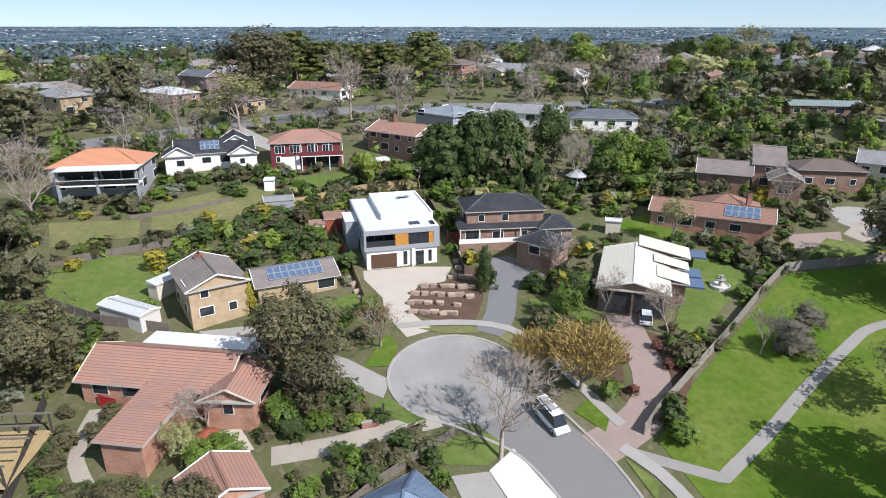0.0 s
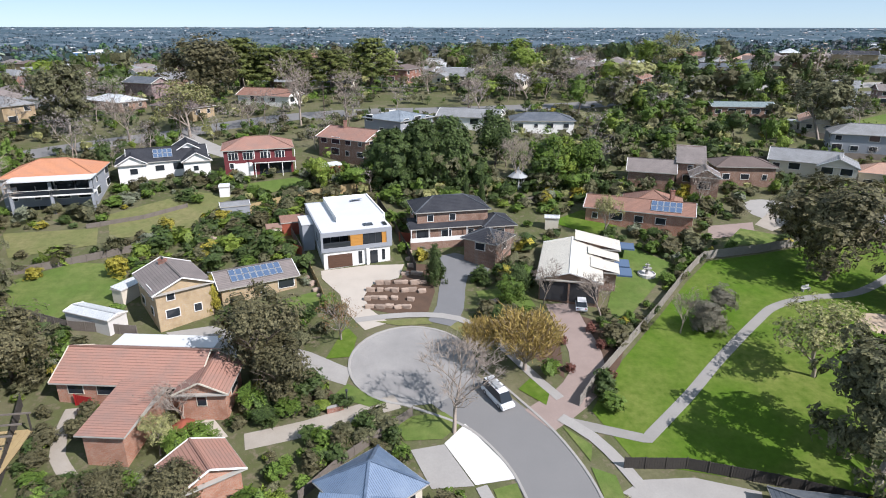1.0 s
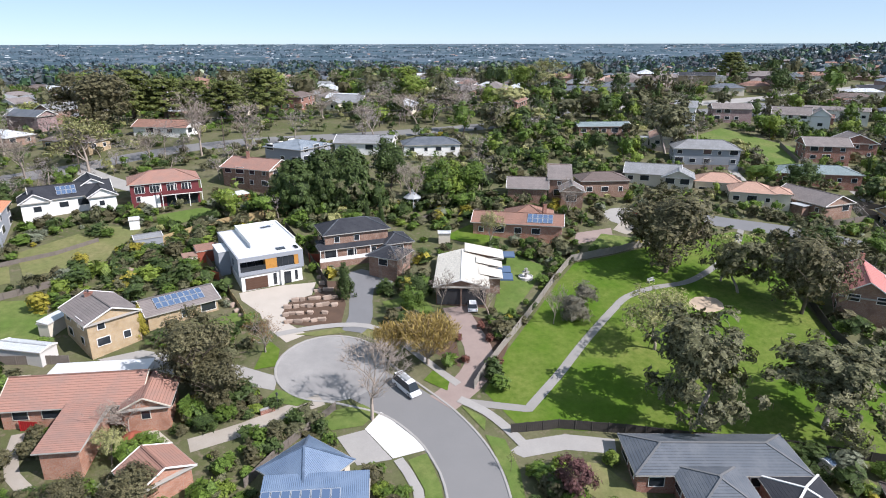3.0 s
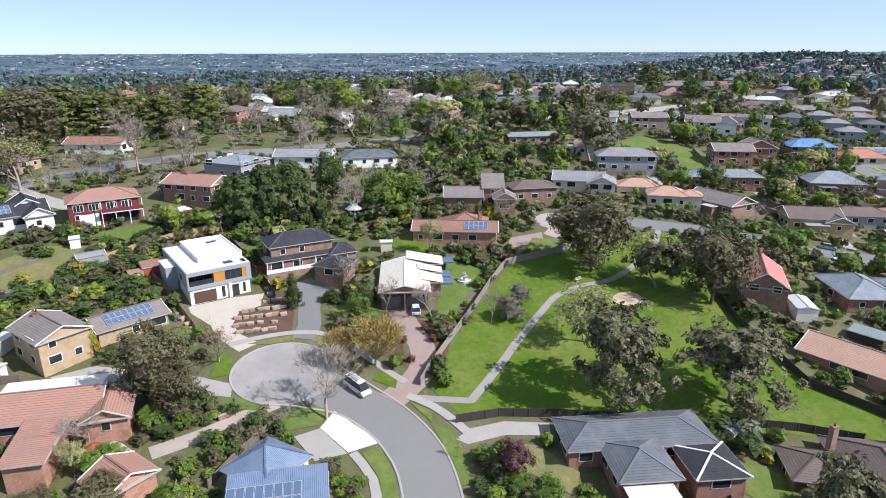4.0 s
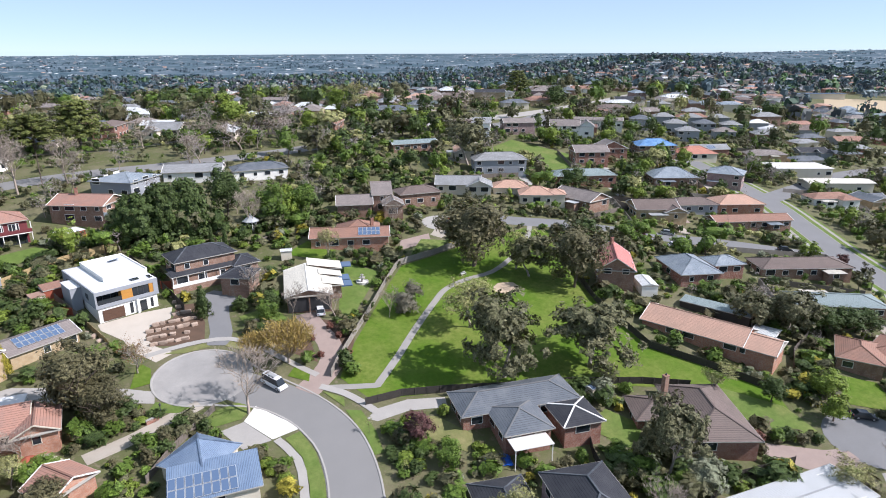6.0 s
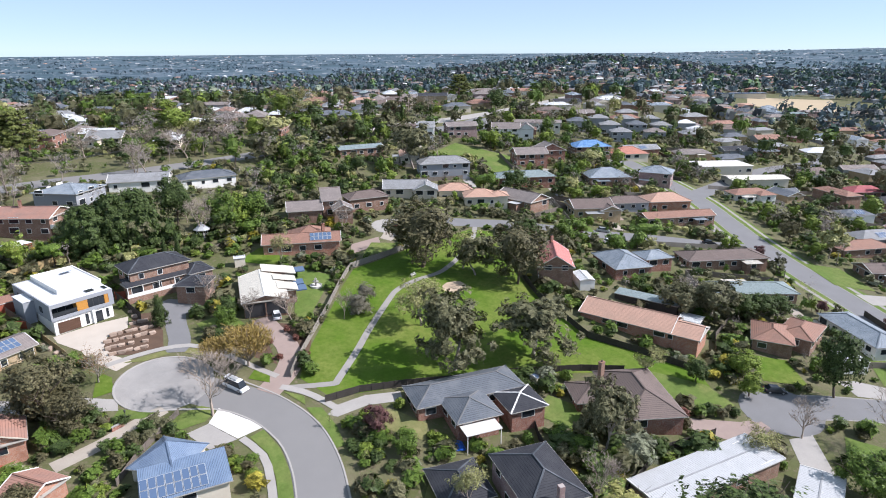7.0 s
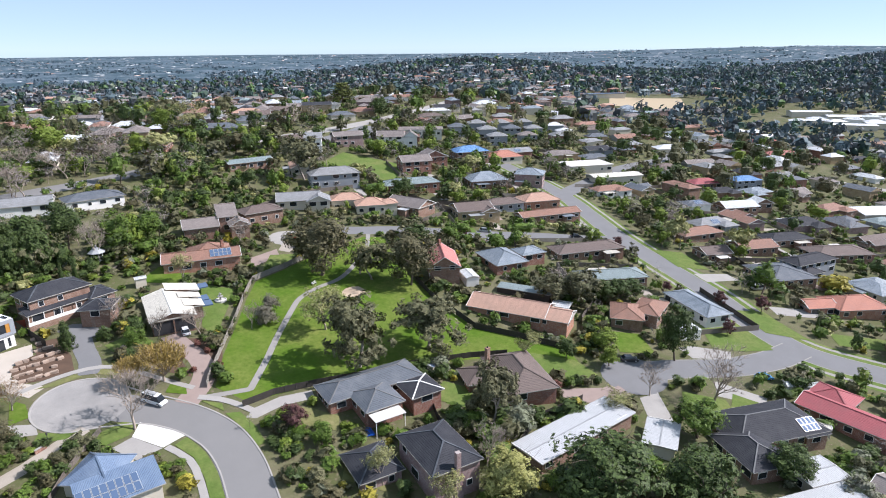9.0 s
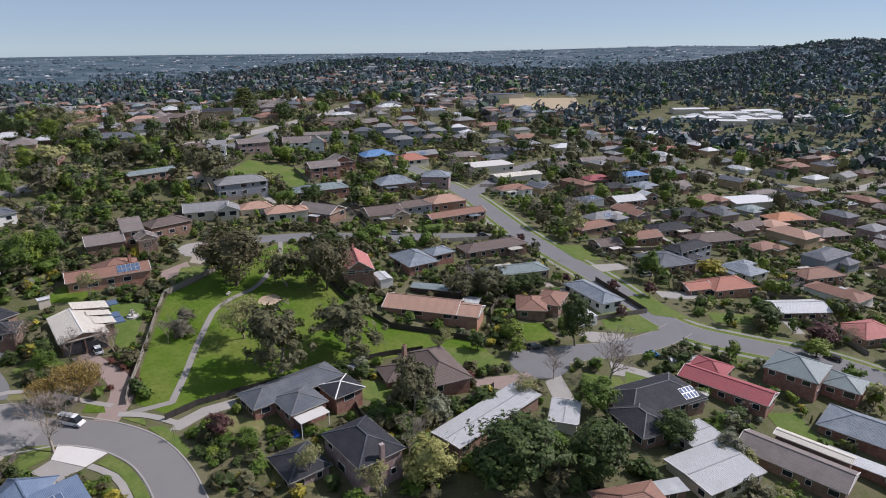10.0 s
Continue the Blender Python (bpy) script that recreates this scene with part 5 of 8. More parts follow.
for x_ in (-5.3, 0.8):
    on_house(h, "awning_post", box_mesh(x_ - 0.06, x_ + 0.06, -13.9, -13.78, -2, 2.2), "white_paint", HN)
h = by_label("maroon two-storey house")
HR = pose(-37.1, 139.0, gz(-37.1, 139.0), 0, 0, 14)
on_house(h, "balcony_floor", box_mesh(-1.0, 8.0, -6.7, -4.72, 2.3, 2.5), "white_paint", HR)
on_house(h, "balcony_rail", box_mesh(-1.0, 8.0, -6.72, -6.62, 2.5, 3.4), "maroon", HR, "maroon slatted balustrade")
for x_ in (-0.9, 2.0, 5.0, 7.9):
    on_house(h, "post", box_mesh(x_ - 0.08, x_ + 0.08, -6.7, -6.54, -3.0, 5.1), "white_paint", HR)
for x_ in (-6.6, -3.4, 0.4, 3.6):
    on_house(h, "sash_window", box_mesh(x_, x_ + 2.2, -4.86, -4.72, 2.9, 4.6), "white_paint", HR, "white-framed window")
    for k in range(3):
        on_house(h, "pane", box_mesh(x_ + 0.1 + 0.7 * k, x_ + 0.7 + 0.7 * k, -4.9, -4.86, 3.0, 4.5), "glass", HR)
on_house(h, "lower_panel", box_mesh(-5.6, -1.4, -4.9, -4.72, -2.0, 2.1), "white_paint", HR, "white garage panel")
on_house(h, "lower_glazing", box_mesh(0.0, 7.0, -4.84, -4.74, -1.6, 2.0), "glass", HR)
h = by_label("terracotta roof and white balcony")
HT = pose(-15.4, 147.4, gz(-15.4, 147.4), 0, 0, -34)
on_house(h, "balcony_floor", box_mesh(7.2, 9.6, -5.0, 5.0, 2.2, 2.4), "white_paint", HT)
on_house(h, "balcony_rail", box_mesh(9.5, 9.6, -5.0, 5.0, 2.4, 3.3), "white_paint", HT, "white balcony balustrade")
on_house(h, "side_rail", box_mesh(7.3, 9.5, -5.0, -4.9, 2.4, 3.3), "white_paint", HT)
for y_ in (-4.8, 0.0, 4.8):
    on_house(h, "post", box_mesh(9.4, 9.58, y_ - 0.09, y_ + 0.09, -3.0, 2.2), "white_paint", HT)
chimney(h, -17.6, 148.4, gz(-15.4, 147.4) - 14 + 18.5, gz(-15.4, 147.4) - 14 + 22.5)

# ---- fences ----
BAY = {}


def bay_mesh(mat, high, length=2.4):
    key = (mat, round(high, 1))
    if key not in BAY:
        n_ = 16
        rng = random.Random(3)
        line = []
        for i in range(n_):
            d = 0.022 if i % 2 else 0.004
            line += [(i * length / n_, d), ((i + 1) * length / n_, d)]
        bm = bmesh.new()
        rows = []
        for side, z in ((-1, 0.02), (-1, high), (1, high), (1, 0.02)):
            top_z = [high + rng.uniform(-0.03, 0.03) for _ in range(n_)] if z == high and side < 0 else None
            if top_z:
                tops = top_z
            rows.append([bm.verts.new((x, side * d, tops[k // 2] if z == high else z)) for k, (x, d) in enumerate(line)])
        for r0, r1 in zip(rows, rows[1:] + rows[:1]):
            for k in range(len(line) - 1):
                bm.faces.new((r0[k], r0[k + 1], r1[k + 1], r1[k]))
        me = bpy.data.meshes.new("paling_bay")
        bm.to_mesh(me)
        bm.free()
        me.materials.append(M[mat])
        bm = box_mesh(-0.07, 0.07, -0.06, 0.06, -0.4, high + 0.06, 0.01)
        po = bpy.data.meshes.new("post")
        bm.to_mesh(po)
        bm.free()
        po.materials.append(M[mat])
        BAY[key] = (me, po)
    return BAY[key]


def fence(pts, mat, high, label):
    line = [np.array(pts[0], float)]
    for a, b_ in zip(pts[:-1], pts[1:]):
        a, b_ = np.array(a, float), np.array(b_, float)
        k = max(1, round(np.hypot(*(b_ - a)) / 2.4))
        line += [a + (b_ - a) * (i + 1) / k for i in range(k)]
    top = thing("fence", pose(line[0][0], line[0][1], gz(*line[0])), label, "fence")
    inv = top.matrix_basis.inverted()
    bay, post = bay_mesh(mat, high)
    for p, q in zip(line[:-1], line[1:]):
        d = np.hypot(*(q - p))
        za, zb = gz(*p), gz(*q)
        m = inv @ pose(p[0], p[1], za, 0, 0, math.degrees(math.atan2(q[1] - p[1], q[0] - p[0])))
        ob = part_me("paling_bay", bay, top)
        tilt = math.atan2(zb - za, d)
        ob.matrix_basis = m @ Matrix.Rotation(-tilt, 4, "Y") @ Matrix.Diagonal((math.hypot(d, zb - za) / 2.4, 1, 1, 1))
    for p in line:
        part_me("post", post, top, m=inv @ pose(p[0], p[1], gz(*p)))
    PAVED.append((np.array(line), 0.5))
    return top


fence([(19.3, 57.4), (21.4, 60.4), (26.8, 66.8), (36.6, 78.3), (43.6, 87.0), (48.8, 93.0), (50.9, 95.1), (56.0, 96.4), (62.8, 98.0), (70.0, 100.4), (78, 103.5)], "pale_timber", 1.6, "weathered grey paling fence along the park")
fence([(21.8, 47.6), (28.6, 47.4), (37.4, 45.0), (45.0, 42.4), (57.0, 39.0), (72, 33), (80, 28.5)], "dark_timber", 1.5, "dark timber fence along the park edge")
fence([(98.5, 84), (91.6, 73.8), (86.8, 62.2), (85.4, 53.6), (83.4, 41.6), (89.0, 32.2), (91.0, 27.8), (95.0, 20.0)], "dark_timber", 1.6, "black-stained paling fence along the park")
fence([(-34.7, 111.8), (-28, 116.6), (-21.6, 120.7), (-15, 123.6), (-8.2, 126.2)], "tan_timber", 2.1, "new tan paling fence behind the modern house")
fence([(-27.0, 112.0), (-22.5, 101.0), (-18.2, 90.5)], "timber", 1.7, "grey paling fence beside a house")
fence([(-8.4, 118.0), (-4.6, 106.0), (-2.2, 97.0), (-0.6, 90.0)], "dark_timber", 1.8, "dark side fence between two houses")
fence([(-18.2, 90.5), (-15.5, 83.5), (-14.2, 79.5)], "tan_timber", 1.2, "low timber fence beside the driveway")
fence([(-70.6, 87.5), (-62, 91.0), (-54.3, 94.9), (-47, 99.0)], "timber", 1.3, "grey post-and-rail garden fence")
fence([(-62, 106.5), (-53, 110.5), (-46.5, 116.0)], "timber", 0.9, "low grey garden retaining fence")
fence([(-59, 77.8), (-49.7, 74.1), (-39.7, 72.7)], "timber", 1.5, "grey timber fence behind the shed")
fence([(-12.6, 44.0), (-9.0, 48.5), (-4.6, 52.8), (-1.2, 56.0)], "timber", 1.3, "grey timber fence along the lane")
fence([(-47.6, 58.5), (-44.4, 50), (-41.5, 41)], "dark_timber", 1.7, "dark timber fence beside a house")
fence([(47, 15), (49.5, 21.5), (53, 27.5)], "dark_timber", 1.6, "dark-stained paling fence between gardens")
fence([(53, 5.2), (66, 8.6), (79, 6.6)], "dark_timber", 1.5, "dark paling fence beside the driveway")
fence([(22, 118), (30, 122), (38, 122)], "timber", 1.5, "grey timber fence behind a garden")
fence([(106, 24), (112, 28), (122, 31)], "timber", 1.5, "grey paling fence beside a house")
fence([(108, -44), (100, -38), (96, -34)], "timber", 1.6, "grey paling fence between two gardens")
fence([(83, 146), (110, 152), (135, 150)], "timber", 1.6, "long grey paling fence behind gardens")

# ---- trees ----


def quad_mesh(name, V, mat):
    """A mesh of loose quads from rows of four corners."""
    V = np.ascontiguousarray(V, dtype=np.float32)
    me = bpy.data.meshes.new(name)
    me.vertices.add(len(V))
    me.vertices.foreach_set("co", V.ravel())
    me.loops.add(len(V))
    me.loops.foreach_set("vertex_index", np.arange(len(V), dtype=np.int32))
    me.polygons.add(len(V) // 4)
    me.polygons.foreach_set("loop_start", np.arange(0, len(V), 4, dtype=np.int32))
    me.update(calc_edges=True)
    me.materials.append(mat)
    return me


CAP = [4000]


def rounded_box(n_):
    out = []
    t = np.linspace(-1, 1, n_ + 1)
    for ax in range(3):
        for sgn in (-1, 1):
            for i in range(n_):
                for j in range(n_):
                    for u, v in ((t[i], t[j]), (t[i + 1], t[j]), (t[i + 1], t[j + 1]), (t[i], t[j + 1])):
                        d = np.zeros(3)
                        d[ax], d[(ax + 1) % 3], d[(ax + 2) % 3] = sgn, u, v
                        out.append(d / np.linalg.norm(d))
    return np.array(out)


HEART, ROUND_HEART = rounded_box(1), rounded_box(2)


def core_quads(c, radii, fine):
    """The dense heart of a crown or clump, hidden behind its leaves."""
    return (ROUND_HEART if fine else HEART) * radii + c


def leaf_cloud(name, clumps, per, size, mat, rng, squash=1.0, core=0.0, hearts=0):
    """Many small leaves in clumps: each a bent quad of its own. Past the cap, fewer and larger ones."""
    if len(clumps) * per > CAP[0]:
        k = (len(clumps) * per / CAP[0]) ** 0.5
        per, size = max(4, int(CAP[0] / len(clumps))), size * min(k, 2.6)
    V, Fc = [], []
    for cx, cy, cz, r in clumps:
        d = rng.normal(size=(per, 3))
        d /= np.linalg.norm(d, axis=1)[:, None]
        p = d * (r * rng.uniform(0.35, 1.05, per) ** 0.6)[:, None]
        p[:, 2] *= squash
        p += (cx, cy, cz)
        out = np.array([cx, cy, max(cz - 5.0, -1.0) * 0.8])
        nrm = d * 0.8 + out / (np.linalg.norm(out) + 0.5) * 0.9 + (0, 0, 0.35) + rng.normal(size=(per, 3)) * 0.45
        a = np.cross(nrm, rng.normal(size=(per, 3)))
        a /= np.linalg.norm(a, axis=1)[:, None] + 1e-6
        b_ = np.cross(nrm, a)
        b_ /= np.linalg.norm(b_, axis=1)[:, None] + 1e-6
        s = (size * rng.uniform(0.6, 1.3, per))[:, None]
        V.append(np.stack([p - a * s, p - b_ * s * 0.55, p + a * s, p + b_ * s * 0.55], 1).reshape(-1, 3))
    cs = np.array(clumps)
    if core:
        V.append(core_quads(cs[:, :3].mean(0), cs[:, :3].std(0) * core, CAP[0] > 100))
    for c in cs[:: max(1, len(cs) // hearts)] if hearts else ():
        V.append(core_quads(c[:3], np.array((1, 1, squash)) * c[3] * 0.62 * rng.uniform(0.8, 1.1, 3), False))
    V = np.concatenate(V)
    return quad_mesh(name, V, mat)


def tubes(paths, sides_=5):
    V, Fc = [], []
    for pts, radii in paths:
        i0 = len(V)
        for i, (p, r) in enumerate(zip(pts, radii)):
            d = Vector(pts[min(i + 1, len(pts) - 1)]) - Vector(pts[max(i - 1, 0)])
            q = d.to_track_quat("Z", "Y")
            for k in range(sides_):
                a = 2 * math.pi * k / sides_
                V.append(tuple(Vector(p) + q @ Vector((r * math.cos(a), r * math.sin(a), 0))))
        for i in range(len(pts) - 1):
            for k in range(sides_):
                j = (k + 1) % sides_
                Fc.append((i0 + i * sides_ + k, i0 + i * sides_ + j, i0 + (i + 1) * sides_ + j, i0 + (i + 1) * sides_ + k))
    return V, Fc


def limbs(rng, h, spread, first, depth, count, bend=0.25, twig=0.0, up=0.5):
    """A trunk that forks again and again: paths with radii, and the ends of the last branches."""
    paths, ends = [], []

    def grow(p, d, length, r, level):
        pts, radii = [p], [r]
        n_ = 3 if level else 4
        for i in range(n_):
            d = (d + Vector(rng.normal(size=3).tolist()) * bend * 0.4 + Vector((0, 0, 0.06 * up))).normalized()
            p = p + d * (length / n_)
            pts.append(p)
            radii.append(max(r * (1 - 0.55 * (i + 1) / n_), 0.012))
        paths.append((pts, radii))
        if level == depth:
            ends.append(p)
            return
        k = count[level]
        for j in range(k):
            a = 2 * math.pi * (j + rng.uniform(-0.3, 0.3)) / k
            t = rng.uniform(0.45, 1.0) if level else rng.uniform(first, 1.0)
            i = min(int(t * n_), n_ - 1)
            q = pts[i].lerp(pts[i + 1], t * n_ - i)
            out = Vector((math.cos(a), math.sin(a), 0))
            dd = (d * (1 - spread) + out * spread + Vector((0, 0, up * 0.4))).normalized()
            grow(q, dd, length * rng.uniform(0.5, 0.75), radii[i] * 0.6, level + 1)

    grow(Vector((0, 0, -0.3)), Vector((rng.normal() * 0.06, rng.normal() * 0.06, 1)).normalized(), h * 0.55, h * 0.022, 0)
    return paths, ends


def ellipsoid_clumps(rng, count, rx, rz, cz, r0, r1, shell=0.5, low=-1.0):
    out = []
    while len(out) < count:
        d = rng.normal(size=3)
        d /= np.linalg.norm(d)
        if d[2] < low:
            continue
        k = rng.uniform(shell, 1.0)
        r = rng.uniform(r0, r1)
        out.append((d[0] * (rx - r * 0.6) * k, d[1] * (rx - r * 0.6) * k, cz + d[2] * (rz - r * 0.5) * k, r))
    return out


KINDS = {}


def tree_kind(key, label, category, leaf, bark, build, lod):
    """Three trees of a kind, ten metres high and eight across, kept to be copied, and three plainer ones for farther off."""
    KINDS[key] = (label, category, [], [])
    for s in range(6):
        rng = np.random.default_rng(sum(map(ord, key)) * 7 + s)
        far = s > 2
        CAP[0] = (260 if build is build_bare else 135) if far else 5200 if build is build_block else 3400
        trunk, crown = build(rng, leaf, lod * (0.42 if far and build is not build_bare else 1.0))
        V, Fc = tubes(trunk[: 4 if build not in (build_bare, build_haze) else 26] if far else trunk, 3 if far else 4)
        KINDS[key][3 if far else 2].append((mesh_of("trunk", V, Fc, M[bark], smooth_shade=True), crown))


def build_round(rng, leaf, lod):
    paths, ends = limbs(rng, 10, 0.5, 0.4, 2, (5, 3, 0))
    cl = ellipsoid_clumps(rng, int(44 * lod), 4.0, 4.5, 5.4, 0.8, 1.5, 0.55, -0.9)
    return paths, leaf_cloud("crown", cl, int(70 * lod) + 8, 0.26 / lod**0.5, M[leaf], rng, core=1.45, hearts=14 if CAP[0] > 1000 else 5)


def build_gum(rng, leaf, lod):
    paths, ends = limbs(rng, 10, 0.62, 0.5, 2, (5, 4, 0), bend=0.4)
    cl = []
    for _ in range(16):
        a, k = rng.uniform(0, 2 * math.pi), rng.uniform(0.1, 1.0) ** 0.6
        c = np.array([3.2 * k * math.cos(a), 3.2 * k * math.sin(a), rng.uniform(2.8, 9.3 - 1.6 * k)])
        for _ in range(int(6 * lod) + 1):
            q = c + rng.normal(size=3) * (0.7, 0.7, 0.5)
            cl.append((*q, rng.uniform(0.55, 1.0)))
    for e in ends[: int(12 * lod) + 3]:
        cl.append((e.x, e.y, e.z, rng.uniform(0.5, 0.9)))
    return paths, leaf_cloud("crown", cl, int(46 * lod) + 10, 0.26 / lod**0.5, M[leaf], rng, 0.75, hearts=18 if CAP[0] > 1000 else 8)


def build_cone(rng, leaf, lod):
    cl = []
    for i in range(int(60 * lod)):
        t = rng.uniform(0, 1) ** 1.2
        rad = 3.6 * (1 - t) ** 0.7 * rng.uniform(0.6, 1.0)
        a = rng.uniform(0, 2 * math.pi)
        cl.append((rad * math.cos(a), rad * math.sin(a), 0.6 + 8.8 * t, rng.uniform(0.6, 1.1)))
    return [([Vector((0, 0, -0.3)), Vector((0, 0, 9))], [0.2, 0.04])], leaf_cloud("crown", cl, int(60 * lod) + 8, 0.24 / lod**0.5, M[leaf], rng, core=1.3, hearts=10)


def build_block(rng, leaf, lod):
    cl = []
    for i in range(int(150 * lod)):
        t = rng.uniform(0, 1)
        rad = 3.6 * (1 - t**5) ** 0.5 * rng.uniform(0.75, 1.0)
        a = rng.uniform(0, 2 * math.pi)
        cl.append((rad * math.cos(a), rad * math.sin(a), 0.5 + 8.8 * t, rng.uniform(0.45, 0.75)))
    return [([Vector((0, 0, -0.3)), Vector((0, 0, 9))], [0.3, 0.1])], leaf_cloud("crown", cl, int(60 * lod) + 8, 0.25 / lod**0.5, M[leaf], rng, core=1.45, hearts=40)


def build_pine(rng, leaf, lod):
    paths, cl = [([Vector((0, 0, -0.3)), Vector((0.1, 0, 5)), Vector((0, 0, 9.4))], [0.32, 0.2, 0.05])], []
    for i in range(8):
        z = 3.0 + i * 0.85
        reach = 3.9 * (1 - (i / 9.5) ** 1.6)
        for j in range(6):
            a = 2 * math.pi * (j + 0.5 * (i % 2) + rng.uniform(-0.25, 0.25)) / 6
            k = reach * rng.uniform(0.75, 1.05)
            end = Vector((k * math.cos(a), k * math.sin(a), z + 0.5))
            paths.append(([Vector((0, 0, z)), end * 0.6 + Vector((0, 0, z * 0.4)), end], [0.09, 0.05, 0.02]))
            for t in (0.5, 0.8, 1.0):
                cl.append((end.x * t, end.y * t, z + 0.5 * t, rng.uniform(0.55, 0.9)))
    return paths, leaf_cloud("crown", cl, int(34 * lod) + 8, 0.24 / lod**0.5, M[leaf], rng, 0.5, hearts=24 if CAP[0] > 1000 else 8)


def build_bare(rng, leaf, lod):
    paths, ends = limbs(rng, 10, 0.5, 0.3, 3, (6, 5, 5, 0), bend=0.3, up=0.6)
    V, Fc, r = [], [], rng
    for e in ends:
        for _ in range(8 if CAP[0] > 1000 else 2):
            d = Vector(r.normal(size=3).tolist()) + Vector((e.x, e.y, 3.0)).normalized() * 1.6
            d = d.normalized() * r.uniform(0.6, 1.5)
            s = d.cross(Vector(r.normal(size=3).tolist())).normalized() * (0.024 if CAP[0] > 1000 else 0.06)
            i = len(V)
            V += [tuple(e - s), tuple(e + s), tuple(e + d)]
            Fc.append((i, i + 1, i + 2))
    if CAP[0] < 1000:
        return paths, leaf_cloud("twigs", [(e.x, e.y, e.z, 1.0) for e in ends[::3]], 6, 0.42, M["twig_leaf"], rng)
    return paths, mesh_of("twigs", V, Fc, M[leaf])


def build_haze(rng, leaf, lod):
    paths, ends = limbs(rng, 10, 0.52, 0.3, 3, (6, 5, 4, 0), bend=0.3, up=0.5)
    cl = [(e.x, e.y, e.z, rng.uniform(0.45, 0.8)) for e in ends]
    return paths, leaf_cloud("crown", cl, int(20 * lod) + 4, 0.2 / lod**0.5, M[leaf], rng)


def build_bud(rng, leaf, lod):
    paths, ends = limbs(rng, 10, 0.5, 0.3, 3, (6, 5, 5, 0), bend=0.3, up=0.55)
    cl = [(e.x, e.y, e.z, rng.uniform(0.5, 0.9)) for e in ends]
    return paths, leaf_cloud("crown", cl, int(30 * lod) + 2, 0.15, M[leaf], rng)


def build_vase(rng, leaf, lod):
    """Many thin stems fanning up from a short trunk, thick with budding twigs."""
    paths, V = [([Vector((0, 0, -0.3)), Vector((0, 0, 1.6))], [0.22, 0.16])], []
    stems = 46 if CAP[0] > 1000 else 14
    for i in range(stems):
        a, lean = 2.4 * i, math.sqrt((i + 0.5) / stems)
        out = Vector((math.cos(a), math.sin(a), 0)) * 3.7 * lean
        end = out + Vector((0, 0, 9.7 - 2.6 * lean * lean + rng.normal() * 0.4))
        mid_ = out * 0.45 + Vector((0, 0, 3.6))
        paths.append(([Vector((0, 0, 1.2)), mid_, end], [0.07, 0.045, 0.012]))
        for _ in range(CAP[0] // stems):
            t = rng.uniform(0.12, 1.0) ** 0.7
            p = np.array(mid_.lerp(end, t)) + rng.normal(size=3) * (0.5, 0.5, 0.4) * (1.15 - 0.5 * t)
            d = np.array((end - mid_).normalized()) + rng.normal(size=3) * 0.4
            d *= rng.uniform(0.22, 0.6) * (1 if CAP[0] > 1000 else 2.2)
            w = np.cross(d, rng.normal(size=3))
            w *= (0.055 if CAP[0] > 1000 else 0.2) / (np.linalg.norm(w) + 1e-6)
            V += [p - d, p + w, p + d, p - w]
    return paths, quad_mesh("crown", np.array(V), M[leaf])


def build_shrub(rng, leaf, lod):
    cl = ellipsoid_clumps(rng, 16 if lod > 0.5 else 9, 4.0, 5.2, 4.4, 1.5, 2.4, 0.5, -0.7)
    return [([Vector((0, 0, -0.5)), Vector((0, 0, 4))], [0.3, 0.1])], leaf_cloud("crown", cl, int(44 * lod) + 8, 0.62 / lod**0.5, M[leaf], rng, core=1.4, hearts=6 if lod > 0.5 else 0)


tree_kind("gum", "tall gum tree with a ragged olive crown", "tree", "euc_leaf", "pale_bark", build_gum, 1.0)
tree_kind("brown_gum", "broad tree with dense olive-brown foliage", "tree", "brown_leaf", "bark", build_round, 1.0)
tree_kind("dark_round", "leafy dark green garden tree", "tree", "dark_leaf", "bark", build_round, 0.8)
tree_kind("green_round", "leafy green suburban garden tree", "tree", "green_leaf", "bark", build_round, 0.7)
tree_kind("bright_round", "tree in bright new leaf", "tree", "bright_leaf", "bark", build_round, 0.6)
tree_kind("lime", "rounded tree in pale lime-green leaf", "tree", "lime_leaf", "bark", build_round, 0.8)
tree_kind("plum", "small plum tree with dark red leaves", "tree", "plum_leaf", "bark", build_round, 0.5)
tree_kind("yellow_round", "bush covered in yellow flowers", "shrub", "yellow_leaf", "bark", build_round, 0.5)
tree_kind("blossom", "small tree in white blossom", "tree", "blossom", "bark", build_round, 0.5)
tree_kind("cone", "dense dark conical conifer", "tree", "dark_leaf", "bark", build_cone, 1.0)
tree_kind("gold_cone", "slim golden-green conifer beside a house", "tree", "yellow_leaf", "bark", build_cone, 0.8)
tree_kind("block", "tall dense dark cypress", "tree", "dark_leaf", "bark", build_block, 1.2)
tree_kind("pine", "spreading pine with layered boughs", "tree", "pine_leaf", "bark", build_pine, 1.0)
tree_kind("bare", "bare grey leafless deciduous tree", "tree", "twig", "twig", build_bare, 1.0)
tree_kind("haze", "airy tree with sparse pale new leaves", "tree", "haze_leaf", "twig", build_haze, 1.0)
tree_kind("yellow_bud", "twiggy tree covered in yellow-brown buds", "tree", "yellow_twig", "twig", build_vase, 1.0)
tree_kind("orange_bud", "twiggy tree with sparse orange buds", "tree", "orange_bud", "pale_bark", build_bud, 0.15)
SHRUBS = {}
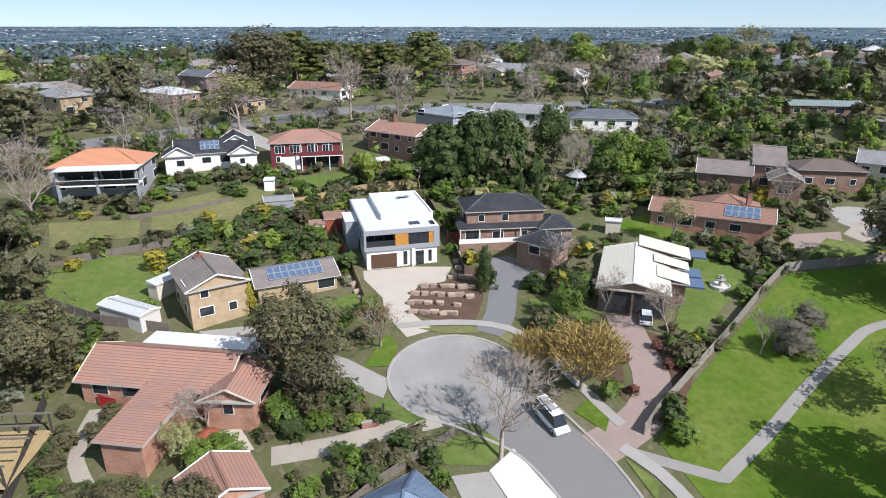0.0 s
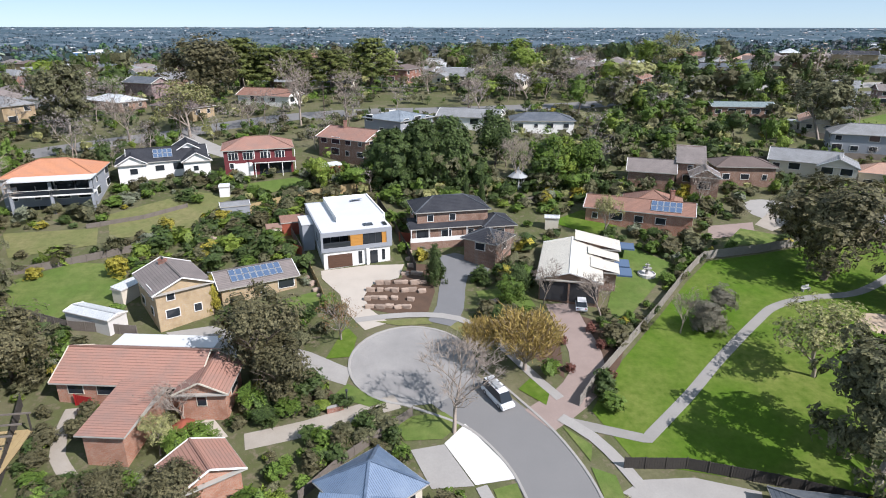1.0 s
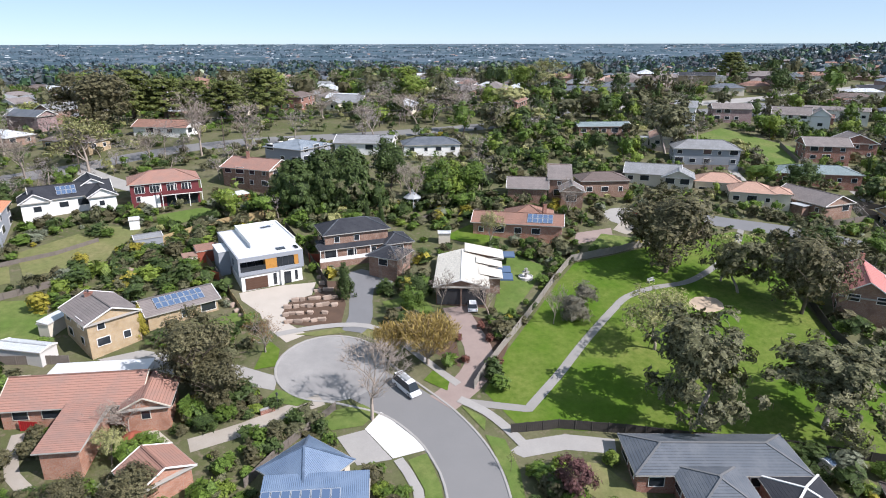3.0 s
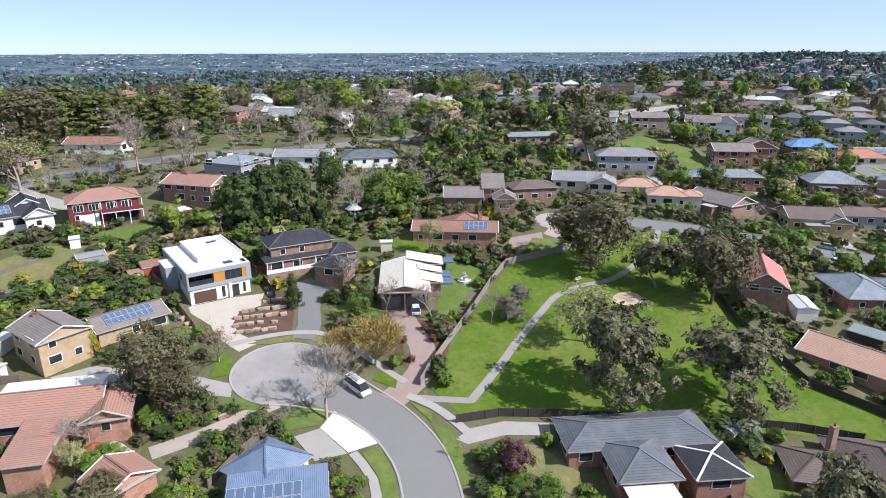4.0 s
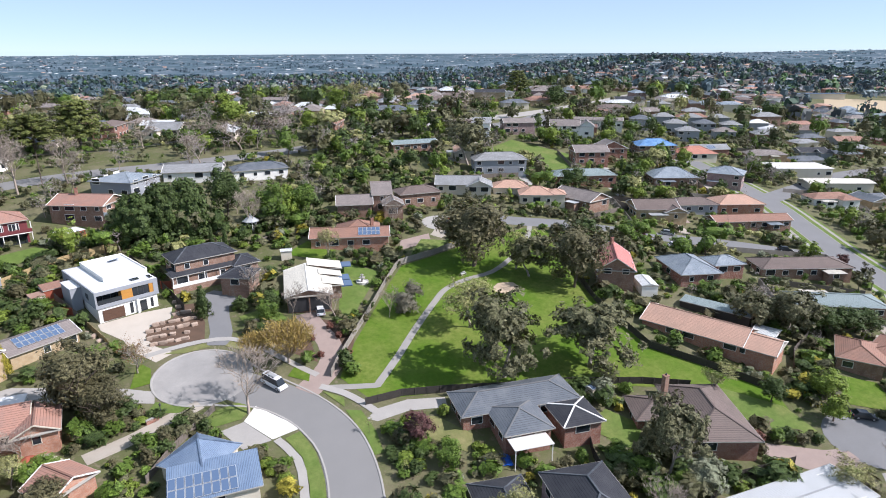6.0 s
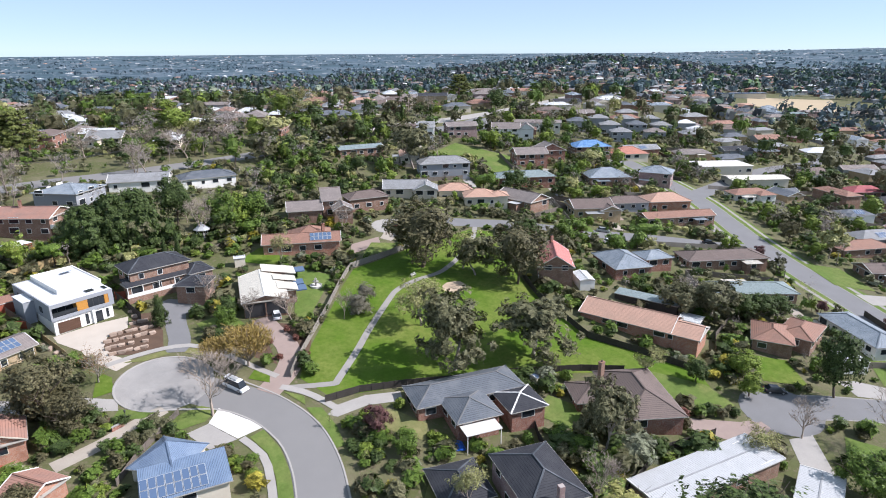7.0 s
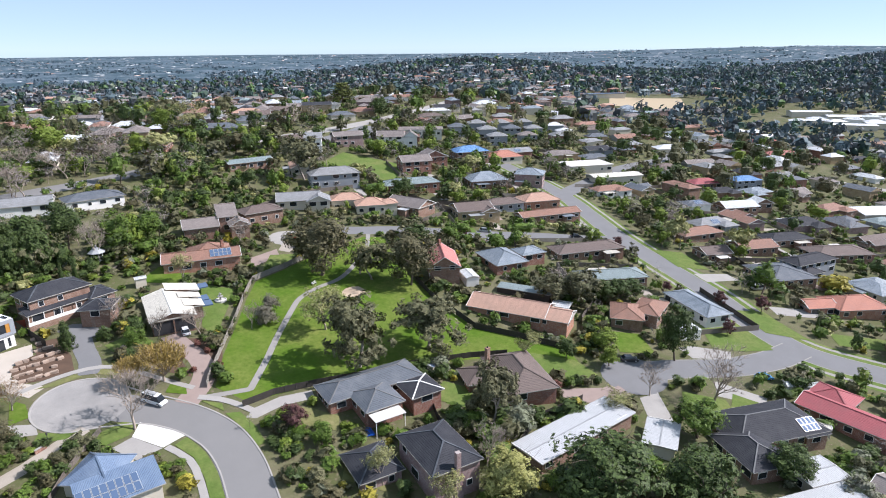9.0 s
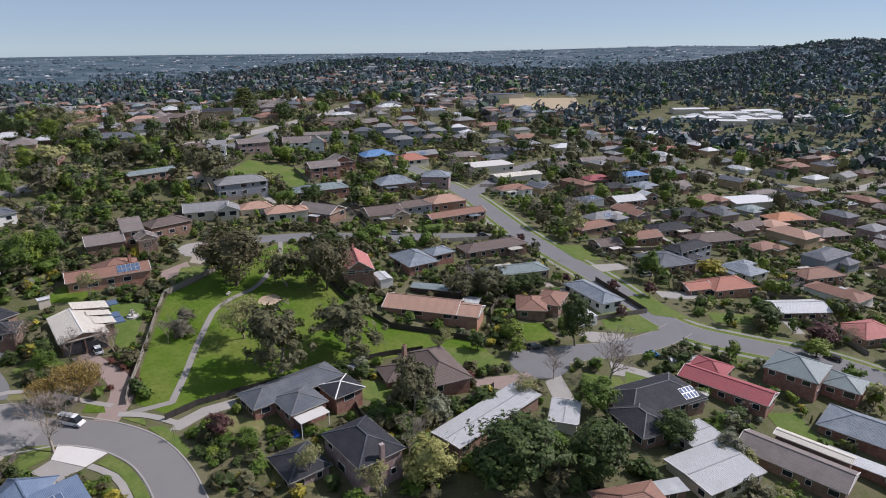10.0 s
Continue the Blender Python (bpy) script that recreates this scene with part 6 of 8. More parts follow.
for key, leaf, label in (("green", "green_leaf", "rounded green garden shrub"), ("dark", "dark_leaf", "dense dark green shrub"), ("olive", "brown_leaf", "olive-brown shrub in a garden"), ("bright", "bright_leaf", "bright green shrub in a garden"), ("yellow", "yellow_leaf", "yellow-flowering shrub in a garden"), ("silver", "silver_leaf", "silvery green shrub in a garden"), ("red", "red_leaf", "reddish hedge shrub beside a driveway"), ("gum", "euc_leaf", "grey-green shrub in a garden"), ("twiggy", "bush_twig", "rounded leafless grey twiggy bush")):
    SHRUBS[key] = (label, [], [])
    for s in range(6):
        rng = np.random.default_rng(sum(map(ord, key)) * 5 + s)
        CAP[0] = 300 if s < 3 else 40
        SHRUBS[key][1 + s // 3].append(build_shrub(rng, leaf, 1.0 if s < 3 else 0.16)[1])
CAP[0] = 3000
PLANTED = []
SEED = random.Random(5)
JOINED = {}


def joined(mesh, m):
    JOINED.setdefault(mesh.materials[0].name, []).append((mesh, m))


def link_joined():
    """Lays all that was set aside for joining into one mesh for each material."""
    for mat, rows in JOINED.items():
        V, starts, totals, loops = [], [], [], []
        base = at = 0
        for mesh, m in rows:
            co = np.empty(len(mesh.vertices) * 3, np.float32)
            mesh.vertices.foreach_get("co", co)
            k = np.array(m)
            V.append(co.reshape(-1, 3) @ k[:3, :3].T + k[:3, 3])
            li = np.empty(len(mesh.loops), np.int32)
            mesh.loops.foreach_get("vertex_index", li)
            tt = np.empty(len(mesh.polygons), np.int32)
            mesh.polygons.foreach_get("loop_total", tt)
            st = np.empty(len(mesh.polygons), np.int32)
            mesh.polygons.foreach_get("loop_start", st)
            loops.append(li + base)
            starts.append(st + at)
            base += len(mesh.vertices)
            at += len(li)
        V, loops, starts = np.concatenate(V), np.concatenate(loops), np.concatenate(starts)
        me = bpy.data.meshes.new("garden_plants")
        me.vertices.add(len(V))
        me.vertices.foreach_set("co", V.astype(np.float32).ravel())
        me.loops.add(len(loops))
        me.loops.foreach_set("vertex_index", loops)
        me.polygons.add(len(starts))
        me.polygons.foreach_set("loop_start", starts)
        me.update(calc_edges=True)
        me.materials.append(bpy.data.materials[mat])
        tagged(new("garden_plants", me), "mixed garden shrubs and trees between the houses", "plants", kind="stuff")


def tree(key, x, y, h, r, lean=0.0, apart=False, far=False):
    label, cat, meshes, plain = KINDS[key]
    trunk, crown = SEED.choice(plain if far or apart else meshes)
    m = pose(x, y, gz(x, y), lean, 0, SEED.uniform(0, 360)) @ Matrix.Diagonal((r / 4, r / 4, h / 10, 1))
    PLANTED.append((x, y, r))
    if apart:
        joined(trunk, m)
        joined(crown, m)
        return None
    ob = thing("tree" if cat == "tree" else "shrub", m, label, cat)
    part_me("trunk", trunk, ob)
    part_me("crown", crown, ob)
    return ob


def shrub(key, x, y, h, r, apart=False):
    label, meshes, plain = SHRUBS[key]
    m = pose(x, y, gz(x, y), 0, 0, SEED.uniform(0, 360)) @ Matrix.Diagonal((r / 4, r / 4, h / 9.6, 1))
    PLANTED.append((x, y, r))
    if apart:
        joined(SEED.choice(plain), m)
        return None
    ob = new("shrub", SEED.choice(meshes))
    ob.matrix_basis = m
    return tagged(ob, label, "shrub")


TREES = [
    ("block", -5.6, 126.4, 13.6, 5.6), ("block", 1.0, 127.6, 15.4, 5.4), ("block", 7.0, 128.8, 15.8, 5.6), ("brown_gum", -67.7, 202, 23, 13.5), ("pine", -50.8, 222, 16, 10.5),
    ("pine", -29.2, 217, 15, 9.5), ("pine", -15.6, 219.5, 18.5, 10), ("pine", -62, 224, 19.5, 11), ("pine", -40, 221, 15, 9), ("bright_round", 42.5, 245, 17, 11), ("bare", 4.4, 214, 11, 6.5), ("bare", 37.5, 204.6, 12, 7.5), ("bare", 20, 188.7, 11.5, 5), ("bare", 26, 216, 10, 6.5), ("bare", 54, 207, 10, 6.5), ("gum", 116.3, 168, 20, 9), ("haze", 109, 250, 17, 9), ("bright_round", 99, 264, 15, 7.5), ("pine", 248, 318, 17, 10), ("dark_round", 240, 267, 15, 8.5), ("bright_round", 184.4, 139.7, 8, 4.4), ("dark_round", 138.5, 130.7, 10, 5.5), ("bare", -32.7, 172.5, 17, 6.8), ("bare", -20.2, 178.3, 13, 5.8), ("haze", -60, 161, 15, 8),
    ("bare", -74.1, 157, 12, 5.6), ("bare", -45.8, 169, 8.5, 4.8), ("gum", -107.6, 146, 17, 10.1), ("gum", -91.9, 163, 20, 7.9), ("bare", -78, 103.2, 14, 6.7),
    ("gold_cone", -30.6, 78.2, 6.2, 1.3), ("brown_gum", -19.6, 62.8, 13.4, 5.9), ("brown_gum", -16.4, 58.6, 8.6, 4.0), ("brown_gum", -50, 61, 12.3, 6.3), ("orange_bud", -11.2, 71.4, 7.6, 3.4),
    ("yellow_bud", 13.6, 64.4, 8.6, 5.6), ("yellow_bud", 8.2, 66.4, 6.4, 3.4), ("bare", 3.6, 53.2, 11.0, 5.0), ("cone", 2.5, 86.4, 7.2, 2.3), ("bare", 37.9, 72.7, 7.5, 2.0),
    ("haze", 52, 62.8, 10.8, 6.2), ("gum", 48.6, 45.0, 19.0, 7.8), ("gum", 66.1, 41.2, 14.8, 8.4), ("brown_gum", 69.0, 88.4, 20.0, 10.6),
    ("brown_gum", 86.8, 69.8, 18.0, 8.4), ("gum", 79.5, 78.5, 13.0, 5.4), ("haze", 78.8, 83.4, 11, 4.6), ("dark_round", 54.6, -13.6, 15.2, 10.2), ("dark_round", 65.4, -25.6, 13.5, 7.0), ("dark_round", 73.5, -22.0, 9.0, 5.0), ("lime", 43.7, -1.7, 10.5, 5.6),
    ("gum", 57, 13.1, 15, 5.0), ("dark_round", 112.9, 1.4, 16.0, 5.0), ("bare", 102.8, -12.5, 12.4, 6.4), ("bright_round", 96.6, 10.4, 6.2, 3.0), ("green_round", 87.3, -15.6, 9.5, 5.8),
    ("dark_round", 88.3, -32.5, 8.5, 5.0), ("plum", 25.6, 35.4, 6.4, 3.0), ("green_round", 27.5, 29.3, 4.6, 2.4), ("green_round", 29.2, 130.2, 13.2, 5.6), ("dark_round", 18.6, 139.3, 15.2, 5.9),
    ("green_round", 38.5, 134.2, 10.9, 5.2), ("bare", 22.8, 127, 12.0, 3.6), ("bright_round", 32.5, 131.5, 11.5, 4.2), ("bare", 19.2, 80.5, 7.5, 2.2), ("bare", 27.2, 76.5, 7.5, 3.0),
    ("green_round", 13.6, 78.5, 6.6, 2.6), ("dark_round", 15.2, 82.5, 6.0, 2.4), ("bare", 14.5, 90.5, 7.5, 3.0), ("haze", 35.5, 103.5, 8.5, 2.8), ("bare", 59, 117, 9.5, 3.2),
    ("haze", 79, -2, 6.5, 3.4), ("bright_round", 102, 15, 7, 4.0), ("haze", 81, 24, 7.0, 3.2), ("dark_round", 91, 19, 5.5, 2.8), ("gum", 119, 34, 12, 6.3), ("gum", 112, 38, 10, 5.0),
    ("dark_round", 131, 28, 8, 4.5), ("dark_round", 136, 26, 7.5, 4.0), ("dark_round", 126, 30, 8, 4.0), ("plum", 139, -1.5, 5, 2.2), ("plum", 157, 8, 5, 2.4), ("plum", 164, -2, 5.5, 2.6),
    ("plum", 150, 22, 4.6, 2.0), ("plum", 172, 52, 5, 2.4), ("dark_round", 172, -36, 8, 5.5), ("plum", 168, -52, 7.5, 5.5), ("bright_round", 158, -52, 6, 4.5), ("orange_bud", 176, -58, 7, 5),
    ("bright_round", 165, -75, 6, 5), ("plum", 128, 89, 5.5, 4), ("green_round", 120, 86, 9, 4.5), ("dark_round", 108, 90, 9, 5), ("bare", 46, 5.5, 9, 3.2), ("bare", 93, -2, 7.5, 3.2),
    ("cone", 9.5, 112, 9, 1.2), ("cone", 12.6, 112.5, 9.5, 1.2), ("blossom", 92, -43, 6, 3.6), ("haze", 29.5, 14.5, 8, 2.6), ("haze", 35.5, 3.2, 7.5, 3.0), ("brown_gum", -24.6, 42.0, 6.6, 3.6),
    ("bare", -27.5, 55.5, 6.0, 3.0), ("brown_gum", -31.6, 44.2, 4.6, 2.7), ("haze", -28.6, 50.5, 5.0, 2.2),
]
for key, *spec in TREES:
    tree(key, *spec)
BUSHES = [("dark", -36.4, 45.6, 2.2, 1.7), ("green", -38.6, 44.0, 1.8, 1.5), ("olive", -34.6, 43.4, 1.8, 1.4), ("dark", -14.2, 60.2, 3.4, 2.6), ("green", -15.8, 56.4, 2.6, 2.0), ("bright", -12.0, 57.6, 1.2, 1.5), ("dark", -9.4, 57.8, 1.6, 1.3), ("gum", -6.6, 52.0, 1.9, 1.5), ("gum", -4.0, 53.6, 1.9, 1.4), ("dark", -9.6, 49.2, 2.2, 1.6), ("green", 22.8, 56.4, 2.8, 1.8), ("twiggy", 42.2, 73.0, 6.0, 3.5), ("twiggy", 46.6, 78.0, 5.0, 2.7), ("yellow", -48.6, 88.7, 4.2, 2.0), ("yellow", -61.8, 88.0, 2.4, 1.5), ("yellow", -37.7, 109, 3.0, 1.9), ("yellow", -47.2, 106, 2.6, 1.7), ("green", -45, 118, 2.2, 1.4), ("dark", -47.5, 119, 3.2, 2.4), ("bright", -53, 66, 4, 3.6), ("bright", -33, 98, 3.2, 3.0), ("yellow", 26.5, 118, 3.4, 1.6), ("red", 19.6, 64, 1.4, 0.9), ("red", 20.0, 70, 1.4, 0.8), ("red", 25.0, 69, 1.6, 0.9), ("red", 24.6, 73, 1.5, 0.9), ("red", 24.4, 62.5, 1.6, 1.0), ("olive", 27, 70.0, 3.2, 2.4), ("dark", 22.6, 58.6, 2.6, 1.7), ("dark", 23.6, 61.0, 2.8, 1.6), ("yellow", 30.0, 74.4, 1.4, 1.0), ("silver", 60, 9, 5.5, 3.4), ("dark", 72, 4.6, 4.0, 3.4), ("silver", 62, 33, 4.0, 2.2), ("dark", 55, 37, 3.0, 2.6), ("dark", 51, 39, 2.8, 2.6), ("dark", 59.5, 36, 3.0, 2.6), ("yellow", 203, -12, 6.5, 5.5)]
for spec in BUSHES:
    shrub(*spec)

# Thick beds of larger shrubs: extent, count, spread, kinds.
BEDS = [
    (-48, -25, 93, 117, 34, (1.2, 2.6), ("dark", "green", "bright", "dark", "olive", "gum", "dark")), (9.5, 19, 76, 90, 20, (0.9, 1.9), ("dark", "green", "dark", "olive")),
    (-22, -10, 56, 63, 16, (0.8, 1.6), ("dark", "green", "bright", "olive", "yellow")), (-26, -12, 53.5, 60, 14, (0.7, 1.3), ("dark", "olive", "green", "gum")),
    (-14, -2, 46, 55, 16, (0.8, 1.5), ("dark", "olive", "gum", "green")), (-44, -36, 44, 62, 12, (0.9, 1.7), ("dark", "green", "bright", "olive")),
    (26, 36, 66, 82, 18, (0.7, 1.3), ("dark", "green", "dark", "olive")), (22, 34, 28, 42, 14, (0.9, 1.9), ("dark", "green", "olive", "bright")),
    (48, 66, 2, 16, 20, (1.2, 2.8), ("dark", "silver", "dark", "green", "gum")), (55, 80, -34, -6, 26, (1.4, 3.0), ("dark", "dark", "green", "olive")),
    (84, 112, -46, -30, 22, (1.0, 2.2), ("dark", "green", "dark", "silver")), (76, 92, 8, 30, 18, (0.8, 1.8), ("dark", "green", "red", "olive")),
    (58, 66, 12, 26, 10, (1.4, 2.6), ("dark", "gum", "dark")), (112, 136, -34, -20, 16, (0.9, 1.8), ("dark", "green", "dark")), (-6, 8, 110, 122, 10, (1.0, 2.0), ("dark", "green")),
    (20, 26, 27, 41, 16, (0.8, 1.8), ("dark", "green", "dark", "bright")), (-40, -29, 43, 48.4, 14, (0.9, 1.6), ("olive", "dark", "green", "olive")),
    (2, 12, 34, 46, 14, (0.6, 1.2), ("dark", "green", "bright")), (28, 46, 96, 104, 12, (0.9, 1.8), ("dark", "green", "olive")),
]

# ---- planting of the gardens ----
X0, Y0, NX, NY = -240, -150, 1000, 760


def blocked_cells():
    """A one-metre map of where nothing can be planted."""
    mask = np.zeros((NX, NY), bool)
    gx_, gy_ = np.meshgrid(np.arange(NX) + X0 + 0.5, np.arange(NY) + Y0 + 0.5, indexing="ij")

    def window(x0, x1, y0, y1):
        return slice(max(int(x0 - X0), 0), max(int(x1 - X0) + 2, 0)), slice(max(int(y0 - Y0), 0), max(int(y1 - Y0) + 2, 0))

    for line, w_ in PAVED:
        for x, y in line:
            k = window(x - w_, x + w_, y - w_, y + w_)
            mask[k] |= np.hypot(gx_[k] - x, gy_[k] - y) < w_
    for x, y, hx, hy, a in FOOT:
        r = math.hypot(hx, hy)
        k = window(x - r, x + r, y - r, y + r)
        dx, dy = gx_[k] - x, gy_[k] - y
        mask[k] |= (np.abs(dx * math.cos(a) + dy * math.sin(a)) < hx) & (np.abs(-dx * math.sin(a) + dy * math.cos(a)) < hy)
    for p in PLOTS:
        k = window(p[:, 0].min(), p[:, 0].max(), p[:, 1].min(), p[:, 1].max())
        xs, ys = gx_[k], gy_[k]
        odd = np.zeros(xs.shape, bool)
        for a, b_ in zip(p, np.roll(p, -1, 0)):
            odd ^= ((a[1] > ys) != (b_[1] > ys)) & (xs < (b_[0] - a[0]) * (ys - a[1]) / (b_[1] - a[1] + 1e-12) + a[0])
        mask[k] |= odd
    return mask


# Sheds and the deck keep their ground clear.
for x, y, hx, hy, a in ((-34.4, 70.0, 7.5, 2.4, -6), (-46.4, 75.6, 4.8, 2.4, -24), (-44.6, 82.6, 2.6, 1.6, 66), (25.9, 107.4, 2.0, 2.0, 0), (109.6, 46.0, 8.4, 2.6, -70), (111.0, 34.0, 3.0, 3.0, 0), (103.2, 62.0, 4.0, 2.8, -118), (128.5, 6.0, 3.6, 3.6, 60), (-3.0, 27.5, 3.0, 3.0, 20), (-47.0, 49.5, 4.2, 5.0, 6), (-23.6, 105.5, 2.8, 2.2, 17), (-26.6, 103.0, 2.0, 2.0, 17), (-36.2, 113.0, 3.2, 2.4, 20)):
    FOOT.append((x, y, hx, hy, radians(a)))
MASK = blocked_cells()


def free(x, y, r):
    """Whether a plant of that radius stands clear of houses, paving and lawns."""
    for dx, dy in ((0, 0), (r, 0), (-r, 0), (0, r), (0, -r)):
        i, j = int(x + 0.8 * dx - X0), int(y + 0.8 * dy - Y0)
        if 0 <= i < NX and 0 <= j < NY and MASK[i, j]:
            return False
    return True


def in_view(x, y):
    return math.degrees(math.atan2(x, y + 4)) > -44 and math.degrees(math.atan2(x + 31, y + 66)) < 96


RNG = random.Random(21)


def low_before(x, y, reach=16.0):
    """Whether a house stands close behind this spot, as seen from the open side of the valley."""
    f = np.array(FOOT)[:, :2]
    ux, uy = f[:, 0] + 12, f[:, 1] + 30
    d = np.hypot(ux, uy)
    ux, uy = ux / d, uy / d
    dx, dy = f[:, 0] - x, f[:, 1] - y
    along, across = dx * ux + dy * uy, np.abs(dx * uy - dy * ux)
    return bool(((along > 0) & (along < reach) & (across < 10)).any())


# ---- farther suburbs ----
FAR_ROOFS = ["grey_brown_tile"] * 5 + ["brown_tile"] * 3 + ["red_brown_tile"] * 2 + ["grey_tile"] * 5 + ["slate_tile"] * 4 + ["dark_tile"] * 3 + ["terracotta", "peach_tile", "bluegrey_metal", "teal_metal", "pale_metal", "pale_metal", "white_roof", "red_brown_tile"]
FAR_LABEL = {"grey_brown_tile": "grey-brown tiled", "brown_tile": "brown tiled", "red_brown_tile": "red-brown tiled", "grey_tile": "grey tiled", "slate_tile": "slate-grey tiled", "peach_tile": "peach tiled", "dark_tile": "charcoal tiled", "terracotta": "terracotta tiled", "bluegrey_metal": "blue-grey metal", "pale_metal": "pale metal", "orange_tile": "orange tiled", "teal_metal": "grey-green metal", "white_roof": "white metal"}
FAR_WALLS = ["brown_brick", "grey_paint", "cream_paint", "beige_brick", "pink_brick", "brown_brick", "white_paint", "red_brick"]
cells = []
for i in range(-20, 60):
    for j in range(-12, 60):
        x = 25.0 * i + (12 if j % 2 else 0) + RNG.uniform(-4, 4)
        y = 23.0 * j + RNG.uniform(-4, 4)
        c, s = math.cos(radians(-28)), math.sin(radians(-28))
        x, y = 60 + x * c - y * s, 60 + x * s + y * c
        cells.append((x, y))
STUFF_HOUSES = {}
for x, y in cells:
    r = math.hypot(x - 40, y - 60)
    if not in_view(x, y) or r > 1250 or math.hypot(x, y) < 95 or RNG.random() < 0.12:
        continue
    if y > 195 and x < 75 and RNG.random() < 0.2:
        continue
    if not free(x, y, 9.5) or any(math.hypot(x - t[0], y - t[1]) < 6 + t[2] * 0.5 for t in PLANTED if t[2] > 5.5):
        continue
    if -130 < x < 112 and y < 200 and 0.93 * y - 0.37 * x < 190:
        continue
    if 640 < x < 840 and 255 < y < 405 or 660 < x < 800 and 30 < y < 190:
        continue
    bearing = math.degrees(math.atan2(x + 28, y + 58))
    if RNG.random() < (0.85 if bearing > 66 and r > 560 else 0.1 if r > 300 else 0.05):
        continue
    L, D = RNG.uniform(13, 21), RNG.uniform(8.5, 12)
    rot = -28 + RNG.choice((0, 0, 90)) + RNG.uniform(-8, 8)
    eave = RNG.choice((2.8, 2.8, 3.0, 5.4))
    kind = RNG.choice(("hip", "hip", "hip", "gable"))
    roof, wall = RNG.choice(FAR_ROOFS), RNG.choice(FAR_WALLS)
    if y > 190 and x < 110:
        roof = RNG.choice(("red_brown_tile", "grey_brown_tile", "grey_brown_tile", "brown_tile", "grey_tile", "slate_tile", "grey_tile", "pale_metal"))
    if r < 330:
        wings = [(x, y, L, D, rot, eave, kind, RNG.uniform(18, 25))]
        if RNG.random() < 0.6:
            a = radians(rot)
            o = RNG.choice((-1, 1)) * L * 0.25
            wings.append((x + o * math.cos(a) + D * 0.5 * math.sin(a), y + o * math.sin(a) - D * 0.5 * math.cos(a), L * 0.45, D * 0.7, rot, eave if eave < 4 else 2.9, kind, 22))
        if r < 260 and x > 118:
            wings += lot_extras(wings)
        MASK[max(int(x - X0 - 7), 0) : int(x - X0 + 7), max(int(y - Y0 - 7), 0) : int(y - Y0 + 7)] = True
        built = house(("two-storey " if eave > 4 else "low ") + "suburban house with a " + FAR_LABEL[roof] + " roof", wings, roof, wall, windows=r < 205, rng=RNG, ridged=r < 190)
        if r < 260 and LOT.random() < 0.16:
            solar(built, slope_frame(wings[0], 0 if D <= L else 90, -1.6, 0.8, gz(x, y)), 4, 2, 1.0, 1.5)
    else:
        STUFF_HOUSES.setdefault((roof, wall), []).append((x, y, L, D, rot, eave, kind, RNG.uniform(18, 25)))
        FOOT.append((x, y, L / 2, D / 2, radians(rot)))
MASK = blocked_cells()

for bx0, bx1, by0, by1, many, (small, large), kinds in BEDS:
    set_out = goes = 0
    while set_out < many and goes < 400:
        goes += 1
        x, y, r = RNG.uniform(bx0, bx1), RNG.uniform(by0, by1), RNG.uniform(small, large)
        if free(x, y, r * 0.7):
            shrub(RNG.choice(kinds), x, y, r * RNG.uniform(1.2, 1.9), r)
            set_out += 1

SHRUB_MIX = ["green", "dark", "green", "dark", "olive", "gum", "dark", "gum", "silver", "green", "olive", "bright", "green", "yellow", "dark", "gum", "olive", "green"]
placed = 0
tries = 0
shrubs_apart = trees_apart = 0
while placed < 2700 and tries < 22000:
    tries += 1
    u = RNG.random()
    if u < 0.6:
        x, y = RNG.uniform(-80, 130), RNG.uniform(-5, 135)
    else:
        x, y = RNG.uniform(-110, 280), RNG.uniform(-110, 190)
    if not in_view(x, y):
        continue
    if -120 < x < 40 and 140 < y < 190 and RNG.random() < 0.6:
        continue
    n1 = noise.noise(Vector((x * 0.05, y * 0.05, 3.0)))
    if n1 < -0.25 and RNG.random() < 0.7:
        continue
    r = RNG.choice((0.6, 0.8, 1.0, 1.2, 1.5, 1.9))
    if not free(x, y, r):
        continue
    key = SHRUB_MIX[int((noise.noise(Vector((x * 0.12, y * 0.12, 9.0))) * 0.6 + 0.5 + RNG.uniform(-0.45, 0.45)) * len(SHRUB_MIX)) % len(SHRUB_MIX)]
    close = math.hypot(x - 5, y - 62) < 62 and shrubs_apart < 20
    shrubs_apart += close
    shrub(key, x, y, r * RNG.uniform(1.1, 1.9), r, apart=not close)
    placed += 1
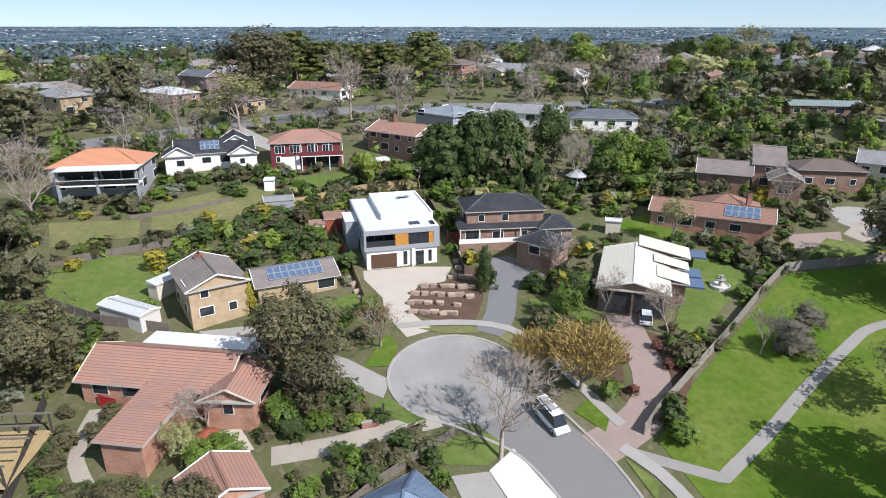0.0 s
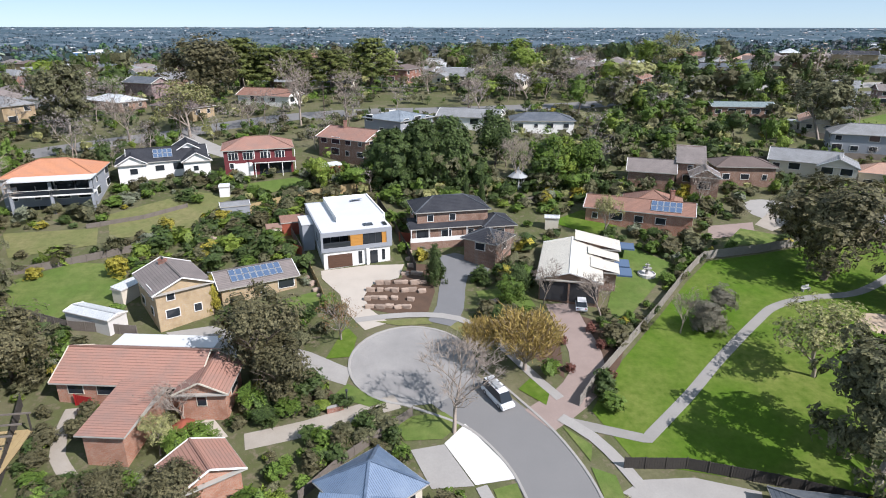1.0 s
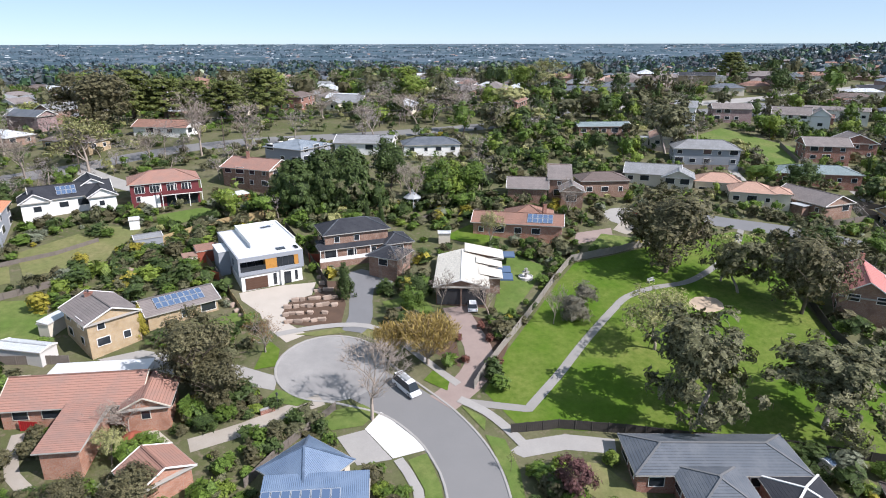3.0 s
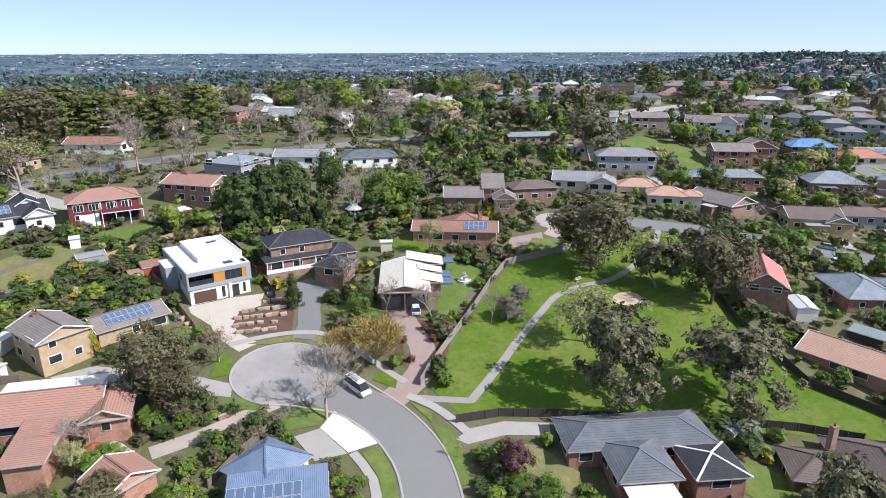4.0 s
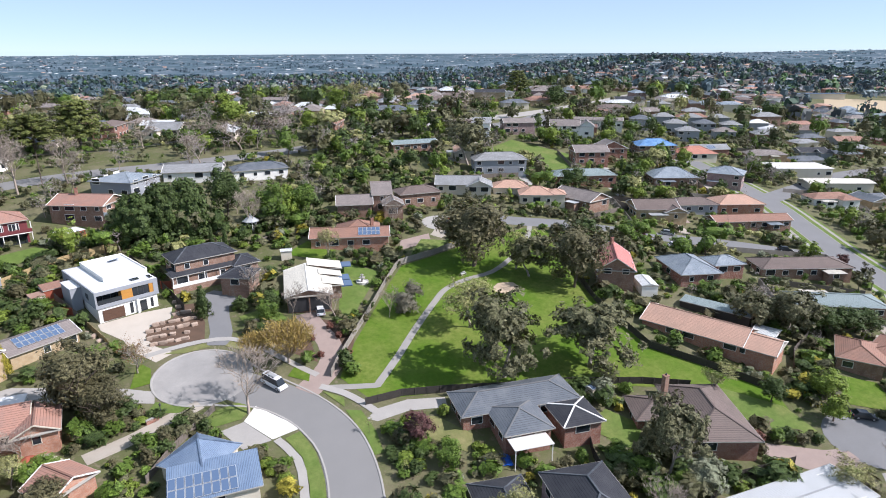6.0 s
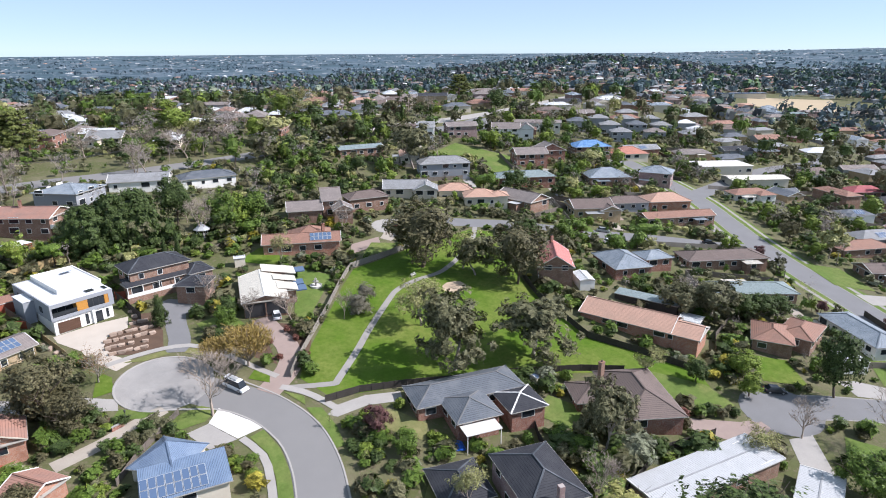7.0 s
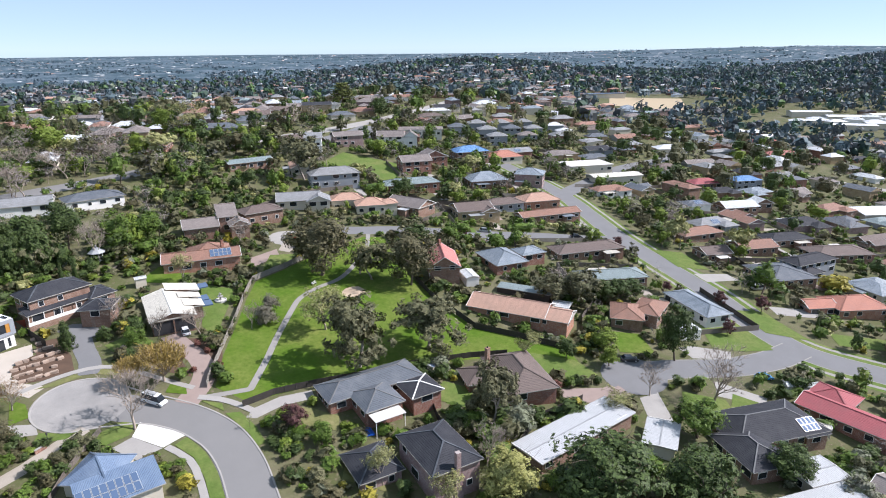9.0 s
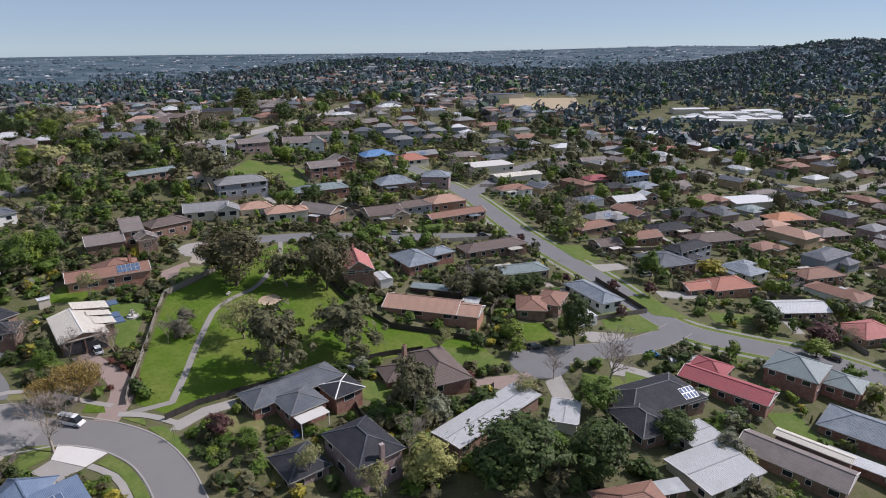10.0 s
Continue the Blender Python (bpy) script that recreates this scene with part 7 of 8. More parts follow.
# Trees of the middle distance.
MIX = ["gum", "green_round", "gum", "dark_round", "dark_round", "green_round", "green_round", "brown_gum", "bare", "bare", "haze", "bright_round", "green_round", "green_round", "dark_round", "cone", "dark_round", "bright_round", "gum", "bright_round", "bare"]
placed = tries = 0
while placed < 1500 and tries < 26000:
    tries += 1
    x, y = RNG.uniform(-150, 300), RNG.uniform(-110, 260)
    if not in_view(x, y):
        continue
    if 100 < x < 140 and -32 < y < 2:
        continue
    near = -62 < x < 60 and y < 118 or 20 < x < 110 and -40 < y < 105 or x < 30 and 100 < y < 122
    if near:
        continue
    h = RNG.choice((RNG.uniform(4, 8), RNG.uniform(5, 10), RNG.uniform(8, 13))) if y < 185 else RNG.uniform(6, 13)
    key = RNG.choice(MIX)
    if 8 < x < 115 and 118 < y < 190:
        h, key = RNG.uniform(4, 9.5), RNG.choice(("green_round", "dark_round", "gum", "green_round", "bright_round", "dark_round"))
    if y > 185 and x < 90:
        key = RNG.choice(("bare", "bare", "bare", "bare", "gum", "bright_round", "bare", "haze", "bare", "dark_round", "green_round", "dark_round"))
    if x > 120 and h < 9 and RNG.random() < 0.22:
        key = "bright_round"
    if x > 110 and RNG.random() < 0.35:
        h *= 0.7
    if -85 < x < 8 and 183 < y < 238:
        continue
    if 8 < x < 115 and 118 < y < 190 and RNG.random() < 0.35:
        continue
    if low_before(x, y):
        h = min(h, RNG.uniform(2.5, 4.5))
    if -120 < x < 50 and 134 < y < 205 and 0.46 * x + y < 205:
        if RNG.random() < 0.45:
            continue
        key, h = ("bare", RNG.uniform(7, 12)) if RNG.random() < 0.55 else (key, RNG.uniform(2, 3.6))
    r = h * RNG.uniform(0.34, 0.52)
    if key == "cone":
        r = h * 0.18
    if not free(x, y, r * 0.6):
        continue
    close = math.hypot(x - 40, y - 60) < 150 and trees_apart < 170
    trees_apart += close
    tree(key, x, y, h, r, apart=not close, far=True)
    placed += 1
link_joined()

roofs_v, walls_v = {}, {}
for (roof, wall), rows in STUFF_HOUSES.items():
    for x, y, L, D, rot, eave, kind, pitch in rows:
        m = pose(x, y, gz(x, y), 0, 0, rot)
        planes, _, gables, _ = roof_planes(L, D, eave, kind, pitch)
        V, Fc = roofs_v.setdefault(roof, ([], []))
        for q in planes:
            Fc.append(tuple(range(len(V), len(V) + len(q))))
            V += [tuple(m @ Vector(p)) for p in q]
        V, Fc = walls_v.setdefault(wall, ([], []))
        x0, y0 = L / 2 - 0.5, D / 2 - 0.5
        cs = [(-x0, -y0), (x0, -y0), (x0, y0), (-x0, y0)]
        for a, b_ in zip(cs, cs[1:] + cs[:1]):
            Fc.append(tuple(range(len(V), len(V) + 4)))
            V += [tuple(m @ Vector((*a, -3))), tuple(m @ Vector((*b_, -3))), tuple(m @ Vector((*b_, eave))), tuple(m @ Vector((*a, eave)))]
        for q in gables:
            Fc.append(tuple(range(len(V), len(V) + len(q))))
            V += [tuple(m @ Vector(p)) for p in q]
for roof, (V, Fc) in roofs_v.items():
    me = mesh_of("far_roofs", V, Fc, M[roof], [(v[0], v[1]) for f in Fc for v in (V[i] for i in f)])
    tagged(new("far_roofs", me), "many far " + FAR_LABEL[roof] + " suburban roofs", "houses", kind="stuff")
for wall, (V, Fc) in walls_v.items():
    tagged(new("far_walls", mesh_of("far_walls", V, Fc, M[wall])), "walls of many far suburban houses", "houses", kind="stuff")

# Far trees: crowns of loose leaf clumps and thin trunks, joined by colour.
far_rng = np.random.default_rng(77)


def far_trees(name, mat, spots, label, quads, size, heart=False):
    V = []
    for x, y, h, r in spots:
        z = gz(x, y)
        d = far_rng.normal(size=(quads, 3))
        d /= np.linalg.norm(d, axis=1)[:, None]
        lump = 0.78 + 0.22 * np.sin(d[:, 0] * 4 + x) * np.sin(d[:, 1] * 5 + y) * 1.2
        p = d * (far_rng.uniform(0.55, 1.0, quads) * lump)[:, None] * (r, r, h * 0.42) + (x, y, z + h * 0.56)
        nrm = d * (1, 1, 0.8) + (0, 0, 0.3) + far_rng.normal(size=(quads, 3)) * 0.4
        a3 = np.cross(nrm, far_rng.normal(size=(quads, 3)))
        a3 /= np.linalg.norm(a3, axis=1)[:, None]
        b3 = np.cross(nrm, a3)
        b3 /= np.linalg.norm(b3, axis=1)[:, None]
        s = size * r / 4 * far_rng.uniform(0.5, 1.2, quads)[:, None]
        V.append(np.stack([p - a3 * s, p - b3 * s * 0.7, p + a3 * s, p + b3 * s * 0.7], 1).reshape(-1, 3))
        if heart:
            V.append(core_quads(np.array((x, y, z + h * 0.56)), np.array((r, r, h * 0.42)) * 0.62, False))
        t = 0.04 * r
        V.append(np.array([(x - t, y, z - 0.5), (x + t, y, z - 0.5), (x + t * 0.5, y, z + h * 0.6), (x - t * 0.5, y, z + h * 0.6)]))
    V = np.concatenate(V)
    me = quad_mesh(name, V, mat)
    return tagged(new(name, me), label, "trees", kind="stuff")


SPOTS = {k: [] for k in ("far_leaf", "far_euc_leaf", "far_dark_leaf", "far_green_leaf", "far_bright_leaf", "far_brown_leaf", "twig", "far_haze_leaf")}
WEIGHTS = [0.22, 0.20, 0.18, 0.14, 0.04, 0.08, 0.1, 0.04]
GROVE = [0.24, 0.22, 0.28, 0.08, 0.03, 0.09, 0.04, 0.02]
keys = list(SPOTS)
n_far = 0
while n_far < 11000:
    a = radians(far_rng.uniform(-44, 97))
    r = math.sqrt(far_rng.uniform(150**2, 1500**2)) if far_rng.random() < 0.75 else math.sqrt(far_rng.uniform(150**2, 600**2))
    x, y = -12 + r * math.sin(a), -35 + r * math.cos(a)
    if -150 < x < 300 and y < 260:
        continue
    if 640 < x < 840 and 255 < y < 405 or 675 < x < 790 and 40 < y < 180:
        continue
    if r < 700 and not free(x, y, 1.5):
        continue
    grove = noise.noise(Vector((x * 0.006, y * 0.006, 5.0)))
    h = far_rng.uniform(4.5, 9) if far_rng.random() < 0.5 - grove else far_rng.uniform(9, 17)
    if r < 700 and low_before(x, y):
        h = min(h, far_rng.uniform(3, 5.5))
    SPOTS[keys[int(far_rng.choice(8, p=GROVE if grove > 0.12 or h > 11 else WEIGHTS))]].append((x, y, h, h * far_rng.uniform(0.36, 0.56)))
    n_far += 1
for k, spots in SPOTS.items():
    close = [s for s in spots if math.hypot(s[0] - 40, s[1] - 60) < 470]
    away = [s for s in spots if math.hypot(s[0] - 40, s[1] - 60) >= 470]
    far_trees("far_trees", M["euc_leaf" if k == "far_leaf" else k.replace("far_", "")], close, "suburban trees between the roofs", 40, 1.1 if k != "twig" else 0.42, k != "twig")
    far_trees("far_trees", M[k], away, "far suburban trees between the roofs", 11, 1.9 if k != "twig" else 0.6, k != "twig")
# Low shrubs and hedges between the farther houses.
LOW = {"far_dark_leaf": [], "far_green_leaf": [], "far_euc_leaf": [], "far_haze_leaf": [], "far_brown_leaf": []}
n_low = 0
while n_low < 4600:
    a = radians(far_rng.uniform(-44, 97))
    r = math.sqrt(far_rng.uniform(120**2, 430**2))
    x, y = -12 + r * math.sin(a), -35 + r * math.cos(a)
    if r < 190 and x < 118 and y < 118 or not free(x, y, 1.2):
        continue
    h = far_rng.uniform(1.6, 4.2)
    LOW[list(LOW)[int(far_rng.choice(5, p=(0.26, 0.26, 0.24, 0.1, 0.14)))]].append((x, y, h, h * far_rng.uniform(0.5, 0.85)))
    n_low += 1
for k, spots in LOW.items():
    far_trees("hedges", M[k.replace("far_", "")], spots, "low shrubs and hedges between far houses", 16, 1.35, True)
WOODS = {"far_leaf": [], "far_dark_leaf": [], "far_euc_leaf": []}
PLAIN = []
for i in range(900):
    a, r = radians(far_rng.uniform(-44, 97)), 1000 * 4.6 ** far_rng.uniform(0, 1)
    x, y, turn = -12 + r * math.sin(a), -35 + r * math.cos(a), far_rng.uniform(0, math.pi)
    for j in range(int(far_rng.uniform(6, 16))):
        d, off = 13 * j, far_rng.normal() * 5
        PLAIN.append((x + d * math.cos(turn) + off, y + d * math.sin(turn) - off, far_rng.uniform(3.5, 7.0 if r > 1800 else 9.0), far_rng.uniform(4, 8)))
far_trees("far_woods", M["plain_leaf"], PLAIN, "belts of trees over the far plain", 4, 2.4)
for i in range(2300):
    a, r = radians(far_rng.uniform(62, 97)), math.sqrt(far_rng.uniform(560**2, 1900**2))
    x, y = -28 + r * math.sin(a), -58 + r * math.cos(a)
    if 640 < x < 840 and 255 < y < 405 or 660 < x < 800 and 30 < y < 190:
        continue
    h = far_rng.uniform(10, 19)
    WOODS[("far_leaf", "far_dark_leaf", "far_euc_leaf")[i % 3]].append((x, y, h, h * far_rng.uniform(0.4, 0.6)))
for hx, hy, spread, num in ((1085, 950, 250, 560), (1967, 60, 420, 1200)):
    for i in range(num):
        x, y = hx + far_rng.normal() * spread, hy + far_rng.normal() * spread
        h = far_rng.uniform(9, 17)
        WOODS[("far_leaf", "far_dark_leaf", "far_euc_leaf")[i % 3]].append((x, y, h, h * far_rng.uniform(0.6, 1.0)))
for roof, num in (("pale_metal", 520), ("peach_tile", 160), ("grey_tile", 700), ("white_roof", 160)):
    V, Fc = [], []
    for _ in range(num):
        a, r = radians(far_rng.uniform(-44, 97)), math.sqrt(far_rng.uniform(1100**2, 4300**2))
        x, y = -12 + r * math.sin(a), -35 + r * math.cos(a)
        m = pose(x, y, gz(x, y), 0, 0, far_rng.uniform(0, 180))
        for q in roof_planes(far_rng.uniform(9, 18), far_rng.uniform(7, 11), 3.5, "hip", 20)[0]:
            Fc.append(tuple(range(len(V), len(V) + len(q))))
            V += [tuple(m @ Vector(p)) for p in q]
    me = mesh_of("far_roofs", V, Fc, M[roof], [(V[i][0], V[i][1]) for f in Fc for i in f])
    tagged(new("far_roofs", me), "tiny pale roofs scattered over the far plain", "houses", kind="stuff")
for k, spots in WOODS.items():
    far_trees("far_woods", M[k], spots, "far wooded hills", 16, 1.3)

# ---- cars ----


def loft(bm, rings):
    """Joins rings of the same number of points, and caps the ends."""
    vs = [[bm.verts.new(p) for p in r] for r in rings]
    for a, b_ in zip(vs[:-1], vs[1:]):
        for i in range(len(a)):
            j = (i + 1) % len(a)
            bm.faces.new((a[i], a[j], b_[j], b_[i]))
    bm.faces.new(list(reversed(vs[0])))
    bm.faces.new(vs[-1])


def car(m, paint, label, length=4.4, width=1.78, high=1.46, van=False):
    """Body from cross-sections along its length, glazed cabin, four wheels, lamps."""
    top = thing("van" if van else "car", m, label, "van" if van else "car", "parked cars")
    k = length / 4.4
    w = width / 2
    belt = 0.92 if van else 0.86
    prof = [(-2.2, 0.55, 0.35), (-2.12, belt - 0.1, 0.22), (-1.2, belt, 0.2), (0.6, belt, 0.2), (1.3, belt - 0.04, 0.2), (2.05, belt - 0.2, 0.24), (2.2, 0.55, 0.34)]
    bm = bmesh.new()
    loft(bm, [[(x * k, -w * 0.94, z0), (x * k, -w, 0.5), (x * k, -w * 0.96, z1), (x * k, w * 0.96, z1), (x * k, w, 0.5), (x * k, w * 0.94, z0)] for x, z1, z0 in prof])
    body = part("body", bm, M[paint], top)
    x0, x1, x2, x3 = (-2.1, -2.0, 1.0, 1.7) if van else (-1.9, -1.35, 0.45, 1.25)
    bm = bmesh.new()
    loft(bm, [[(x0 * k, -w * 0.9, belt), (x0 * k, w * 0.9, belt), (x3 * k, w * 0.9, belt), (x3 * k, -w * 0.9, belt)], [(x1 * k, -w * 0.72, high - 0.05), (x1 * k, w * 0.72, high - 0.05), (x2 * k, w * 0.72, high - 0.05), (x2 * k, -w * 0.72, high - 0.05)]])
    part("glazing", bm, M["glass"], top, "dark car windows")
    bm = bmesh.new()
    add_box(bm, x1 * k - 0.05, x2 * k + 0.05, -w * 0.74, w * 0.74, high - 0.06, high, 0.025)
    part("roof", bm, M[paint], top)
    if van:
        for x in (-1.6, -0.7, 0.2):
            part("roof_rack", box_mesh(x - 0.05, x + 0.05, -w * 0.8, w * 0.8, high + 0.06, high + 0.12), M["dark_metal"], top)
        part("roof_load", box_mesh(-1.9, 0.6, -0.5, 0.3, high + 0.12, high + 0.24, 0.02), M["alu"], top, "silver ladder on the rack")
    for x in (-1.35, 1.35):
        for y in (-w + 0.1, w - 0.1):
            bm = bmesh.new()
            bmesh.ops.create_cone(bm, cap_ends=True, segments=14, radius1=0.33, radius2=0.33, depth=0.22)
            bm.transform(Matrix.Translation((x * k, y, 0.33)) @ Matrix.Rotation(radians(90), 4, "X"))
            wheel = part("wheel", bm, M["rubber"], top)
            bm = bmesh.new()
            bmesh.ops.create_cone(bm, cap_ends=True, segments=10, radius1=0.2, radius2=0.2, depth=0.24)
            bm.transform(Matrix.Translation((x * k, y, 0.33)) @ Matrix.Rotation(radians(90), 4, "X"))
            part("rim", bm, M["alu"], wheel)
    for y in (-0.62, 0.62):
        part("headlight", box_mesh(2.1 * k, 2.2 * k, y - 0.16, y + 0.16, 0.6, 0.74, 0.02), M["alu"], top)
        part("tail_light", box_mesh(-2.2 * k, -2.12 * k, y - 0.12, y + 0.12, 0.62, 0.8, 0.02), M["red_paint"], top)
    return top


def parked(x, y, rot, *spec, **more):
    d = Vector((math.cos(radians(rot)), math.sin(radians(rot))))
    za, zb = gz(x - 2 * d.x, y - 2 * d.y), gz(x + 2 * d.x, y + 2 * d.y)
    car(pose(x, y, gz(x, y) + 0.05, 0, 0, rot) @ Matrix.Rotation(-math.atan2(zb - za, 4), 4, "Y"), *spec, **more)


parked(9.3, 58.8, -62, "car_white", "white people-mover van with roof racks at the kerb", length=4.9, width=1.85, high=1.95, van=True)
parked(25.0, 80.0, 78, "car_white", "white hatchback parked in a carport")
parked(123.2, -16.4, -36, "car_blue", "light blue sedan parked on the street")
parked(134.6, 80.0, -32, "car_white", "white sedan parked at the kerb")
parked(77.6, 116.0, 10, "car_red", "red hatchback parked on a driveway")
parked(195.6, 25.2, 20, "car_white", "white car parked on a driveway")
parked(181.6, 5.0, -28, "car_silver", "silver van parked beside a lawn", length=4.9, high=1.8, van=True)
parked(181.6, -13.4, -40, "car_white", "white hatchback in a driveway")
parked(193.6, 94.6, 60, "car_silver", "silver car parked on the street")
parked(160.4, -56.0, 84, "car_dark", "dark hatchback parked on the street")
parked(103.0, 8.6, -36, "car_dark", "dark sedan under a gum tree")
parked(148.0, 101.0, -30, "car_white", "white van beside a hedge", van=True, high=1.9)
parked(168.0, 66.6, -40, "car_dark", "dark wagon parked at the kerb")
parked(140.6, 88.4, -40, "car_silver", "silver wagon parked near a hedge")
parked(228.0, 7.5, 30, "car_white", "white car in a carport driveway")
parked(258.0, -22.0, 40, "car_dark", "dark car on a side street")

# ---- garden things ----
ROCKS = []
for s in range(4):
    rng = np.random.default_rng(40 + s)
    bm = bmesh.new()
    bmesh.ops.create_icosphere(bm, subdivisions=2, radius=0.5)
    for v in bm.verts:
        d = v.co.normalized()
        q = Vector((max(-0.42, min(0.42, v.co.x * 1.2)), max(-0.4, min(0.4, v.co.y * 1.2)), max(-0.36, min(0.36, v.co.z * 1.2))))
        v.co = q + d * (0.09 * noise.noise(d * 2.0 + Vector((s * 5.0, 0, 0))))
    me = bpy.data.meshes.new("boulder")
    bm.to_mesh(me)
    bm.free()
    me.materials.append(M["rock"])
    ROCKS.append(me)
RR = random.Random(9)


def boulder(x, y, sx, sy, sz, rot, up=0.0):
    ob = new("boulder", RR.choice(ROCKS))
    ob.matrix_basis = pose(x, y, gz(x, y) + sz * 0.22 + up, RR.uniform(-8, 8), RR.uniform(-8, 8), rot) @ Matrix.Diagonal((sx, sy, sz, 1))
    tagged(ob, "rough pinkish sandstone boulder in a terraced bed", "boulder", "terrace boulders")


for k, (a, b_) in enumerate((((-7.6, 79.6), (1.0, 79.2)), ((-8.2, 81.8), (1.4, 81.4)), ((-8.0, 84.2), (1.8, 84.0)), ((-6.4, 86.4), (1.8, 86.8)), ((-2.4, 89.4), (1.6, 89.6)), ((-1.2, 92.0), (0.6, 92.4)), ((-2.2, 97.0), (-0.2, 97.6)), ((-1.8, 94.6), (0.2, 95.0)))):
    n_ = int(math.hypot(b_[0] - a[0], b_[1] - a[1]) / 1.3)
    for i in range(n_):
        if RR.random() < 0.05:
            continue
        t = (i + RR.uniform(-0.2, 0.2)) / n_
        boulder(a[0] + (b_[0] - a[0]) * t, a[1] + (b_[1] - a[1]) * t + RR.uniform(-0.25, 0.25), RR.uniform(1.2, 1.9), RR.uniform(0.7, 1.0), RR.uniform(0.8, 1.2), RR.uniform(-15, 15))
for x, y, s in ((-16.5, 57.2, 1.8), (-15.0, 57.4, 1.3), (-19.0, 56.6, 1.4), (-18.4, 88.0, 1.2), (-17.4, 86.2, 1.4), (-16.4, 84.2, 1.3), (-15.6, 82.6, 1.1), (-37.5, 101.0, 2.6), (11.6, 80.6, 1.6), (-20.6, 60.6, 1.3), (-14.0, 60.4, 1.2)):
    boulder(x, y, s, s * 0.8, s * 0.7, RR.uniform(0, 180))


def lathe(name, profile, mat, parent, label="", seg=16):
    V, Fc = [], []
    for r, z in profile:
        V += [(r * math.cos(2 * math.pi * i / seg), r * math.sin(2 * math.pi * i / seg), z) for i in range(seg)]
    for j in range(len(profile) - 1):
        for i in range(seg):
            k = (i + 1) % seg
            Fc.append((j * seg + i, j * seg + k, (j + 1) * seg + k, (j + 1) * seg + i))
    Fc.append(tuple((len(profile) - 1) * seg + i for i in range(seg)))
    return part_me(name, mesh_of(name, V, Fc, M[mat]), parent, label)


f = thing("fountain", pose(38.6, 89.4, gz(38.6, 89.4) + 0.1), "tiered pale stone garden fountain on the lawn", "fountain")
lathe("basin", [(1.5, -0.3), (1.5, 0.35), (1.35, 0.4), (1.3, 0.2), (0.3, 0.18)], "pale_concrete", f)
lathe("pedestal", [(0.35, 0.1), (0.25, 0.6), (0.2, 1.0), (0.75, 1.2), (0.78, 1.28), (0.2, 1.25), (0.16, 1.7), (0.42, 1.85), (0.42, 1.9), (0.1, 1.9), (0.05, 2.3), (0.01, 2.35)], "concrete", f)
gz_ = thing("gazebo", pose(22.4, 128.2, gz(22.4, 128.2)), "small white octagonal gazebo with a grey roof", "gazebo")
for i in range(8):
    a = 2 * math.pi * i / 8
    part("post", box_mesh(1.5 * math.cos(a) - 0.06, 1.5 * math.cos(a) + 0.06, 1.5 * math.sin(a) - 0.06, 1.5 * math.sin(a) + 0.06, -0.5, 2.5), M["white_paint"], gz_)
lathe("roof", [(2.3, 2.4), (2.3, 2.5), (1.2, 3.3), (0.3, 3.9), (0.25, 4.3), (0.02, 4.6)], "pale_metal", gz_, seg=8)
lathe("railing", [(1.52, 0.0), (1.52, 0.8), (1.46, 0.8), (1.46, 0.0)], "white_paint", gz_, seg=8)


def shed(x, y, rot, L, D, h, wall, roof, label, kind="gable", pitch=12, name="shed"):
    house(label, [(x, y, L, D, rot, h, kind, pitch)], roof, wall, name=name, windows=False, over=0.12)


shed(25.9, 107.4, -12, 2.8, 2.4, 2.4, "cream_paint", "pale_metal", "small cream metal garden shed")
shed(-46.4, 75.6, -24, 8.5, 3.4, 2.0, "pale_concrete", "pale_metal", "low carport shed with a pale metal roof")
shed(-44.6, 82.6, 66, 4.6, 2.2, 2.2, "cream_paint", "pale_metal", "narrow grey metal lean-to shed", "shed", 8)
shed(-34.4, 70.0, -6, 14.0, 3.2, 1.0, "pale_concrete", "white_roof", "long low carport with a white sheet roof", "flat", 0)
shed(-40.6, 122.0, 10, 2.2, 2.0, 2.2, "white_paint", "white_roof", "small white garden shed", "shed", 8)
shed(-36.2, 113.0, 20, 5.6, 4.0, 2.2, "grey_paint", "grey_tile", "grey garden shed among shrubs")
shed(-20.6, 134.6, 30, 6.6, 4.4, 2.4, "rust", "white_roof", "red shed with a white flat roof", "flat", 0)
shed(-23.6, 105.5, 17, 4.6, 3.4, 2.3, "rust", "red_brown_tile", "rust-red timber cubby shed", "shed", 8)
shed(-26.6, 103.0, 17, 2.8, 3.2, 2.2, "cream_paint", "peach_tile", "small pink-roofed garden shed", "flat", 0)
shed(103.2, 62.0, -118, 7.0, 4.2, 2.6, "white_paint", "pale_metal", "white pergola room with a glazed roof")
shed(109.6, 46.0, -70, 16.0, 3.8, 2.5, "dark_timber", "teal_metal", "grey metal veranda beside an orange roof", "shed", 6)
shed(111.0, 34.0, -70, 5.0, 5.0, 2.4, "glass", "pale_metal", "glazed garden room with a curved roof")
shed(109.0, -31.0, -60, 6.5, 2.4, 2.2, "cream_paint", "cream_roof", "long cream garden shed", "gable", 14)
shed(104.5, -29.0, -20, 4.0, 3.0, 2.2, "cream_paint", "pale_metal", "pale metal garden shed")
shed(126.5, -24.0, -50, 8.0, 2.6, 1.2, "white_paint", "pale_metal", "pale trailer boat under a cover", "gable", 20)
shed(60.5, 34.0, 10, 2.4, 2.0, 2.0, "cream_paint", "blue_metal", "small garden shed with a blue roof")
shed(-3.0, 27.5, 20, 5.0, 5.0, 2.6, "orange_brick", "pale_metal", "brick porch with white posts", "flat", 0)
shed(128.5, 6.0, 60, 6.0, 6.0, 2.6, "white_paint", "white_roof", "white flat-roofed garage beside a house", "flat", 0)
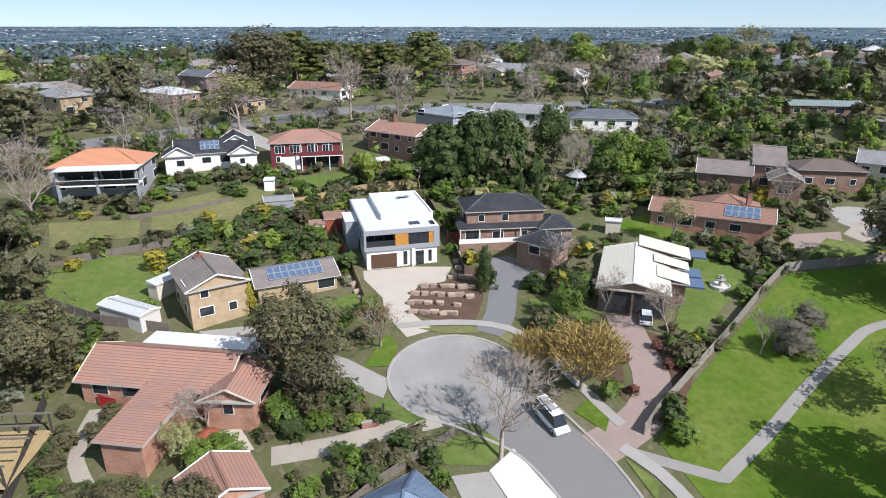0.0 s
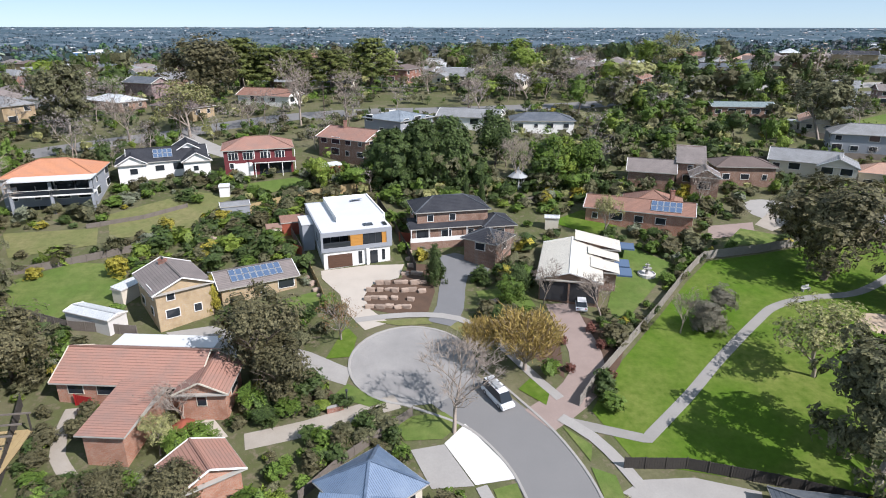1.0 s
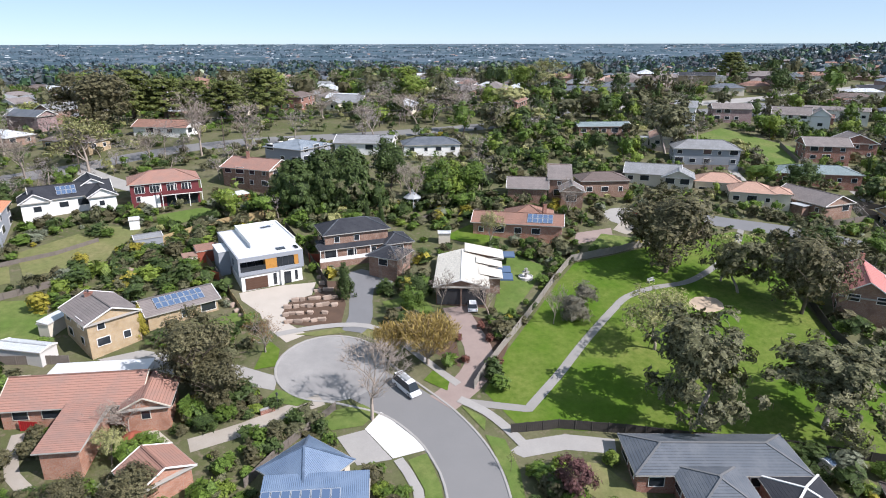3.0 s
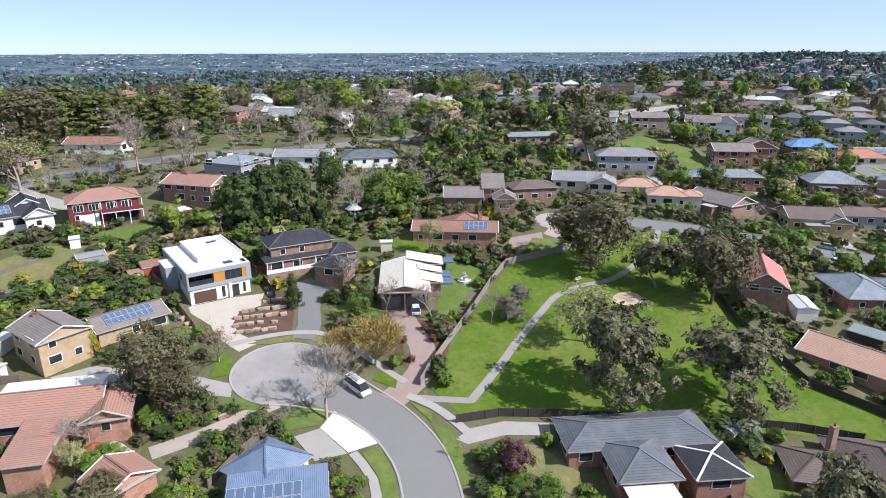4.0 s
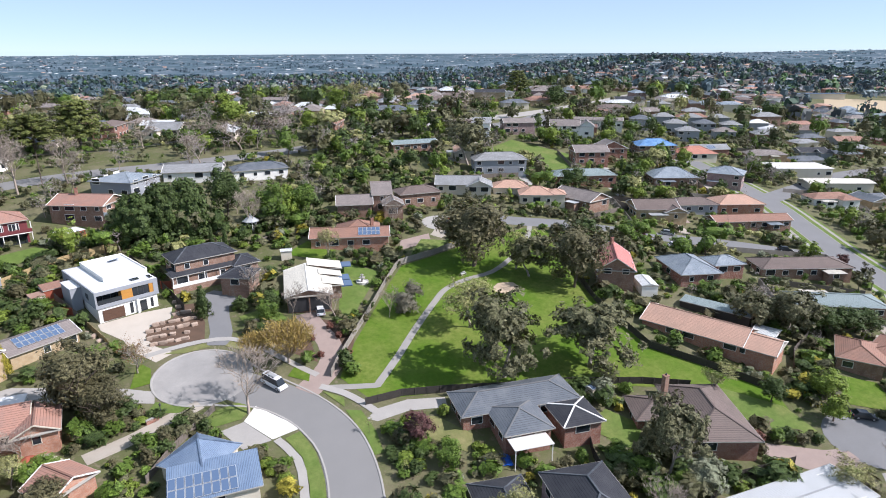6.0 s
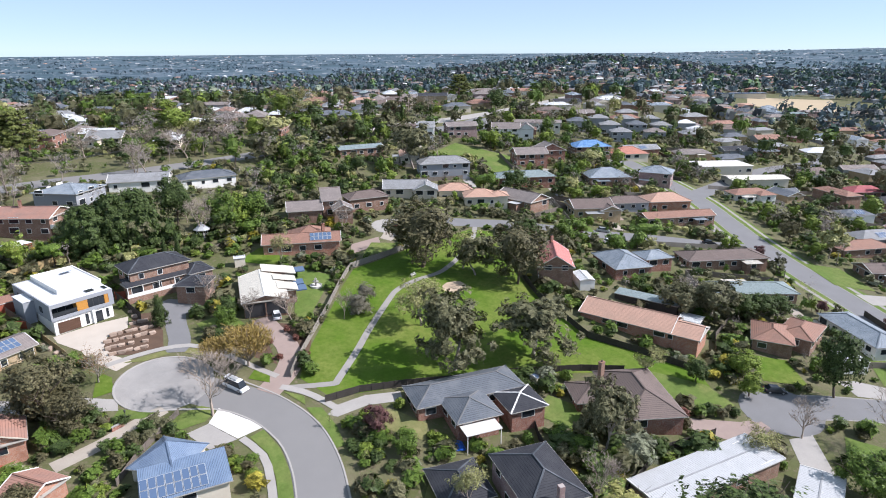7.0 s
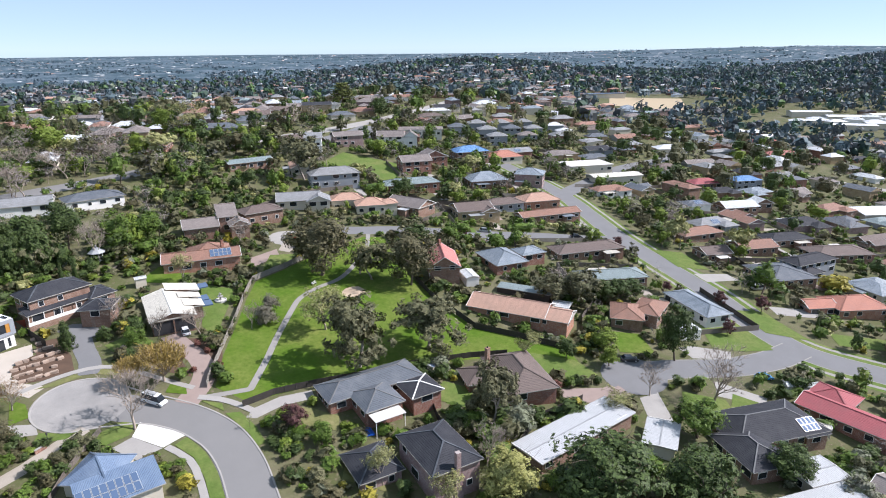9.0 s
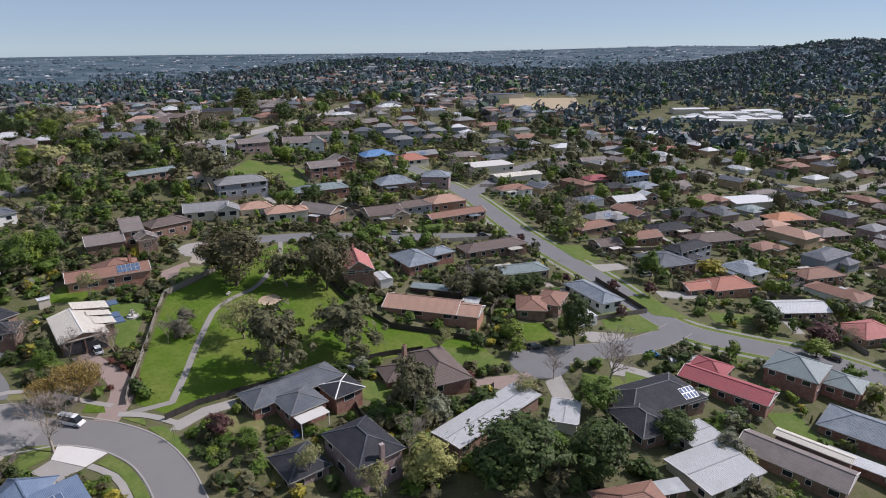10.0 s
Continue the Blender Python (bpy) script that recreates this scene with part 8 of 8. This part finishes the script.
# Red timber yard walls beside the modern house, and a red gate by the terracotta house.
for pts, mat, hgt, label in (([(-20.4, 96.0), (-24.5, 98.5), (-25.6, 104.0)], "rust", 1.6, "rust-red timber yard screen"), ([(-3.6, 101.5), (-1.6, 101.0)], "rust", 1.8, "rust-red timber side gate"), ([(-41.4, 58.6), (-39.2, 58.0)], "red_paint", 1.5, "bright red timber garden gate")):
    fence(pts, mat, hgt, label)

# Deck with a pergola at the bottom of the slope.
dk = thing("deck", pose(-47.0, 49.5, gz(-47, 49.5), 0, 0, 6), "tan timber deck with pergola beams and steps", "deck")
for i in range(12):
    part("deck_board", box_mesh(-3.6 + 0.6 * i, -3.04 + 0.6 * i, -4.5, 4.5, 0.9, 0.98), M["tan_timber"], dk)
for x in (-3.4, 0, 3.4):
    for y in (-4.2, 4.2):
        part("deck_post", box_mesh(x - 0.08, x + 0.08, y - 0.08, y + 0.08, -1.0, 3.2), M["dark_timber"], dk)
for y in (-4.2, -2.1, 0, 2.1, 4.2):
    part("pergola_beam", box_mesh(-3.8, 3.8, y - 0.06, y + 0.06, 3.2, 3.4), M["timber"], dk)

# Park bench, garden lamp, letterbox, clothes line, tarpaulin.
bn = thing("park_bench", pose(63.7, 84.6, gz(63.7, 84.6) + 0.08, 0, 0, 20), "pale concrete and timber park bench beside the path", "bench")
part("seat", box_mesh(-0.9, 0.9, -0.25, 0.25, 0.42, 0.48, 0.01), M["pale_concrete"], bn)
part("backrest", box_mesh(-0.9, 0.9, 0.22, 0.28, 0.55, 0.9, 0.01), M["pale_concrete"], bn)
for x in (-0.7, 0.7):
    part("leg", box_mesh(x - 0.06, x + 0.06, -0.22, 0.22, -0.2, 0.42), M["concrete"], bn)
lp = thing("garden_lamp", pose(-9.0, 57.4, gz(-9, 57.4)), "black post lamp beside the lane", "lamp")
lathe("post", [(0.06, -0.3), (0.05, 2.2), (0.1, 2.25)], "dark_metal", lp, seg=8)
lathe("lantern", [(0.1, 2.25), (0.17, 2.6), (0.2, 2.62), (0.04, 2.8)], "dark_metal", lp, seg=6)
lb = thing("letterbox_wall", pose(-10.4, 57.0, gz(-10.4, 57.0), 0, 0, 20), "low red brick letterbox wall", "letterbox")
part("wall", box_mesh(-1.0, 1.0, -0.2, 0.2, -0.3, 0.7), M["red_brick"], lb)
part("capping", box_mesh(-1.05, 1.05, -0.25, 0.25, 0.7, 0.78, 0.01), M["concrete"], lb)
tp = thing("tarpaulin", pose(35.0, 27.0, gz(35, 27), 0, 0, -20), "crumpled bright blue tarpaulin over a low heap", "tarpaulin")
bm = bmesh.new()
bmesh.ops.create_grid(bm, x_segments=16, y_segments=10, size=1.0)
for v in bm.verts:
    e = max(abs(v.co.x), abs(v.co.y))
    v.co = Vector((v.co.x * 2.2, v.co.y * 1.1, 1.1 * (1 - e**3) + 0.3 * noise.noise(v.co * 3.0) + 0.02))
part("cover", bm, M["tarp"], tp)
cl = thing("clothes_line", pose(60.5, 30.6, gz(60.5, 30.6)), "rotary clothes line with pale washing", "clothes line")
lathe("pole", [(0.04, -0.2), (0.03, 2.0)], "alu", cl, seg=6)
for i in range(4):
    bm = bmesh.new()
    beam(bm, (0, 0, 1.9), (1.6 * math.cos(i * 1.571), 1.6 * math.sin(i * 1.571), 2.1), 0.03, 0.03)
    part("arm", bm, M["alu"], cl)
    part("cloth", box_mesh(-0.5, 0.5, 1.0 - 0.4 * i - 0.01, 1.0 - 0.4 * i + 0.01, 1.2, 1.95), M["white_paint"], cl)
# Outdoor table and parasol on the terrace.
ps = thing("parasol", pose(-26.6, 52.8, gz(-26.6, 52.8) + 0.1), "folded-out dark red garden parasol over a table", "parasol")
lathe("pole", [(0.03, -0.2), (0.03, 2.3)], "white_paint", ps, seg=6)
lathe("canopy", [(1.3, 1.8), (1.28, 1.84), (0.6, 2.15), (0.02, 2.35)], "rust", ps, seg=8)
tb = thing("garden_table", pose(-25.0, 53.6, gz(-25, 53.6) + 0.05), "round white garden table on the terrace", "table")
lathe("tabletop", [(0.7, 0.7), (0.7, 0.74), (0.01, 0.75)], "white_paint", tb)
lathe("leg", [(0.3, -0.2), (0.05, 0.05), (0.05, 0.7)], "white_paint", tb, seg=8)
sheet("terrace", [(-29.5, 54.5), (-24.5, 56.0), (-22.0, 53.0), (-27.0, 50.6)], 0.09, M["exposed"], "pale paved terrace", "terrace")

# ---- poles and wires ----
POLES = [(-100, 136.6), (-62, 160.2), (-26.8, 178.2), (16, 186.6), (66, 199.0)]
for x, y in POLES:
    p = thing("power_pole", pose(x, y, gz(x, y), 0, 0, 15), "weathered timber power pole with a crossarm", "pole", "power poles")
    lathe("pole", [(0.17, -0.5), (0.13, 10.0)], "bark", p, seg=8)
    part("crossarm", box_mesh(-1.2, 1.2, -0.06, 0.06, 9.2, 9.35), M["bark"], p)
    for o in (-1.0, 0, 1.0):
        part("insulator", box_mesh(o - 0.04, o + 0.04, -0.04, 0.04, 9.35, 9.55), M["white_paint"], p)
for (xa, ya), (xb, yb) in zip(POLES[:-1], POLES[1:]):
    for o in (-1.0, 0.0, 1.0):
        pts = []
        for i in range(13):
            t = i / 12
            pts.append(Vector((xa + (xb - xa) * t + 0.2 * o, ya + (yb - ya) * t + o * 0.9, (gz(xa, ya) * (1 - t) + gz(xb, yb) * t) + 9.45 - 4 * 0.9 * t * (1 - t))))
        V, Fc = tubes([(pts, [0.022] * 13)], 4)
        tagged(new("power_line", mesh_of("power_line", V, Fc, M["dark_metal"])), "thin dark overhead power line between poles", "wire", "power lines", "structure")
for x, y in ((19.6, 41.0), (20.6, 30.0), (-11.5, 76.0)):
    s = thing("sapling", pose(x, y, gz(x, y)), "young staked street sapling on the verge", "tree", "street saplings")
    lathe("trunk", [(0.04, -0.2), (0.02, 2.4)], "bark", s, seg=6)
    part_me("crown", leaf_cloud("crown", [(0, 0, 2.0, 0.6), (0.2, 0.1, 2.6, 0.5)], 60, 0.12, M["haze_leaf"], np.random.default_rng(4)), s)

# ---- far buildings ----
for i, (x, y, L, D) in enumerate(((690, 92, 40, 16), (715, 66, 46, 14), (742, 112, 38, 18), (760, 150, 44, 16), (735, 45, 34, 14), (772, 80, 40, 18), (700, 130, 30, 14))):
    house("large low building with a bright white metal roof", [(x, y, L, D, -62 + 4 * i, 5.0, "gable", 8)], "white_roof", "cream_paint", name="hall", windows=False)
ob = thing("office_block", pose(-356, 742, gz(-356, 742), 0, 0, 22), "far white office block with blue glass bands", "office block")
part("wall", box_mesh(-24, 24, -8, 8, -6, 15), M["white_paint"], ob)
for z in (1, 6, 11):
    part("window_band", box_mesh(-24.3, 24.3, -8.3, -7.9, z, z + 3.4), M["bright_blue"], ob, "blue glass window band")
part("stair_tower", box_mesh(-2, 5, -9.5, 9, -6, 17), M["white_paint"], ob)
st = thing("grandstand", pose(735, 395, gz(735, 395), 0, 0, -30), "long low grandstand with a dark blue roof", "grandstand")
part("roof", box_mesh(-32, 32, -5, 5, 5.5, 6.2), M["blue_metal"], st)
part("wall", box_mesh(-31, 31, -4, 4.5, -3, 5.4), M["cream_paint"], st)
